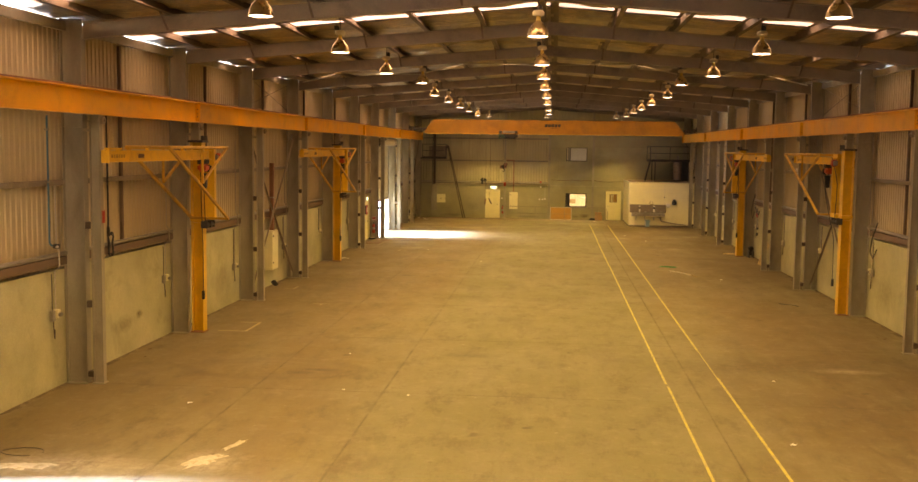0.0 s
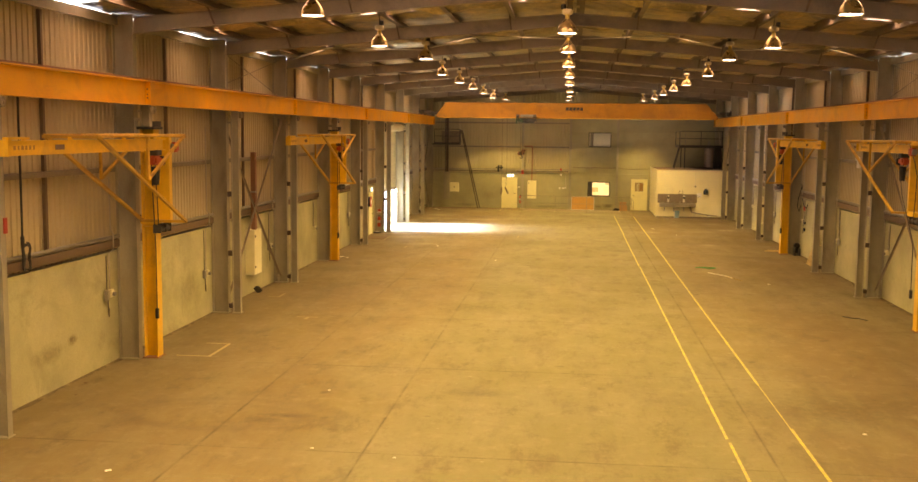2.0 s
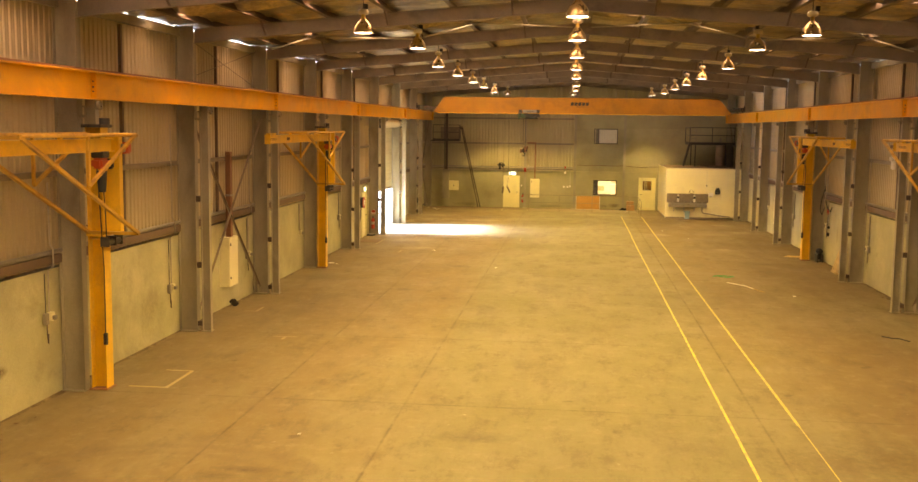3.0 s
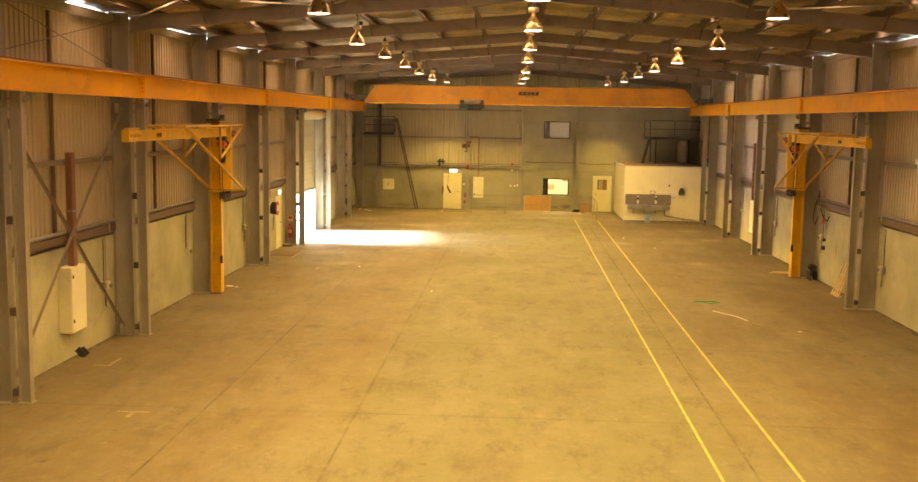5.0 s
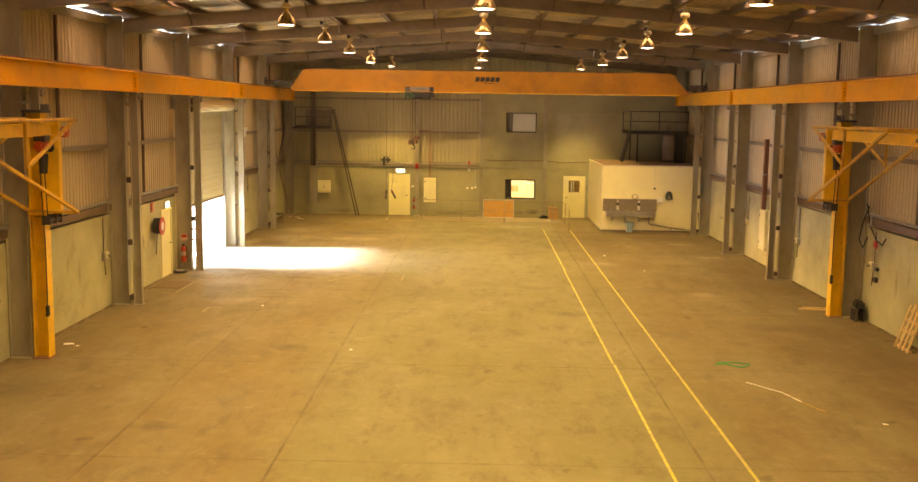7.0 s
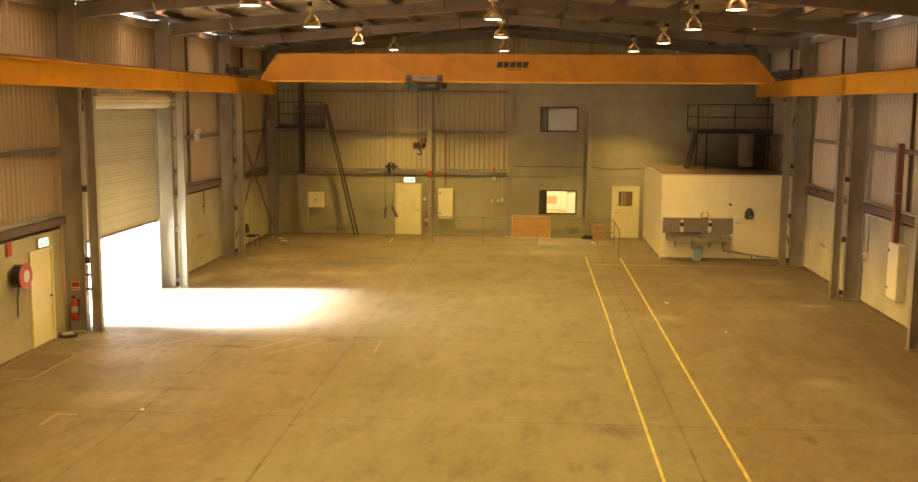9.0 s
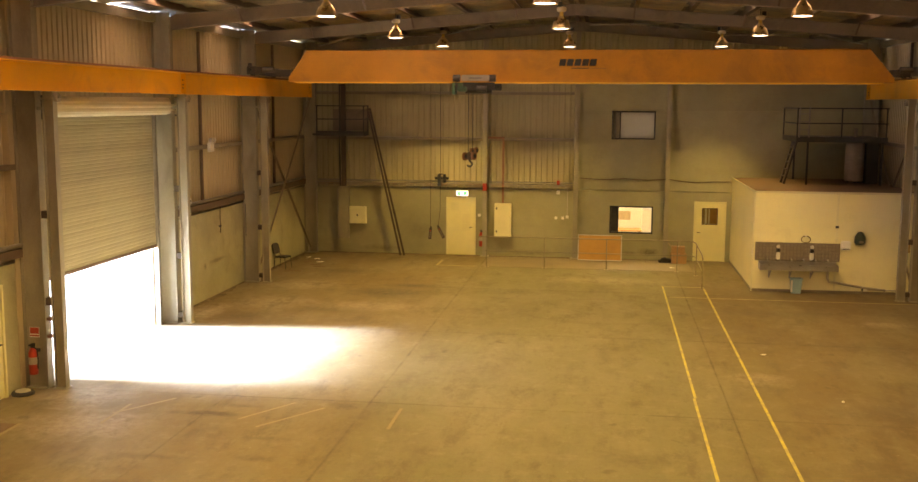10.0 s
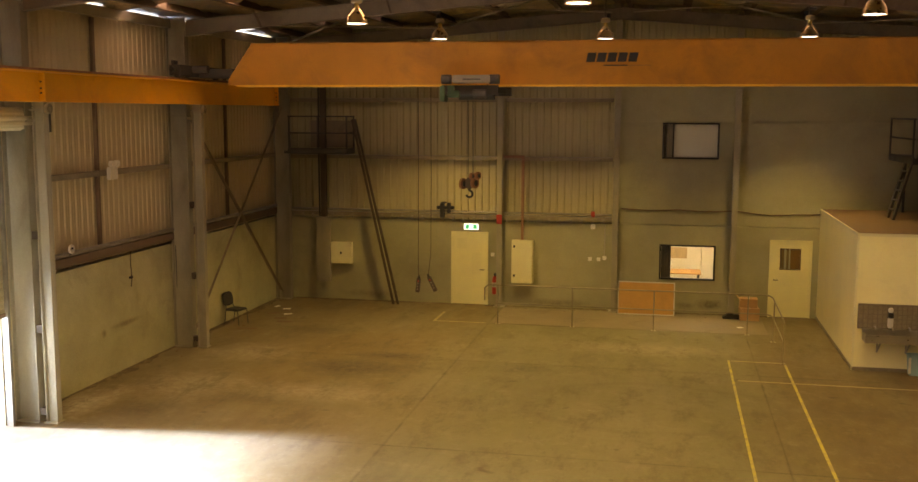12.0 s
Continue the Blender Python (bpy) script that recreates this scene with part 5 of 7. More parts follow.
for x, ys in LAMP_ROWS.items():
    for y in ys:
        m = pose(x, y, 7.3 if y > 70 else 7.2, 0, 0, (made * 77) % 360) @ Matrix.Diagonal((0.94, 0.94, 0.94, 1))
        if made == 0:
            first.matrix_world = m
        else:
            copy_thing(first, m)
        made += 1
        hang = thing("lamp_hanger", "thin steel rod and arm that hold a lamp", "hanger", (x, y, 7.9), "lamp hangers")
        px = min((XC + s * d for s in (-1, 1) for d in (0.15, 1.65, 3.15, 4.65, 6.15)), key=lambda v: abs(v - x)) - x
        zt = roof_z(x + px) - 0.16 - 7.9
        part("rod", tube(bmesh.new(), (0, 0, -0.06), (0, 0, zt), 0.008, 6), M_DARKST, hang)
        part("arm", boxes((min(px, 0.0) - 0.03, max(px, 0.0) + 0.03, -0.02, 0.02, zt - 0.01, zt + 0.03)), M_DARKST, hang)


# ---- gable wall: doors, windows, office behind ----
def leaf_door(name, x0, x1, label, handle_right, pane=False):
    d = thing(name, label, "door", ((x0 + x1) / 2, YEND, 0), kind="structure")
    w = (x1 - x0) / 2
    part("door_frame", boxes((-w - 0.05, -w + 0.0, -0.03, 0.13, 0, 2.06), (w, w + 0.05, -0.03, 0.13, 0, 2.06), (-w - 0.05, w + 0.05, -0.03, 0.13, 2.06, 2.11), bevel=0.004), M_DOOR, d)
    holes = [(w * 0.05 - 0.28, w * 0.05 + 0.22, 1.32, 1.86)] if pane else []
    lay = lambda bm, p, q, r, s: box(bm, p, q, 0.0, 0.04, r, s)
    leaf = part("leaf", pierced(-w + 0.005, w - 0.005, 0.008, 2.055, holes, lay), M_DOOR, d)
    if pane:
        part("pane", boxes((holes[0][0], holes[0][1], 0.015, 0.021, holes[0][2], holes[0][3])), M_GLASS, leaf)
        part("glazing_bead", boxes((holes[0][0] - 0.02, holes[0][1] + 0.02, -0.006, 0.0, holes[0][2] - 0.02, holes[0][2]), (holes[0][0] - 0.02, holes[0][1] + 0.02, -0.006, 0.0, holes[0][3], holes[0][3] + 0.02),
                                   (holes[0][0] - 0.02, holes[0][0], -0.006, 0.0, holes[0][2], holes[0][3]), (holes[0][1], holes[0][1] + 0.02, -0.006, 0.0, holes[0][2], holes[0][3])), M_BROWN, leaf)
        # tan and brown sheets added in place of the lit room seen through the pane
        part("paper_backing", boxes((holes[0][0], holes[0][1], 0.03, 0.034, holes[0][2], holes[0][3])), M_TAN, leaf, "tan sheet standing in for the lit room behind the pane")
        part("paper_sheet", boxes((holes[0][0] + 0.26, holes[0][1], 0.0265, 0.0295, holes[0][2] + 0.02, holes[0][3] - 0.03)), M_CORK, leaf)
        part("wired_bars", boxes((holes[0][0] + 0.09, holes[0][0] + 0.15, 0.022, 0.026, holes[0][2], holes[0][3]), (holes[0][0] + 0.21, holes[0][0] + 0.25, 0.022, 0.026, holes[0][2], holes[0][3])), M_CREAM, leaf)
    hx = (w - 0.08) * (1 if handle_right else -1)
    b = bmesh.new()
    tube(b, (hx, 0.0, 1.02), (hx, -0.055, 1.02), 0.014, 8)
    tube(b, (hx, -0.05, 1.02), (hx - 0.11 * (1 if handle_right else -1), -0.05, 1.02), 0.011, 8)
    part("door_handle", b, M_DARKST, leaf)
    return d


d1 = leaf_door("door_1", -4.94, -3.96, "closed cream panelled personnel door under an exit sign", True)
for x in (-0.22, 0.2):
    for z, h in ((0.2, 0.55), (0.88, 0.62), (1.62, 0.3)):
        part("raised_panel", boxes((x - 0.14, x + 0.14, -0.004, 0.0, z, z + h), bevel=0.0015), M_DOOR, d1.children[1])
leaf_door("door_2", 3.85, 4.85, "closed cream office door with a small glass pane", False, True)
for z, x0, x1, y1 in ((0.0, -5.0, -3.9, 75.6),):
    bk = thing("wall_lining", "dark lining behind the door", "wall", (0, 0, 0), kind="structure")
    part("lining", boxes((x0, x1, y1 + 0.02, y1 + 0.06, 0, 2.2)), M_OFFICE, bk)


def fixed_window(name, z0, z1, label):
    w = thing(name, label, "window", (0, YEND, 0), kind="structure")
    x0, x1 = 0.88, 2.385
    t = 0.045
    part("window_frame", boxes((x0, x1, -0.02, 0.1, z0, z0 + t), (x0, x1, -0.02, 0.1, z1 - t, z1), (x0, x0 + t, -0.02, 0.1, z0 + t, z1 - t), (x1 - t, x1, -0.02, 0.1, z0 + t, z1 - t),
                               (x0 + 0.27, x0 + 0.31, 0.0, 0.08, z0 + t, z1 - t)), M_BLACK, w, "black window frame")
    for a, b in ((x0 + t, x0 + 0.27), (x0 + 0.31, x1 - t)):
        p = part("pane", boxes((a, b, 0.05, 0.056, z0 + t, z1 - t)), M_GLASS, w)
        p.visible_shadow = False
    return w


fixed_window("window_1", 0.93, 1.90, "black-framed window into a lit office")
fixed_window("window_2", 4.25, 5.23, "black-framed upper window with a grey blind drawn")

off = thing("office_shell", "cream painted small office behind the window", "room", kind="structure")
part("office_wall", boxes((-0.6, 5.1, 79.4, 79.5, 0, 2.75), (-0.7, -0.6, 75.62, 79.5, 0, 2.75), (5.0, 5.1, 75.7, 79.4, 0, 2.75)), M_OFFICE, off)
part("office_ceiling", boxes((-0.7, 5.1, 75.62, 79.5, 2.75, 2.85)), M_WHITE, off)
part("office_floor", boxes((-0.6, 5.0, 75.62, 79.4, 0.0, 0.01)), M_BROWN, off)
lp = thing("office_light", "flat lit panel on the office ceiling", "ceiling light", (1.6, 77.4, 2.70))
part("diffuser", boxes((-0.6, 0.6, -0.6, 0.6, 0.0, 0.03)), M_TUBE, lp)
part("trim", boxes((-0.64, 0.64, -0.64, -0.6, -0.01, 0.05), (-0.64, 0.64, 0.6, 0.64, -0.01, 0.05), (-0.64, -0.6, -0.6, 0.6, -0.01, 0.05), (0.6, 0.64, -0.6, 0.6, -0.01, 0.05)), M_WHITE, lp)
ol = bpy.data.lights.new("office_panel", "AREA")
ol.shape, ol.size, ol.size_y, ol.energy, ol.color = "RECTANGLE", 1.2, 1.2, 4.2, (1.0, 0.82, 0.52)
new("office_panel", ol).matrix_world = pose(1.6, 77.4, 2.68)
tb = thing("office_table", "pale wooden office table", "table", (1.35, 78.3, 0))
part("tabletop", boxes((-0.75, 0.75, -0.45, 0.45, 0.71, 0.745), bevel=0.008), M_CORK, tb)
for x, y in ((-0.68, -0.38), (0.68, -0.38), (-0.68, 0.38), (0.68, 0.38)):
    part("leg", boxes((x - 0.025, x + 0.025, y - 0.025, y + 0.025, 0.01, 0.71)), M_DARKST, tb)
nb = thing("notice_board", "brown cork notice board on the office wall", "notice board", (1.42, 79.37, 0.98))
part("cork", boxes((-0.28, 0.28, 0.0, 0.02, 0, 0.34)), M_WOOD, nb)
wb = thing("office_shelf", "pale office cupboard with an open white top shelf", "cupboard", (2.75, 79.1, 0.01))
part("case", boxes((-0.62, 0.62, -0.2, 0.28, 0, 1.42), bevel=0.006), M_OFFICE, wb)
part("top_shelf", boxes((-0.64, 0.64, -0.24, 0.28, 1.425, 1.455)), M_WHITE, wb)
part("top_shelf", boxes((-0.64, 0.64, -0.2, 0.28, 1.78, 1.81)), M_WHITE, wb)
for x in (-0.62, 0.6):
    part("upright", boxes((x, x + 0.02, -0.2, 0.28, 1.456, 1.779)), M_WHITE, wb)
cu = thing("dark_curtain", "dark curtain beside the office window pane", "curtain", (0, YEND + 0.07, 0))
part("cloth", ribbed("x", 0.93, 1.18, 0.98, 0.0, -0.015, 0.06, lambda x: 1.85), M_DARKST, cu)
cu = thing("side_curtain", "dull grey curtain edge beside the upper blind", "curtain", (0, YEND + 0.07, 0))
part("cloth", ribbed("x", 0.99, 1.17, 4.30, 0.0, -0.015, 0.06, lambda x: 5.18), M_DUSTGREY, cu)
pr = thing("printer", "small white printer on the office table", "printer", (1.0, 78.35, 0.745))
part("casing", boxes((-0.22, 0.22, -0.18, 0.18, 0, 0.22), bevel=0.02), M_WHITE, pr)
part("paper_tray", boxes((-0.17, 0.17, -0.3, -0.18, 0.05, 0.07)), M_BLACK, pr)
bl = thing("roller_blind", "grey roller blind drawn behind the upper window", "blind", (0, YEND + 0.075, 0))
part("fabric", boxes((1.18, 2.34, 0, 0.006, 4.30, 5.18)), M_BLIND, bl)
part("tube", tube(bmesh.new(), (1.15, 0.02, 5.165), (2.34, 0.02, 5.165), 0.015, 10), M_BLIND, bl)
up = thing("upper_room", "dark closed room behind the upper window", "room", kind="structure")
part("room_back", boxes((0.5, 2.8, 77.0, 77.05, 3.9, 5.6), (0.5, 0.55, 75.62, 77.0, 3.9, 5.6), (2.75, 2.8, 75.62, 77.0, 3.9, 5.6), (0.5, 2.8, 75.62, 77.05, 5.6, 5.65), (0.5, 2.8, 75.62, 77.05, 3.85, 3.9)), M_OFFICE, up)


# ---- gable wall: fittings ----
def cabinet(name, label, place, w, h, d, axis, sgn, mat=M_WHITE, knobs=2, cat="electrical cabinet"):
    """A wall cabinet: axis 'y' faces along -y, axis 'x' faces sgn along x. place: middle of its lower back edge."""
    turn = 0 if axis == "y" else (90 if sgn > 0 else -90)
    c = thing(name, label, cat, place, turn=turn)
    part("body", boxes((-w / 2, w / 2, -d, 0, 0, h), bevel=0.008), mat, c)
    dr = part("door", boxes((-w / 2 + 0.02, w / 2 - 0.02, -d - 0.014, -d, 0.02, h - 0.02), bevel=0.004), mat, c)
    for i in range(knobs):
        z = h * (0.18 if i else 0.86) if knobs > 1 else h * 0.5
        x = -w / 2 + 0.08 if knobs > 1 else 0
        part("latch", boxes((x - 0.025, x + 0.025, -d - 0.03, -d - 0.014, z - 0.035, z + 0.035), bevel=0.004), M_BLACK, dr)
    return c


cabinet("wall_box", "cream steel wall box with a black knob", (-8.25, YEND, 1.09), 0.62, 0.62, 0.18, "y", -1, M_CREAM, 1, "wall box")
cabinet("electrical_cabinet", "tall cream electrical cabinet on the gable wall", (-2.91, YEND, 0.70), 0.60, 1.22, 0.22, "y", -1, M_CREAM)
pd = thing("cable_duct", "reddish cable duct dropping to the cabinet", "duct", (-2.92, YEND - 0.08, 0))
part("drop", boxes((-0.035, 0.035, -0.09, 0.0, 1.93, 4.30)), M_REDOX, pd)
part("elbow", boxes((-0.55, -0.045, -0.09, 0.0, 4.22, 4.30)), M_REDOX, pd)


def exit_sign(place, turn, label):
    e = thing("exit_sign", label, "exit sign", place, "exit signs", turn=turn)
    part("casing", boxes((-0.22, 0.22, -0.05, 0.0, 0, 0.19), bevel=0.006), M_WHITE, e)
    part("face", boxes((-0.2, 0.2, -0.056, -0.051, 0.015, 0.175)), M_EXIT, e)
    part("green_field", boxes((-0.17, -0.06, -0.060, -0.057, 0.03, 0.16)), M_EXITG, e)
    part("green_field", boxes((0.05, 0.17, -0.060, -0.057, 0.03, 0.16)), M_EXITG, e)


exit_sign((-4.4, YEND, 2.16), 0, "lit green and white exit sign over the door")
exit_sign((-10.2, 55.6, 2.16), 90, "lit green and white exit sign over the side door")

# vertical duct in the corner
vd = thing("riser_duct", "dull grey steel riser duct on the gable wall", "duct", (-8.77, YEND - 0.14, 0))
part("wide_case", boxes((-0.21, 0.21, -0.12, 0.02, 0.55, 2.46), bevel=0.006), M_STEEL, vd)
part("narrow_riser", boxes((-0.06, 0.1, -0.1, 0.02, 2.46, 6.2)), M_UMBER, vd)
part("side_pipe", tubes([(-0.11, -0.05, 2.46), (-0.12, -0.05, 4.0), (-0.11, -0.05, 6.2)], 0.025, 8), M_DARKST, vd)


def access_platform(place, w, d, ladder):
    """A steel crane-access platform with rails; place: outer front corner on its deck, w to the wall side (sign), d back."""
    p = thing("access_platform", "dark steel crane access platform with handrails", "platform", place, "access platforms")
    a, b = sorted((0.0, w))
    part("deck", boxes((a, b, 0, d, -0.06, 0.0)), M_DARKST, p)
    part("deck_edge", boxes((a, b, -0.02, 0.0, -0.14, 0.03), (-0.02, 0.0, 0, d, -0.14, 0.03) if w > 0 else (0.0, 0.02, 0, d, -0.14, 0.03)), M_DARKST, p)
    for z in (0.45, 0.92):
        part("rail", boxes((a, b, -0.02, 0.02, z - 0.02, z + 0.02)), M_DARKST, p)
        part("side_rail", boxes((-0.02, 0.02, 0, d, z - 0.02, z + 0.02)), M_DARKST, p)
    n = 3
    for i in range(n):
        x = w * i / (n - 1) * 0.98
        part("stanchion", boxes((x - 0.02, x + 0.02, -0.021, 0.021, 0, 0.94)), M_DARKST, p)
    part("stanchion", boxes((-0.021, 0.021, d - 0.05, d - 0.01, 0, 0.94)), M_DARKST, p)
    return p


pl = access_platform((-7.86, 74.7, 4.44), -1.75, 0.7, True)
for y in (0.1, 0.62):
    part("bearer", boxes((-1.9, -0.05, y - 0.03, y + 0.03, -0.14, -0.061)), M_DARKST, pl)
part("mesh_panel", boxes((-1.3, -0.03, 0.66, 0.69, 0.03, 0.8)), M_RAFTER, pl)
ld = thing("raking_strut", "pair of steep dark steel struts up to the platform", "strut", (0, 0, 0))
for foot, head in ((-6.59, -7.78), (-6.45, -7.70)):
    part("stringer", barbm((foot, 74.98, 0.0), (head, 74.98, 5.28), 0.065, 0.05, (0, 1, 0)), M_UMBER, ld)
pr2 = access_platform((6.66, 72.6, 4.45), 2.74, 2.6, False)
for x, y in ((0.35, 0.05), (0.35, 2.4), (2.6, 0.05)):
    part("leg", boxes((x - 0.03, x + 0.03, y - 0.03, y + 0.03, -1.48, -0.06)), M_DARKST, pr2)
part("stair_stringer", barbm((0.05, 0.3, -0.1), (-0.3, 0.3, -1.48), 0.06, 0.16, (0, 1, 0)), M_DARKST, pr2)
part("stair_stringer", barbm((0.05, 0.9, -0.1), (-0.3, 0.9, -1.48), 0.06, 0.16, (0, 1, 0)), M_DARKST, pr2)
for i in range(1, 6):
    f = i / 6
    part("tread", boxes((-0.3 + 0.35 * f - 0.07, -0.3 + 0.35 * f + 0.05, 0.33, 0.87, -1.48 + 1.38 * f - 0.01, -1.48 + 1.38 * f + 0.01)), M_DARKST, pr2)
for z in (0.25, 0.5, 0.75):
    part("gate_bar", boxes((0.03, 0.36, -0.022, 0.022, z - 0.012, z + 0.012)), M_GALV, pr2, "worn galvanised gate bars")
for x in (0.06, 0.36):
    part("gate_post", boxes((x - 0.018, x + 0.018, -0.023, 0.023, 0.0, 0.98)), M_GALV, pr2)
dc = thing("switch_cubicle", "tall dark steel cubicle on the room roof", "cubicle", (9.15, 73.6, 2.97))
part("case", boxes((-0.18, 0.18, -0.3, 0.3, 0, 1.38), bevel=0.01), M_DARKST, dc)
part("door", boxes((-0.16, 0.16, -0.315, -0.3, 0.05, 1.33)), M_DARKST, dc)
tk = thing("water_heater", "grey steel storage cylinder on the room roof", "tank", (8.64, 73.5, 2.99))
part("vessel", lathe([(0.001, 0.06), (0.27, 0.06), (0.29, 0.1), (0.29, 1.22), (0.25, 1.29), (0.001, 1.32)], 26), M_TANK, tk, smooth=True)
part("flue", tube(bmesh.new(), (0, 0, 1.3), (0, 0, 1.75), 0.06, 12), M_GALV, tk)
for a in (0.5, 2.6, 4.7):
    part("foot", boxes((0.2 * math.cos(a) - 0.03, 0.2 * math.cos(a) + 0.03, 0.2 * math.sin(a) - 0.03, 0.2 * math.sin(a) + 0.03, 0, 0.07)), M_DARKST, tk)

# crane power cable hung along the concrete, pipes and small boxes
cb = thing("slack_cable", "dark cable slung along the gable wall", "cable", (0, YEND - 0.02, 0))
pts = []
for i in range(41):
    x = -0.2 + i * 0.14
    z = 2.87 - 0.035 * abs(math.sin((x + 0.2) / 1.55 * math.pi)) - (0.07 * math.sin(max(0.0, x - 2.9) / 2.4 * math.pi) if x > 2.9 else 0)
    pts.append((x, 0, z))
part("cable", tubes(pts, 0.016, 6), M_BROWN, cb)
hs = thing("valve_cluster", "dark valve cluster on the gable girt", "valve", (-5.18, YEND - 0.16, 2.62))
part("body", boxes((-0.2, 0.3, -0.05, 0.05, 0.13, 0.22), (-0.1, 0.02, -0.06, 0.06, -0.12, 0.3), (0.1, 0.2, -0.06, 0.04, 0.02, 0.32), bevel=0.012), M_BLACK, hs)
part("wheel", lathe([(0.06, 0.3), (0.09, 0.31), (0.09, 0.33), (0.06, 0.34), (0.06, 0.3)], 14), M_DARKST, hs)


def switch_box(place, size, mat, axis, sgn, label, cat="switch box"):
    turn = 0 if axis == "y" else (90 if sgn > 0 else -90)
    s = thing("switch_box", label, cat, place, turn=turn)
    w, d, h = size
    b = part("box", boxes((-w / 2, w / 2, -d, 0, 0, h), bevel=min(w, d, h) * 0.12), mat, s)
    part("cover", boxes((-w * 0.38, w * 0.38, -d - 0.008, -d, h * 0.12, h * 0.88), bevel=0.003), mat, b)
    return s


for x, z in ((-3.78, 1.42), (-0.62, 1.42), (-0.78, 1.38), (-1.02, 1.38)):
    switch_box((x, YEND, z), (0.1, 0.05, 0.1), M_WHITE, "y", -1, "small white wall switch on the gable wall")
switch_box((-0.95, YEND - 0.1, 2.62), (0.1, 0.1, 0.16), M_RED, "y", -1, "red alarm beacon on the gable girt", "beacon")
switch_box((-0.95, YEND, 2.28), (0.12, 0.12, 0.14), M_WHITE, "y", -1, "small white camera on the gable wall", "camera housing")
switch_box((-3.56, YEND - 0.255, 2.38), (0.16, 0.02, 0.26), M_RED, "y", -1, "red warning plate on the upright", "sign")
cp = thing("conduit", "grey conduit dropping to a switch", "conduit", (0, YEND - 0.02, 0))
part("pipe", tubes([(-0.62, 0, 1.5), (-0.62, 0, 2.4)], 0.014, 6), M_PVC, cp)

# leaning pin board, cartons and cable heap by the gable
pb = thing("pin_board", "framed brown cork board leaning on the wall", "notice board", (0.56, 74.95, 0.0))
lean = radians(-8)
def leaned(bm):
    bmesh.ops.rotate(bm, verts=bm.verts, cent=(0, 0, 0), matrix=Matrix.Rotation(lean, 3, "X"))
    return bm
part("cork", leaned(boxes((-0.74, 0.74, 0.0, 0.015, 0.03, 0.88))), M_CORK, pb)
part("edging", leaned(boxes((-0.77, 0.77, -0.008, 0.02, 0, 0.03), (-0.77, 0.77, -0.008, 0.02, 0.88, 0.91), (-0.77, -0.74, -0.008, 0.02, 0.03, 0.88), (0.74, 0.77, -0.008, 0.02, 0.03, 0.88))), M_ALU, pb, "pale aluminium edging")


def carton(place, w, d, h, turn):
    c = thing("carton", "brown cardboard carton on the floor by the wall", "box", place, "cartons", turn=turn)
    b = part("body", boxes((-w / 2, w / 2, -d / 2, d / 2, 0, h), bevel=0.006), M_CARD, c)
    part("flap", barbm((-w / 2, -d / 2, h), (-w / 2 - 0.05, -d / 2 - 0.06, h + 0.05), 0.004, d * 0.9, (0, 1, 0)), M_CARD, b)
    part("tape", boxes((-0.03, 0.03, -d / 2 - 0.002, d / 2 + 0.002, h - 0.0, h + 0.002)), M_PVC, b)


carton((3.28, 74.9, 0), 0.5, 0.4, 0.34, 4)
carton((3.26, 74.92, 0.345), 0.46, 0.36, 0.24, -3)
hp = thing("rubber_mat_heap", "heap of dark rubber and cable on the floor", "heap", (2.78, 74.95, 0))
bm = bmesh.new()
for i in range(7):
    box(bm, -0.18 + 0.045 * i, -0.05 + 0.05 * i, -0.12 + 0.02 * (i % 3), 0.12, 0.0, 0.07 + 0.03 * ((i * 5) % 4), bevel=0.012)
part("heap", bm, M_RUBBER, hp)


# ---- walkway with handrail ----
ww = thing("walkway", "darker trodden walkway strip along the gable wall", "walkway", kind="structure")
part("strip", boxes((-3.4, 3.62, 72.95, 75.2, 0.0, 0.004)), make_mat("walkway_concrete", (0.22, 0.18, 0.12), 0.85, 0, 0.2, 0.6, 30, 0.08, 0.06, (0.12, 0.09, 0.055), 0.6, 0.9), ww)
hr = thing("handrail", "galvanised tube handrail round the walkway", "handrail", (0, 0, 0))
top = [(-3.55, 72.9, 0.62), (-3.55, 72.9, 0.95), (-3.45, 72.9, 1.03), (-1.0, 72.9, 1.03), (1.5, 72.9, 1.03), (3.45, 72.9, 1.03), (3.6, 72.85, 1.02), (3.66, 72.6, 1.01), (3.66, 71.4, 0.98), (3.66, 70.2, 0.95), (3.66, 70.06, 0.88), (3.66, 70.0, 0.76)]
part("top_rail", tubes(top, 0.018, 10), M_RAIL, hr)
part("mid_rail", tubes([(-3.25, 72.9, 0.55), (3.5, 72.9, 0.55), (3.64, 72.75, 0.55), (3.66, 72.5, 0.55), (3.66, 70.05, 0.50)], 0.015, 8), M_RAIL, hr)
for x, y in ((-3.2, 72.9), (-1.26, 72.9), (0.8, 72.9), (3.1, 72.9), (3.66, 72.2), (3.66, 70.0)):
    q = part("stanchion", tube(bmesh.new(), (x, y, 0), (x, y, 1.02 if y > 70.5 else 0.92), 0.018, 10), M_RAIL, hr)
    part("foot_plate", boxes((x - 0.06, x + 0.06, y - 0.06, y + 0.06, 0.0, 0.012)), M_RAIL, q)


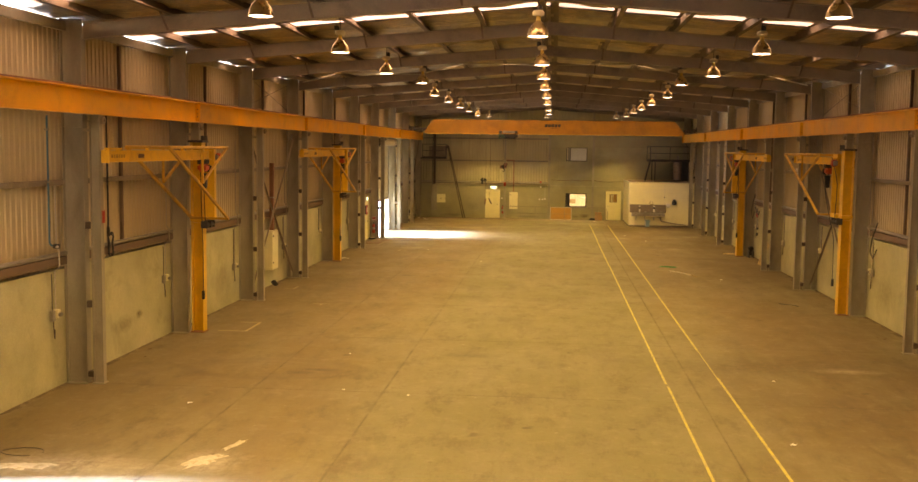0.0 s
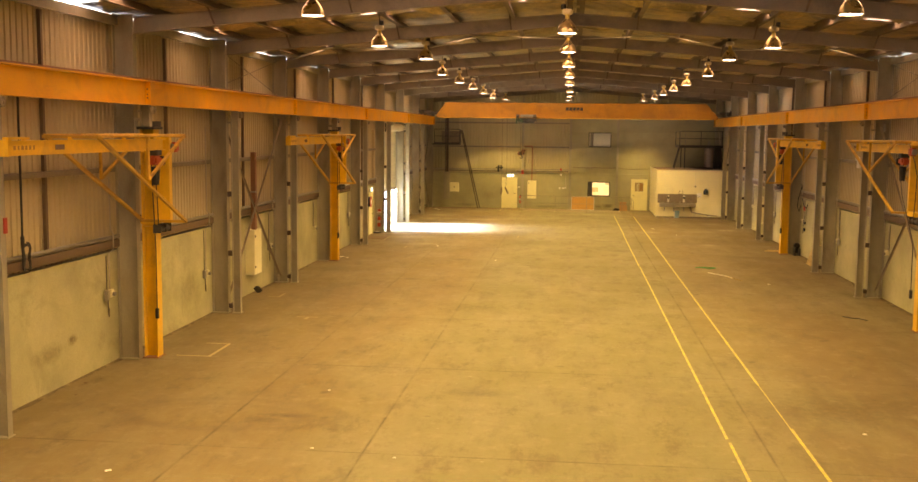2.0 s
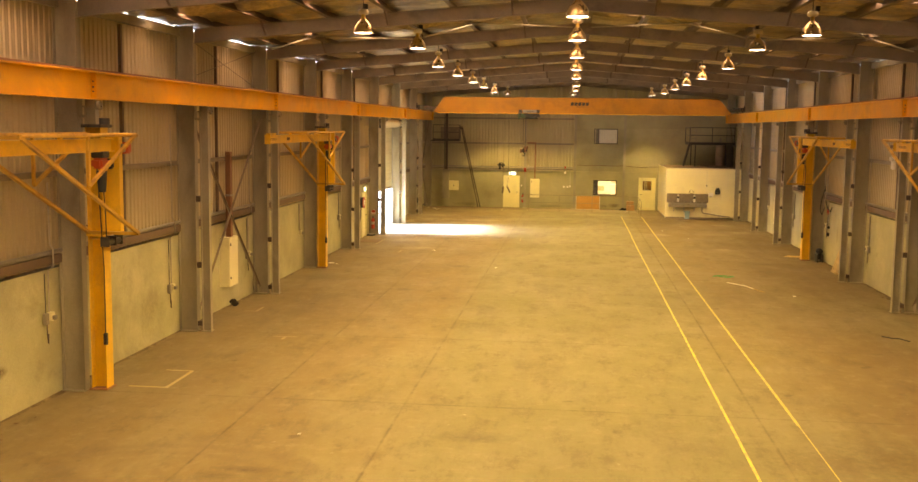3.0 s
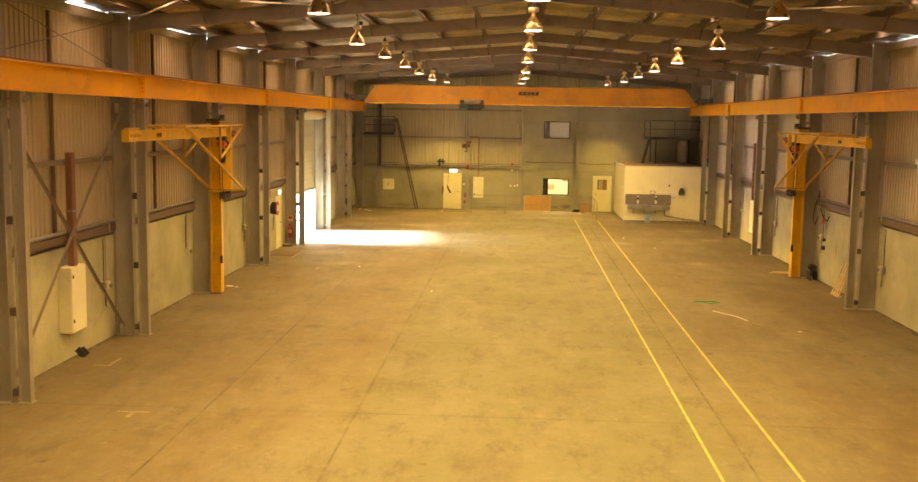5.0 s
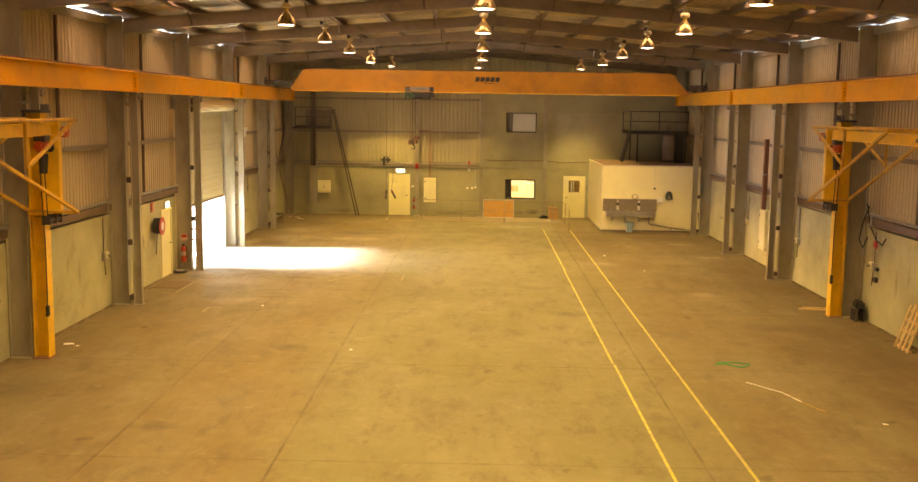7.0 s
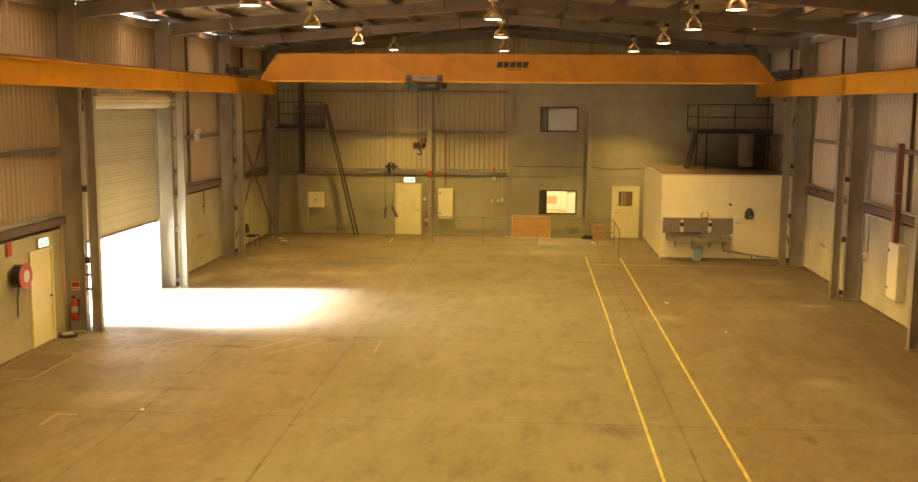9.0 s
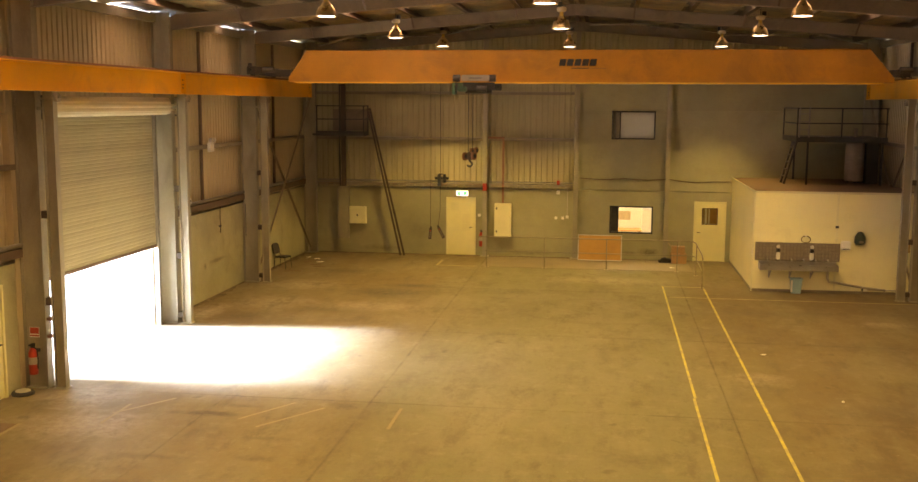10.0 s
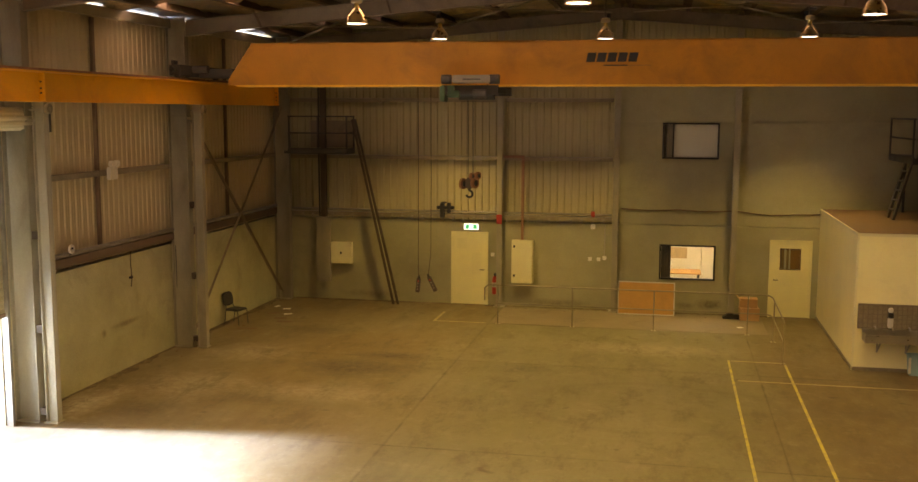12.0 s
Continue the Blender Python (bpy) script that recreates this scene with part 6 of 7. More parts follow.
# ---- amenity room with wash trough ----
def amenity_room():
    r = thing("amenity_room", "low cream-panelled room built inside the hall", "room", (0, 0, 0))
    x0, x1, y0, y1, h = 5.06, 9.66, 69.78, 75.4, 2.92
    part("front_wall", boxes((x0, 7.40, y0, y0 + 0.08, 0, h)), M_BOXWALL, r)
    part("front_wall", boxes((7.42, x1, y0, y0 + 0.08, 0, h)), M_BOXWALL, r)
    ys = (y0 + 0.083, 71.6, 73.5, y1)
    for a, b in zip(ys, ys[1:]):
        part("side_wall", boxes((x0, x0 + 0.08, a, b - 0.006, 0, h)), M_BOXWALL, r)
    part("corner_trim", boxes((x0 - 0.012, x0 + 0.03, y0 - 0.012, y0 + 0.03, 0, h)), M_CREAM, r)
    part("roof_deck", boxes((x0 + 0.02, x1, y0 + 0.02, y1, h, h + 0.05)), M_BROWN, r, "dusty brown flat roof")
    part("roof_edge", boxes((x0 - 0.012, x1, y0 - 0.015, y0 + 0.019, h - 0.005, h + 0.055), (x0 - 0.015, x0 + 0.019, y0 + 0.02, y1, h - 0.005, h + 0.055)), M_CREAM, r)
    part("skirting", boxes((x0, x1, y0 - 0.012, y0, 0, 0.08), (x0 - 0.012, x0, y0, y1, 0, 0.08)), M_GIRT, r)
    part("joint_cover", boxes((7.385, 7.445, y0 - 0.014, y0, 0.08, h - 0.05)), M_CREAM, r)
    part("joint_clip", boxes((7.37, 7.46, y0 - 0.03, y0 - 0.014, 1.92, 1.99)), M_BLACK, r)


amenity_room()
ws = thing("wash_trough", "stainless wall-hung wash trough with dull splashback", "sink", (6.33, 69.78, 0))
part("splashback", boxes((-1.2, 1.2, -0.025, 0.0, 0.93, 1.47), bevel=0.004), M_SPLASH, ws)
tiles = bmesh.new()
for a in range(24):
    for b in range(5):
        box(tiles, -1.18 + 0.0985 * a, -1.105 + 0.0985 * a, -0.031, -0.0255, 0.955 + 0.1 * b, 1.035 + 0.1 * b)
part("tile_relief", tiles, make_mat("dull_mosaic", (0.255, 0.215, 0.17), 0.45, 0.2, 0.2, 8.0), ws, "grid of small dull tiles")
bm = bmesh.new()
box(bm, -1.08, 1.08, -0.42, -0.03, 0.70, 0.715)
box(bm, -1.08, 1.08, -0.44, -0.42, 0.70, 0.86)
box(bm, -1.1, -1.08, -0.44, -0.03, 0.70, 0.88)
box(bm, 1.08, 1.1, -0.44, -0.03, 0.70, 0.88)
box(bm, -1.1, 1.1, -0.03, -0.026, 0.70, 0.93)
part("basin", bm, M_STAINLESS, ws)
part("basin_lip", boxes((-1.1, 1.1, -0.47, -0.44, 0.84, 0.875), bevel=0.006), M_STAINLESS, ws)
for x in (-0.78, -0.2, 0.4):
    b = bmesh.new()
    bar(b, (x, -0.02, 0.45), (x, -0.36, 0.70), 0.03, 0.03, (1, 0, 0))
    bar(b, (x, -0.02, 0.42), (x, -0.02, 0.70), 0.03, 0.03, (1, 0, 0))
    part("bracket", b, M_STAINLESS, ws)
for i in range(6):
    x = -0.85 + 0.34 * i
    part("tap", tubes([(x, -0.03, 0.98), (x, -0.12, 1.0), (x, -0.17, 0.98), (x, -0.19, 0.93)], 0.014, 8), M_STAINLESS, ws)
part("waste_pipe", tubes([(0.85, -0.2, 0.70), (0.85, -0.2, 0.45), (0.9, -0.16, 0.36), (1.1, -0.1, 0.33), (1.9, -0.08, 0.2), (2.5, -0.08, 0.14)], 0.035, 10), M_STEEL, ws)
for x in (-0.55, 0.4):
    d = thing("soap_dispenser", "white soap dispenser over the wash trough", "dispenser", (6.33 + x, 69.755, 0.97), "soap dispensers")
    part("bottle", boxes((-0.055, 0.055, -0.1, 0, 0.0, 0.22), bevel=0.02), M_WHITE, d)
    part("pump", boxes((-0.05, 0.05, -0.12, 0, 0.22, 0.34), bevel=0.015), M_BLACK, d)
    part("cap", boxes((-0.045, 0.045, -0.1, 0, 0.34, 0.43), bevel=0.015), M_WHITE, d)
bk = thing("bucket", "pale blue square plastic bin under the wash trough", "bin", (6.31, 69.62, 0))
bm = bmesh.new()
rings = [[bm.verts.new((a * sx, b * sy, z)) for a, b in ((-1, -0.8), (-0.8, -1), (0.8, -1), (1, -0.8), (1, 0.8), (0.8, 1), (-0.8, 1), (-1, 0.8))] for sx, sy, z in ((0.13, 0.10, 0.0), (0.165, 0.13, 0.42), (0.18, 0.145, 0.425), (0.18, 0.145, 0.445), (0.155, 0.12, 0.445), (0.12, 0.09, 0.02))]
for lo, hi in zip(rings, rings[1:]):
    for n in range(8):
        bm.faces.new((lo[n], lo[(n + 1) % 8], hi[(n + 1) % 8], hi[n]))
bm.faces.new(rings[0])
bm.faces.new(rings[-1])
part("pail", bm, M_BLUE, bk)
part("liner", boxes((-0.17, -0.12, -0.152, -0.146, 0.06, 0.40)), M_PAPER, bk, "pale plastic liner hanging over the rim")
td = thing("towel_dispenser", "white paper towel dispenser on the cream wall", "dispenser", (7.67, 69.78, 1.29))
part("case", boxes((-0.14, 0.14, -0.12, 0, 0, 0.27), bevel=0.03), M_WHITE, td)
part("slot", boxes((-0.1, 0.1, -0.125, -0.12, 0.03, 0.05)), M_BLACK, td)
dh = thing("towel_holder", "round dark green towel holder on the cream wall", "dispenser", (8.05, 69.78, 1.47))
part("shell", lathe([(0.001, 0.0), (0.12, 0.0), (0.16, 0.06), (0.15, 0.22), (0.08, 0.36), (0.001, 0.38)], 20, (0, -0.1, 0)), make_mat("dark_green_plastic", (0.02, 0.035, 0.025), 0.3), dh, smooth=True)
part("label_plate", boxes((-0.06, 0.06, -0.275, -0.262, 0.06, 0.12)), M_SPLASH, dh)
hl = thing("hose_loop", "coiled hose on a wall hook over the trough", "hose", (6.55, 69.74, 1.58))
part("coil", tubes([(0.13 * math.cos(a), -0.015, 0.1 * math.sin(a)) for a in [radians(v) for v in range(0, 361, 24)]], 0.014, 6), M_BROWN, hl)
part("hook", boxes((-0.02, 0.02, -0.03, 0.04, 0.07, 0.11)), M_WHITE, hl)
tp = thing("wall_tap", "small tap and pipe low on the cream wall", "tap", (8.28, 69.76, 0.1))
part("block", boxes((-0.06, 0.06, -0.08, 0.0, 0.0, 0.08), bevel=0.01), M_WHITE, tp)
part("knob", boxes((-0.1, -0.06, -0.08, -0.02, 0.0, 0.07), bevel=0.01), M_BLACK, tp)
part("pipe", tubes([(0.06, -0.04, 0.04), (0.5, -0.04, 0.04), (1.1, -0.04, 0.04)], 0.02, 8), M_PVC, tp)


# ---- west wall: side door and fire gear ----
sd = thing("door_3", "closed cream side door in the concrete wall", "door", (-10.2, 55.53, 0), kind="structure", turn=90)
part("door_frame", boxes((-0.53, -0.47, -0.03, 0.15, 0, 2.06), (0.47, 0.53, -0.03, 0.15, 0, 2.06), (-0.53, 0.53, -0.03, 0.15, 2.06, 2.12), bevel=0.004), M_DOOR, sd)
part("back_lining", boxes((-0.5, 0.5, 0.16, 0.18, -0.05, 2.1)), M_OFFICE, sd)
lf = part("leaf", boxes((-0.465, 0.465, 0.01, 0.05, 0.008, 2.055)), M_DOOR, sd)
b = bmesh.new()
tube(b, (0.39, 0.01, 1.02), (0.39, -0.05, 1.02), 0.014, 8)
tube(b, (0.39, -0.045, 1.02), (0.28, -0.045, 1.02), 0.011, 8)
part("door_handle", b, M_DARKST, lf)
rl = thing("fire_hose_reel", "red fire hose reel on the concrete wall", "hose reel", (-10.2, 54.33, 1.72))
back = bmesh.new()
tube(back, (0.04, 0, 0), (0.06, 0, 0), 0.24, 26)
part("back_disc", back, M_BLACK, rl)
part("disc", lathe([(0.13, 0.0), (0.27, 0.0), (0.28, 0.012), (0.27, 0.024), (0.13, 0.024), (0.13, 0.0)], 28), M_RED, rl)
rl.children[-1].matrix_basis = pose(0.245, 0, 0, 0, 90, 0)
part("hose_coil", lathe([(0.1, -0.1), (0.23, -0.1), (0.245, -0.05), (0.235, 0.0), (0.245, 0.05), (0.23, 0.09), (0.1, 0.09)], 24), M_BLACK, rl, "black rubber hose coil")
rl.children[-1].matrix_basis = pose(0.15, 0, 0, 0, 90, 0)
hb = bmesh.new()
tube(hb, (0.245, 0, 0), (0.28, 0, 0), 0.13, 20)
part("hub", hb, M_WHITE, rl)
part("bracket", boxes((-0.02, 0.04, -0.05, 0.05, -0.2, 0.1)), M_DARKST, rl)
part("hose_tail", tubes([(0.15, -0.1, -0.2), (0.12, -0.12, -0.5), (0.1, -0.1, -0.85)], 0.014, 6), M_BLACK, rl)
switch_box((-10.2, 54.18, 2.15), (0.22, 0.01, 0.3), M_RED, "x", 1, "red fire equipment sign on the concrete wall", "sign")
def extinguisher(place, label):
    ex = thing("fire_extinguisher", label, "extinguisher", place)
    part("cylinder", lathe([(0.001, 0.0), (0.075, 0.0), (0.085, 0.02), (0.085, 0.42), (0.05, 0.5), (0.03, 0.52), (0.001, 0.52)], 20), M_RED, ex, smooth=True)
    part("valve", boxes((-0.03, 0.03, -0.04, 0.04, 0.52, 0.6), (-0.02, 0.02, -0.12, 0.02, 0.57, 0.6), bevel=0.006), M_BLACK, ex)
    part("hose", tubes([(0.03, -0.03, 0.54), (0.1, -0.03, 0.5), (0.11, -0.02, 0.3), (0.1, -0.02, 0.12)], 0.012, 6), M_BLACK, ex)
    part("label_band", lathe([(0.0865, 0.2), (0.0865, 0.34)], 20), M_PVC, ex)
    part("wall_hook", boxes((-0.04, 0.04, 0.07, 0.195, 0.4, 0.46)), M_DARKST, ex)


extinguisher((-9.97, 56.60, 0.30), "red fire extinguisher hung on the column")
extinguisher((-3.68, YEND - 0.17, 0.36), "red fire extinguisher hung by the gable upright")
sg = thing("extinguisher_sign", "red and white extinguisher sign on the column", "sign", (-9.97, 56.69, 1.0))
part("plate", boxes((-0.1, 0.1, -0.004, 0.0, 0, 0.2)), M_WHITE, sg)
part("symbol", boxes((-0.09, 0.09, -0.007, -0.0042, 0.07, 0.19)), M_RED, sg)
part("text_bar", boxes((-0.09, 0.09, -0.007, -0.0042, 0.02, 0.045)), M_RED, sg)
part("fixing", boxes((-0.02, 0.02, 0.0, 0.105, 0.1, 0.16)), M_DARKST, sg)
pdn = thing("floor_puck", "black rubber door stop on the floor", "door stop", (-10.0, 56.25, 0))
part("ring", lathe([(0.001, 0.0), (0.2, 0.0), (0.21, 0.03), (0.19, 0.06), (0.001, 0.065)], 20), M_RUBBER, pdn)
part("lid", lathe([(0.001, 0.065), (0.14, 0.066), (0.13, 0.085), (0.001, 0.09)], 20), M_PVC, pdn)
dm = thing("door_mat", "brown coir mat by the side door", "mat", (-9.55, 53.95, 0))
part("mat", boxes((-0.45, 0.45, -0.6, 0.6, 0.0, 0.012), bevel=0.003), M_BROWN, dm)
fl = thing("flood_light", "white twin-head emergency light on the girt", "emergency light", (-10.17, 66.1, 4.1), turn=90)
part("body", boxes((-0.15, 0.15, -0.09, 0, 0, 0.26), bevel=0.015), M_WHITE, fl)
for x in (-0.09, 0.09):
    m = bmesh.new()
    tube(m, (x, -0.05, 0.33), (x, -0.14, 0.32), 0.06, 14, 0.07)
    part("head", m, M_WHITE, fl)
wl = thing("wall_lamp", "white twin-head emergency light on the east girt", "emergency light", (9.67, 41.8, 4.05), turn=-90)
part("body", boxes((-0.15, 0.15, -0.09, 0, 0, 0.26), bevel=0.015), M_WHITE, wl)
for x in (-0.09, 0.09):
    m = bmesh.new()
    tube(m, (x, -0.05, 0.33), (x, -0.14, 0.32), 0.06, 14, 0.07)
    part("head", m, M_WHITE, wl)

# power cabinets with red-oxide ducts above
cabinet("electrical_cabinet", "cream electrical cabinet on the west concrete wall", (-10.22, 36.1, 0.65), 0.74, 1.4, 0.28, "x", 1, M_CREAM)
cabinet("electrical_cabinet", "cream electrical cabinet on the east concrete wall", (9.72, 59.75, 0.6), 0.72, 1.38, 0.22, "x", -1, M_CREAM)
for x, y in ((-10.05, 36.1), (9.55, 59.85)):
    d = thing("cable_duct", "red-oxide steel cable duct above the cabinet", "duct", (x, y, 0))
    part("duct", boxes((-0.07, 0.07, -0.09, 0.09, 2.0, 4.45), bevel=0.006), M_REDOX, d)
    part("saddle", boxes((-0.075, 0.075, -0.12, 0.12, 3.2, 3.25)), M_GALV, d)


def riser(side, y, z0, z1):
    """A conduit that drops down the wall to an outlet box."""
    x = -10.18 if side < 0 else mx(-10.18)
    c = thing("conduit_drop", "grey conduit dropping to an outlet box on the wall", "conduit", (x, y, 0), "conduit drops")
    sx = -side
    part("pipe", tubes([(sx * 0.02, 0, z0 + 0.1), (sx * 0.02, 0, 2.4)] if z1 < 3.1 else [(sx * 0.02, 0, z0 + 0.1), (sx * 0.02, 0, 2.45), (sx * 0.13, 0, 2.52), (sx * 0.13, 0, 2.86), (sx * 0.07, 0, 2.93), (sx * 0.06, 0, z1)], 0.016, 6), M_PVC, c)
    part("outlet", boxes((*sorted((0, sx * 0.1)), -0.075, 0.075, z0 - 0.07, z0 + 0.1), bevel=0.012), M_CREAM, c)
    part("plug", boxes((*sorted((sx * 0.1, sx * 0.16)), -0.05, 0.05, z0 - 0.04, z0 + 0.04), bevel=0.01), M_DUSTGREY, c)
    part("tail", tubes([(sx * 0.03, -0.16, 2.4), (sx * 0.04, -0.17, 1.9), (sx * 0.03, -0.15, z0 + 0.1)], 0.01, 6), M_DARKST, c)
    if z1 > 3.1:
        part("isolator", boxes((*sorted((0, sx * 0.08)), -0.22, -0.11, z0 - 0.12, z0 + 0.1), bevel=0.01), M_DUSTGREY, c, "grey isolator box")
        part("hanging_lead", tubes([(sx * 0.06, -0.17, z0 - 0.1), (sx * 0.08, -0.2, z0 - 0.35), (sx * 0.06, -0.13, z0 - 0.48), (sx * 0.05, -0.1, z0 - 0.3)], 0.011, 6), M_UMBER, c)


for y, z0, z1 in ((20.2, 1.55, 4.2), (26.2, 1.55, 4.1), (32.1, 1.2, 5.2), (38.1, 1.3, 4.2), (44.0, 1.35, 3.0), (50.2, 1.4, 4.2), (68.95, 1.3, 2.6)):
    riser(-1, y, z0, z1)
bp = thing("air_pipe", "blue air pipe ending in a small tap on the wall", "pipe", (-10.1, 19.9, 0))
part("pipe", tubes([(0, 0, 5.6), (0, 0, 4.3), (0, 0, 3.06), (0.03, 0, 3.0), (0.1, 0, 2.98)], 0.02, 8), M_BLUEPIPE, bp)
part("tap", boxes((0.08, 0.2, -0.04, 0.04, 2.94, 3.03), bevel=0.012), M_BLACK, bp)
part("tap_handle", boxes((0.17, 0.21, -0.1, -0.03, 2.96, 3.0), bevel=0.006), M_WHITE, bp)
part("pipe_clip", boxes((-0.05, 0.03, -0.03, 0.03, 4.26, 4.3), (-0.05, 0.03, -0.03, 0.03, 5.3, 5.34)), M_GALV, bp)
wg = thing("wall_gauge", "round white gauge with a black face above the girt", "gauge", (-10.1, 64.45, 2.87), turn=90)
part("ring", lathe([(0.05, 0.0), (0.085, 0.0), (0.09, 0.03), (0.08, 0.045), (0.05, 0.045), (0.05, 0.0)], 22), M_WHITE, wg)
wg.children[-1].matrix_basis = pose(0, 0, 0, 90, 0, 0)
part("face", lathe([(0.001, 0.03), (0.052, 0.03), (0.052, 0.0), (0.001, 0.0)], 20), M_BLACK, wg)
wg.children[-1].matrix_basis = pose(0, 0, 0, 90, 0, 0)
part("stalk", boxes((-0.02, 0.02, 0.0, 0.06, -0.12, -0.07)), M_DARKST, wg)
wt = thing("wall_lead", "short dark lead hanging from the west girt", "cable", (-10.2, 66.78, 0))
part("lead", tubes([(0.03, 0, 2.5), (0.02, 0.01, 2.2), (0.03, 0.03, 1.95), (0.02, 0.0, 1.75)], 0.012, 6), M_UMBER, wt)
part("hook", boxes((0, 0.04, -0.05, 0.06, 1.93, 1.97)), M_RUBBER, wt)
for y, z0, z1 in ((26.2, 1.3, 4.2), (32.2, 1.45, 4.2), (38.2, 1.5, 2.9), (44.2, 1.25, 4.3), (50.0, 1.5, 4.0), (56.2, 1.35, 4.2), (62.3, 1.3, 2.7)):
    riser(1, y, z0, z1)
wc = thing("wall_lead", "black lead with red and black plugs on the east wall", "cable", (9.66, 48.9, 0))
part("lead", tubes([(0, 1.7, 3.05), (-0.06, 1.25, 2.5), (-0.1, 0.7, 2.2), (-0.08, 0.35, 2.12), (-0.06, 0.2, 2.3)], 0.018, 6), M_BLACK, wc)
part("red_plug", boxes((-0.08, 0.0, 0.75, 0.95, 1.98, 2.18), bevel=0.02), M_RED, wc)
part("black_plug", boxes((-0.08, 0.0, 0.62, 0.78, 1.42, 1.52), bevel=0.02), M_BLACK, wc)
part("black_plug", boxes((-0.08, 0.0, 0.66, 0.84, 1.12, 1.26), bevel=0.02), M_BLACK, wc)
part("drop_pipe", tubes([(-0.03, 0.72, 1.5), (-0.03, 0.72, 2.2), (-0.03, 0.74, 2.45)], 0.014, 6), M_PVC, wc)
for y in (31.6, 50.3):
    c = thing("hanging_cable", "black cable loop hung on the east wall", "cable", (9.6, y, 0))
    part("loop", tubes([(0, 0, 3.0), (-0.08, 0.2, 2.5), (-0.1, 0.3, 2.1), (-0.05, 0.15, 1.9), (0, 0, 2.2)], 0.016, 6), M_BLACK, c)
cl = thing("cable_coil", "black cable dropping to a loose coil on the west girt", "cable", (-10.06, 22.66, 2.75))
part("coil", tubes([(0.025 * math.sin(3 * a), 0.02 + (0.13 + 0.03 * math.sin(a * 0.31)) * math.sin(a), 0.02 + (0.25 + 0.03 * math.cos(a * 0.23)) * math.cos(a)) for a in [i * 0.42 for i in range(46)]], 0.014, 6), M_BLACK, cl)
part("lead", tubes([(0.0, -0.11, -0.1), (0.01, -0.14, 0.25), (0.02, -0.15, 0.8), (0.01, -0.13, 1.6), (0.0, -0.12, 2.6), (0.0, -0.11, 3.15)], 0.021, 8), M_BLACK, cl)
part("plug", tube(bmesh.new(), (0.01, -0.13, 0.22), (0.015, -0.145, 0.42), 0.035, 10), M_RUBBER, cl)
switch_box((-9.40, 20.85, 3.4), (0.1, 0.02, 0.26), M_RED, "x", 1, "small red tag on the runway post", "sign")
switch_box((-9.85, 44.86, 1.55), (0.1, 0.05, 0.12), M_LINE, "y", -1, "yellow isolator tag on the column", "tag")
for y, z in ((68.9, 4.0), (69.9, 1.25)):
    sb = switch_box((9.62 if z > 2 else 9.47, y, z), (0.2, 0.1, 0.5) if z > 2 else (0.26, 0.05, 0.34), M_REDOX if z > 2 else M_CORK, "x", -1, "red-brown control box on the east wall" if z > 2 else "tan backing plate with a white switch", "control box")
    if z < 2:
        part("switch", boxes((-0.06, 0.06, -0.1, -0.06, 0.1, 0.26), bevel=0.01), M_WHITE, sb)


# ---- loose things ----
def chair(place, turn):
    c = thing("visitor_chair", "black upholstered chair on four steel legs", "chair", place, turn=turn)
    part("seat", boxes((-0.23, 0.23, -0.22, 0.22, 0.40, 0.46), bevel=0.02), M_BLACK, c)
    bm = bmesh.new()
    rim = [(0.23 * math.copysign(abs(math.cos(a)) ** 0.6, math.cos(a)), 0.19 + 0.2 * math.copysign(abs(math.sin(a)) ** 0.6, math.sin(a))) for a in [math.pi * n / 10 for n in range(20)]]
    rings = [[bm.verts.new((u * s, y, 0.19 + (v - 0.19) * s)) for u, v in rim] for s, y in ((0.9, -0.03), (1.0, -0.01), (1.0, 0.02), (0.92, 0.035))]
    for lo, hi in zip(rings, rings[1:]):
        for n in range(20):
            bm.faces.new((lo[n], lo[(n + 1) % 20], hi[(n + 1) % 20], hi[n]))
    bm.faces.new(rings[0])
    bm.faces.new(rings[-1])
    bmesh.ops.rotate(bm, verts=bm.verts, cent=(0, 0, 0), matrix=Matrix.Rotation(radians(-12), 3, "X"))
    bmesh.ops.translate(bm, verts=bm.verts, vec=(0, 0.25, 0.53))
    part("backrest", bm, M_RUBBER, c)
    for x in (-0.22, 0.22):
        for y, b in ((-0.2, -0.24), (0.2, 0.26)):
            part("leg", tube(bmesh.new(), (x, y, 0.44), (x, b, 0.0), 0.012, 8), M_DARKST, c)
        part("back_post", tube(bmesh.new(), (x * 0.8, 0.2, 0.44), (x * 0.8, 0.28, 0.62), 0.012, 8), M_DARKST, c)
    return c


chair((-9.86, 71.45, 0), 78).scale = (0.9, 0.9, 0.9)


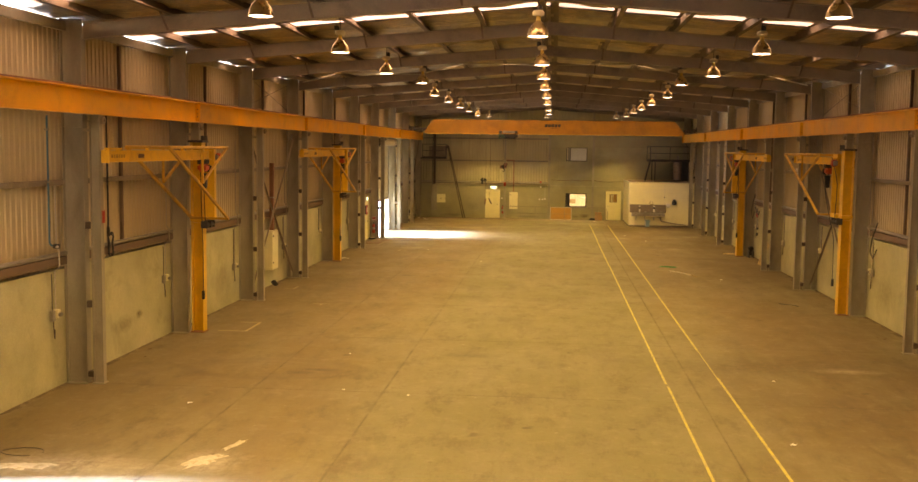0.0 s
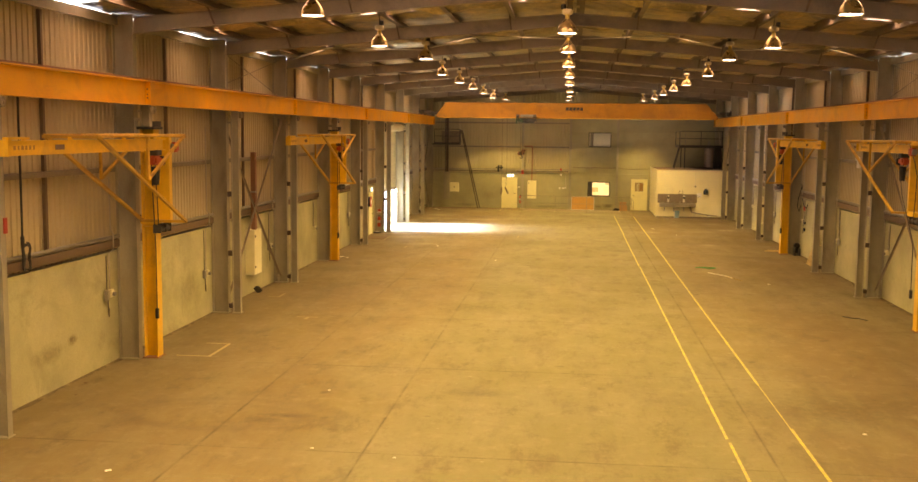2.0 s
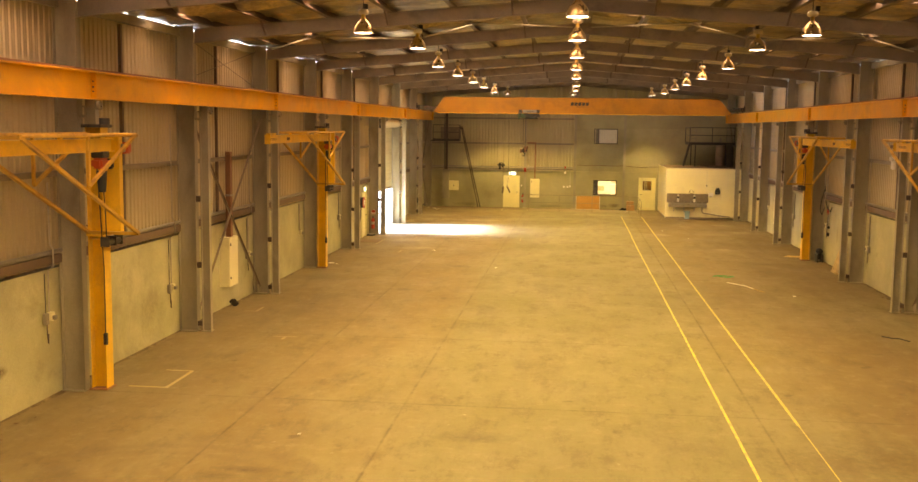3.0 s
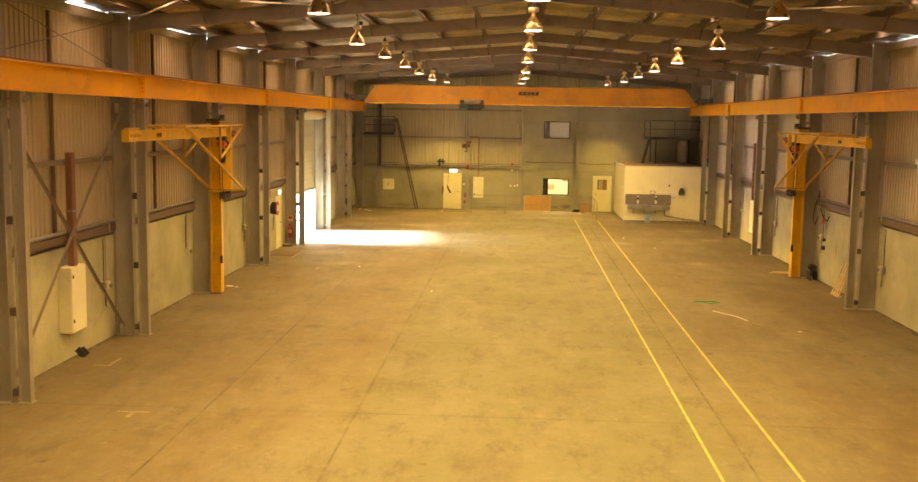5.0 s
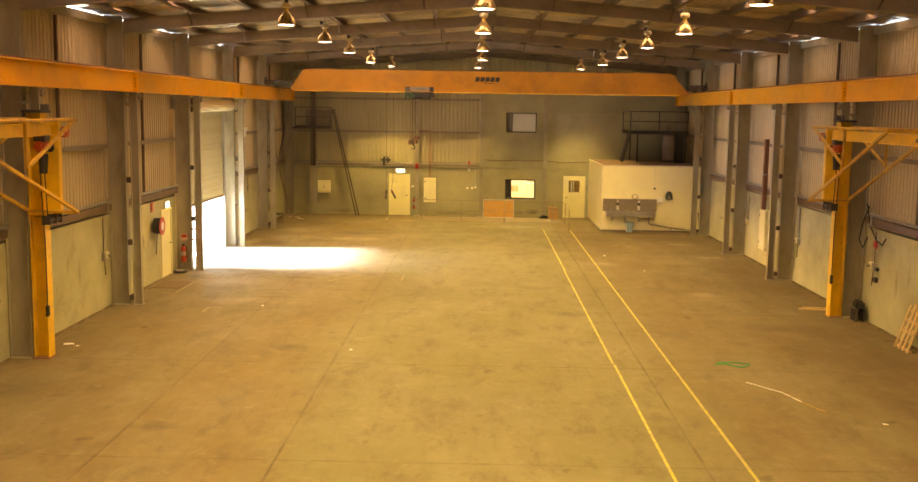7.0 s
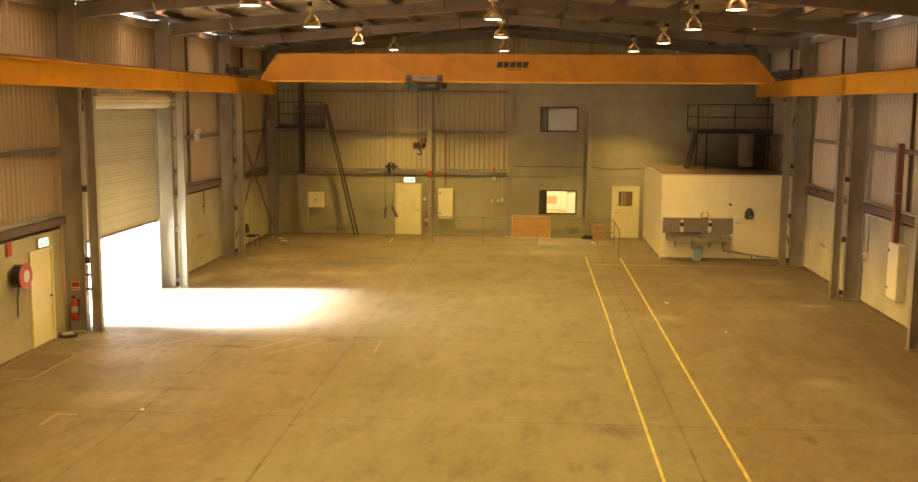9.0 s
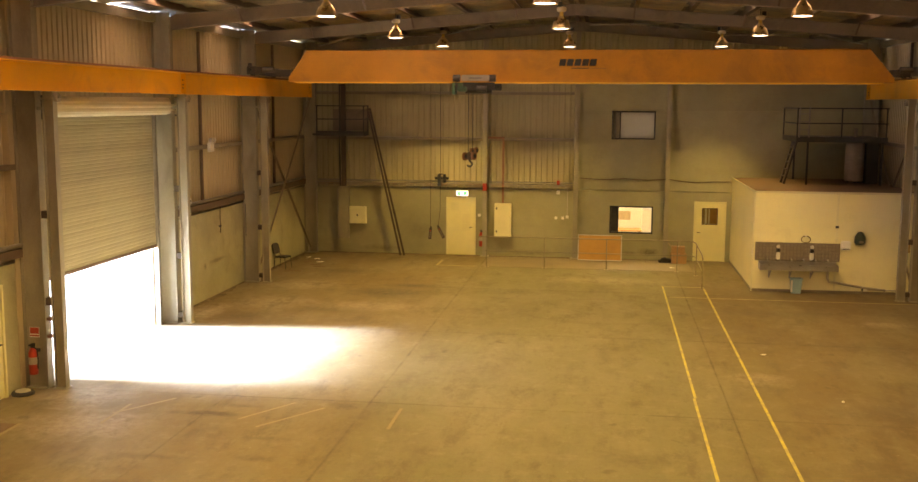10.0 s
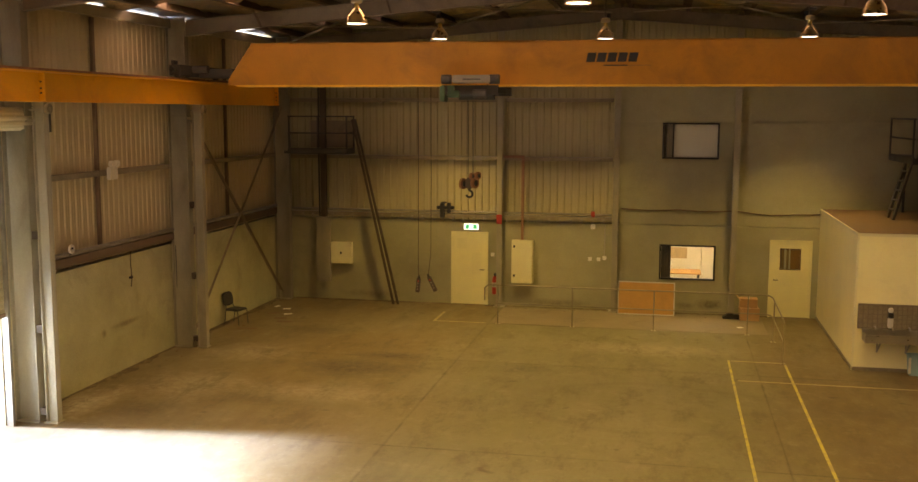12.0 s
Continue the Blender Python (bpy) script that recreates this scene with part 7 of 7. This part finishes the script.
def pallet(place, turn, tilt):
    p = thing("pallet", "weathered timber pallet leaning on the concrete wall", "pallet", place, turn=turn)
    r = Matrix.Rotation(radians(tilt), 3, "X")

    def slat(name, *s):
        bm = boxes(s)
        bmesh.ops.rotate(bm, verts=bm.verts, cent=(0, 0, 0), matrix=r)
        part(name, bm, M_WOOD, p)
    for i in range(4):
        x = -0.4 + i * 0.222
        slat("deck_board", x, x + 0.095 + 0.02 * (i % 2), -0.02, 0.0, 0.0, 1.02 + 0.03 * ((i * 2) % 3))
    for z in (0.03, 0.46, 0.88):
        slat("bearer", -0.4, 0.38, 0.001, 0.075, z, z + 0.045)
    for z in (0.40, 0.66):
        slat("cross_batten", -0.38, 0.34, -0.042, -0.021, z, z + 0.05)


pallet((9.28, 47.0, 0.0), -90, -18)
sb = thing("black_bin", "squat black motor housing by the east wall", "motor", (9.5, 50.35, 0))
part("housing", boxes((-0.11, 0.11, -0.18, 0.18, 0.32, 0.54), bevel=0.05), M_RUBBER, sb)
part("stand", boxes((-0.12, -0.08, -0.2, 0.2, 0, 0.32), (0.08, 0.12, -0.2, 0.2, 0, 0.32), (-0.08, 0.08, 0.14, 0.2, 0.1, 0.3)), M_DARKST, sb)
dk = thing("offcut", "dark steel offcut leaning by the wall", "offcut", (-10.05, 36.5, 0))
part("plate", barbm((0.08, -0.12, 0.0), (-0.08, -0.12, 0.18), 0.14, 0.03, (0, 1, 0)), M_RUBBER, dk)
part("plate", barbm((0.05, 0.12, 0.0), (-0.08, 0.12, 0.15), 0.1, 0.03, (0, 1, 0)), M_RUBBER, dk)
pk = thing("plank", "loose timber plank on the floor by the wall", "plank", (8.85, 51.75, 0), turn=80)
part("board", boxes((-0.09, 0.07, -0.42, 0.42, 0, 0.02), bevel=0.003), M_WOOD, pk)
part("board", boxes((0.06, 0.2, -0.36, 0.3, 0.021, 0.04), bevel=0.003), M_WOOD, pk)
gh = thing("garden_hose", "short curl of green hose on the floor", "hose", (5.02, 45.2, 0))
part("hose", tubes([(-0.38 + 0.045 * i, 0.14 * math.sin(i * 0.42), 0.014) for i in range(18)] + [(0.3, 0.2, 0.014), (0.0, 0.26, 0.014), (-0.3, 0.18, 0.014)], 0.014, 6), M_GREENHOSE, gh)
st = thing("rope_end", "pale frayed strap lying on the floor", "strap", (5.3, 43.0, 0))
part("strap", tubes([(-0.36, 0.82, 0.014), (-0.22, 0.6, 0.018), (-0.02, 0.32, 0.014), (0.12, 0.12, 0.02), (0.2, -0.1, 0.012), (0.32, -0.5, 0.012)], 0.012, 6), M_PAPER, st)
for n in range(7):
    a = random.Random(n)
    x, y = 0.14 + 0.05 * n, 0.05 - 0.17 * n
    part("frayed_strand", tubes([(x, y, 0.01), (x + a.uniform(0.02, 0.1), y - a.uniform(0.05, 0.12), 0.014), (x + a.uniform(0.06, 0.2), y - a.uniform(0.1, 0.3), 0.008)], 0.006, 5), M_TAN, st)
for x, y, w, a in ((-9.5, 46.05, 0.22, 20), (-9.25, 45.9, 0.1, 70), (6.66, 41.2, 0.09, 10), (4.26, 61.7, 0.1, 40), (2.99, 73.75, 0.16, 5), (-7.05, 19.4, 0.09, 33), (4.9, 23.0, 0.07, 15), (4.2, 18.0, 0.12, 60), (-9.3, 73.6, 0.2, 12), (-4.3, 20.9, 0.05, 30), (-2.9, 20.6, 0.06, 70), (-4.9, 24.6, 0.05, 10), (-9.0, 72.9, 0.22, 40), (-3.2, 46.0, 0.06, 15), (-6.2, 50.9, 0.07, 50), (5.2, 58.2, 0.07, 80), (-9.7, 73.9, 0.15, 60)):
    p = thing("paper_scrap", "small pale scrap of paper on the floor", "litter", (x, y, 0.004), "paper scraps", turn=a)
    bm = bmesh.new()
    n = 4
    g = [[bm.verts.new((w * (i / n - 0.5), w * 0.7 * (j / n - 0.5), 0.012 + 0.02 * noise.noise(Vector((i * 1.3 + x, j * 1.7 + y, 0))))) for j in range(n + 1)] for i in range(n + 1)]
    for i in range(n):
        for j in range(n):
            bm.faces.new((g[i][j], g[i + 1][j], g[i + 1][j + 1], g[i][j + 1]))
    r = bmesh.ops.extrude_face_region(bm, geom=list(bm.faces))
    bmesh.ops.translate(bm, verts=[v for v in r["geom"] if isinstance(v, bmesh.types.BMVert)], vec=(0, 0, -0.006))
    part("sheet", bm, M_PAPER, p)
rp = thing("wire_loop", "dark loop of wire on the floor", "wire", (-8.6, 15.9, 0))
part("loop", tubes([(0.35 * math.cos(a), 0.22 * math.sin(a), 0.012 + 0.006 * math.sin(2 * a)) for a in [radians(v) for v in range(0, 330, 22)]], 0.007, 6), M_UMBER, rp)


def spill(place, length, width, turn, seed):
    """A dried splash with a ragged, rayed outline."""
    s = thing("dried_spill", "pale dried splash on the concrete floor", "stain", place, turn=turn, kind="structure")
    bm = bmesh.new()
    rings = []
    for z, k in ((0.0, 1.0), (0.003, 0.96)):
        ring = []
        for n in range(56):
            a = 2 * math.pi * n / 56
            r = 0.62 + 0.55 * noise.noise(Vector((3.0 * math.cos(a), 3.0 * math.sin(a), seed))) + 0.35 * noise.noise(Vector((9.0 * math.cos(a), 9.0 * math.sin(a), seed + 5.0)))
            ring.append(bm.verts.new((length * k * r * math.cos(a), width * k * r * math.sin(a), z)))
        rings.append(ring)
    for n in range(56):
        bm.faces.new((rings[0][n], rings[0][(n + 1) % 56], rings[1][(n + 1) % 56], rings[1][n]))
    bmesh.ops.triangulate(bm, faces=[bm.faces.new(rings[1])])
    part("film", bm, M_SPILL, s)


spill((-5.55, 15.85, 0.001), 0.62, 0.3, 60, 2.0)
spill((-5.3, 16.75, 0.001), 0.5, 0.1, 72, 7.0)
spill((-8.3, 15.2, 0.001), 0.8, 0.25, 8, 12.0)
M_DIRT = make_mat("swept_dirt", (0.125, 0.092, 0.052), 0.95, 0, 0.35, 3.0, 60, 0.3, 0.4, (0.30, 0.25, 0.15), 0.7, 2.2, (0.5, 0.66))


def dirt_drift(where, along, at, a0, a1, into, wide, seed):
    """A thin drift of dirt with a ragged edge against a wall: along 'x' or 'y' from a0 to a1 at the wall's face, into the hall."""
    bm = bmesh.new()
    n = int((a1 - a0) / 0.12)
    rows = []
    for i in range(n + 1):
        a = a0 + (a1 - a0) * i / n
        r = wide * max(0.12, 0.5 + 0.9 * noise.noise(Vector((a * 0.55, seed, 0))) + 0.5 * noise.noise(Vector((a * 2.7, seed, 4.0))))
        pts = ((at, 0.0), (at, 0.012), (at + into * r * 0.5, 0.007), (at + into * r, 0.0015), (at + into * r, 0.0))
        rows.append([bm.verts.new((p, a, z) if along == "y" else (a, p, z)) for p, z in pts])
    for r, s in zip(rows, rows[1:]):
        for j in range(4):
            bm.faces.new((r[j], s[j], s[j + 1], r[j + 1]))
    bm.faces.new(rows[0])
    bm.faces.new(rows[-1])
    tagged(part("dirt_drift", bm, M_DIRT), "dark swept dirt lying along " + where, "debris", kind="stuff")


dirt_drift("the west wall", "y", -10.215, 15.0, 55.0, 1, 0.16, 1.0)
dirt_drift("the west wall", "y", -10.215, 62.6, 75.3, 1, 0.30, 2.0)
dirt_drift("the east wall", "y", 9.715, 15.0, 69.6, -1, 0.22, 3.0)
dirt_drift("the gable wall", "x", 75.445, -9.7, 3.8, -1, 0.20, 4.0)
random.seed(11)
for x, y, w, d, a in ((-9.0, 72.35, 0.32, 0.2, 20), (-8.75, 71.95, 0.4, 0.16, 8), (-9.45, 72.95, 0.3, 0.2, 50), (-9.35, 70.95, 0.5, 0.14, 12)):
    fc = thing("card_scrap", "flattened dark brown card scrap on the floor", "litter", (x, y, 0.001), "card scraps", turn=a)
    part("sheet", boxes((-w / 2, w / 2, -d / 2, d / 2, 0, 0.006)), M_BROWN, fc)
for where, x0, x1, y0, y1, n in (("grit by the west wall", -10.15, -9.5, 62.8, 74.8, 45), ("grit by the gable wall", -9.9, 3.4, 74.9, 75.35, 60), ("grit by the east wall", 8.9, 9.6, 24.0, 66.0, 70), ("grit by the west wall", -10.15, -9.6, 20.0, 56.0, 55)):
    bm = bmesh.new()
    for i in range(n):
        x, y, r = random.uniform(x0, x1), random.uniform(y0, y1), 0.006 + 0.02 * random.random() ** 2
        q = Matrix.Translation((x, y, r * 0.35)) @ Matrix.Rotation(random.uniform(0, 3), 4, "Z") @ Matrix.Diagonal((1.4 + random.random(), 1.0, 0.5, 1.0))
        bmesh.ops.create_icosphere(bm, subdivisions=1, radius=r, matrix=q)
    tagged(part("floor_grit", bm, M_BROWN), "dark " + where + " on the concrete floor", "debris", kind="stuff")
sk = thing("steel_rod", "short dark bent rod lying on the floor", "rod", (7.83, 34.72, 0))
part("rod", tubes([(-0.26, 0.28, 0.012), (-0.1, 0.06, 0.012), (0.1, 0.02, 0.012), (0.26, -0.28, 0.012)], 0.014, 6), M_RUBBER, sk)


# ---- floor markings ----
def marking(name, label, quads, material):
    m = thing(name, label, "floor marking", (0, 0, 0.003), "floor markings", "structure")
    for q in quads:
        part("stripe", boxes((*q, 0.0, 0.001)), material, m)


marking("floor_line", "worn yellow painted walkway line on concrete", [(2.485, 2.535, -8.0, 22.2), (2.47, 2.52, 22.4, 45.1), (2.452, 2.502, 45.2, 58.0), (2.477, 2.527, 58.03, 70.1)], M_LINE)
marking("floor_line", "worn yellow painted walkway line on concrete", [(3.685, 3.74, -8.0, 23.2), (3.69, 3.71, 23.2, 26.4), (3.67, 3.725, 26.4, 47.0), (3.675, 3.73, 47.03, 69.9)], M_LINE)
marking("floor_line", "faded cross line at the walkway end", [(2.56, 3.66, 70.0, 70.08), (2.6, 9.6, 68.28, 68.36)], M_PALE)
for x0, y0, x1, y1 in ((-8.9, 28.6, -8.3, 28.68), (-8.36, 27.2, -8.28, 28.6), (-9.1, 27.2, -8.36, 27.28), (-9.5, 35.65, -9.1, 35.73), (-9.2, 35.73, -9.12, 36.4), (-7.7, 32.4, -7.1, 32.48), (-7.42, 32.1, -7.34, 32.4),
                       (-9.45, 52.6, -9.05, 52.68), (-9.1, 52.68, -9.02, 54.6), (-7.6, 50.5, -7.2, 50.58), (-7.6, 49.9, -7.52, 50.5), (-4.95, 72.9, -3.55, 72.98), (-4.95, 72.98, -4.87, 74.2)):
    marking("floor_line", "short faded yellow corner mark on concrete", [(x0, x1, y0, y1)], M_PALE if y0 < 29 or y0 > 72 else M_FAINT)
for a, b, mat in (((-7.72, 54.82), (-7.73, 56.0), M_FAINT), ((-7.79, 55.41), (-7.07, 56.47), M_FAINT), ((-5.48, 55.45), (-4.79, 56.55), M_FAINT), ((-5.04, 55.07), (-4.18, 56.31), M_FAINT), ((-2.8, 55.3), (-2.81, 56.5), M_FAINT)):
    m = thing("floor_line", "faint slanting paint line on the concrete", "floor marking", (0, 0, 0.003), "floor markings", "structure")
    part("stripe", barbm((*a, 0.0005), (*b, 0.0005), 0.06, 0.001), mat, m)
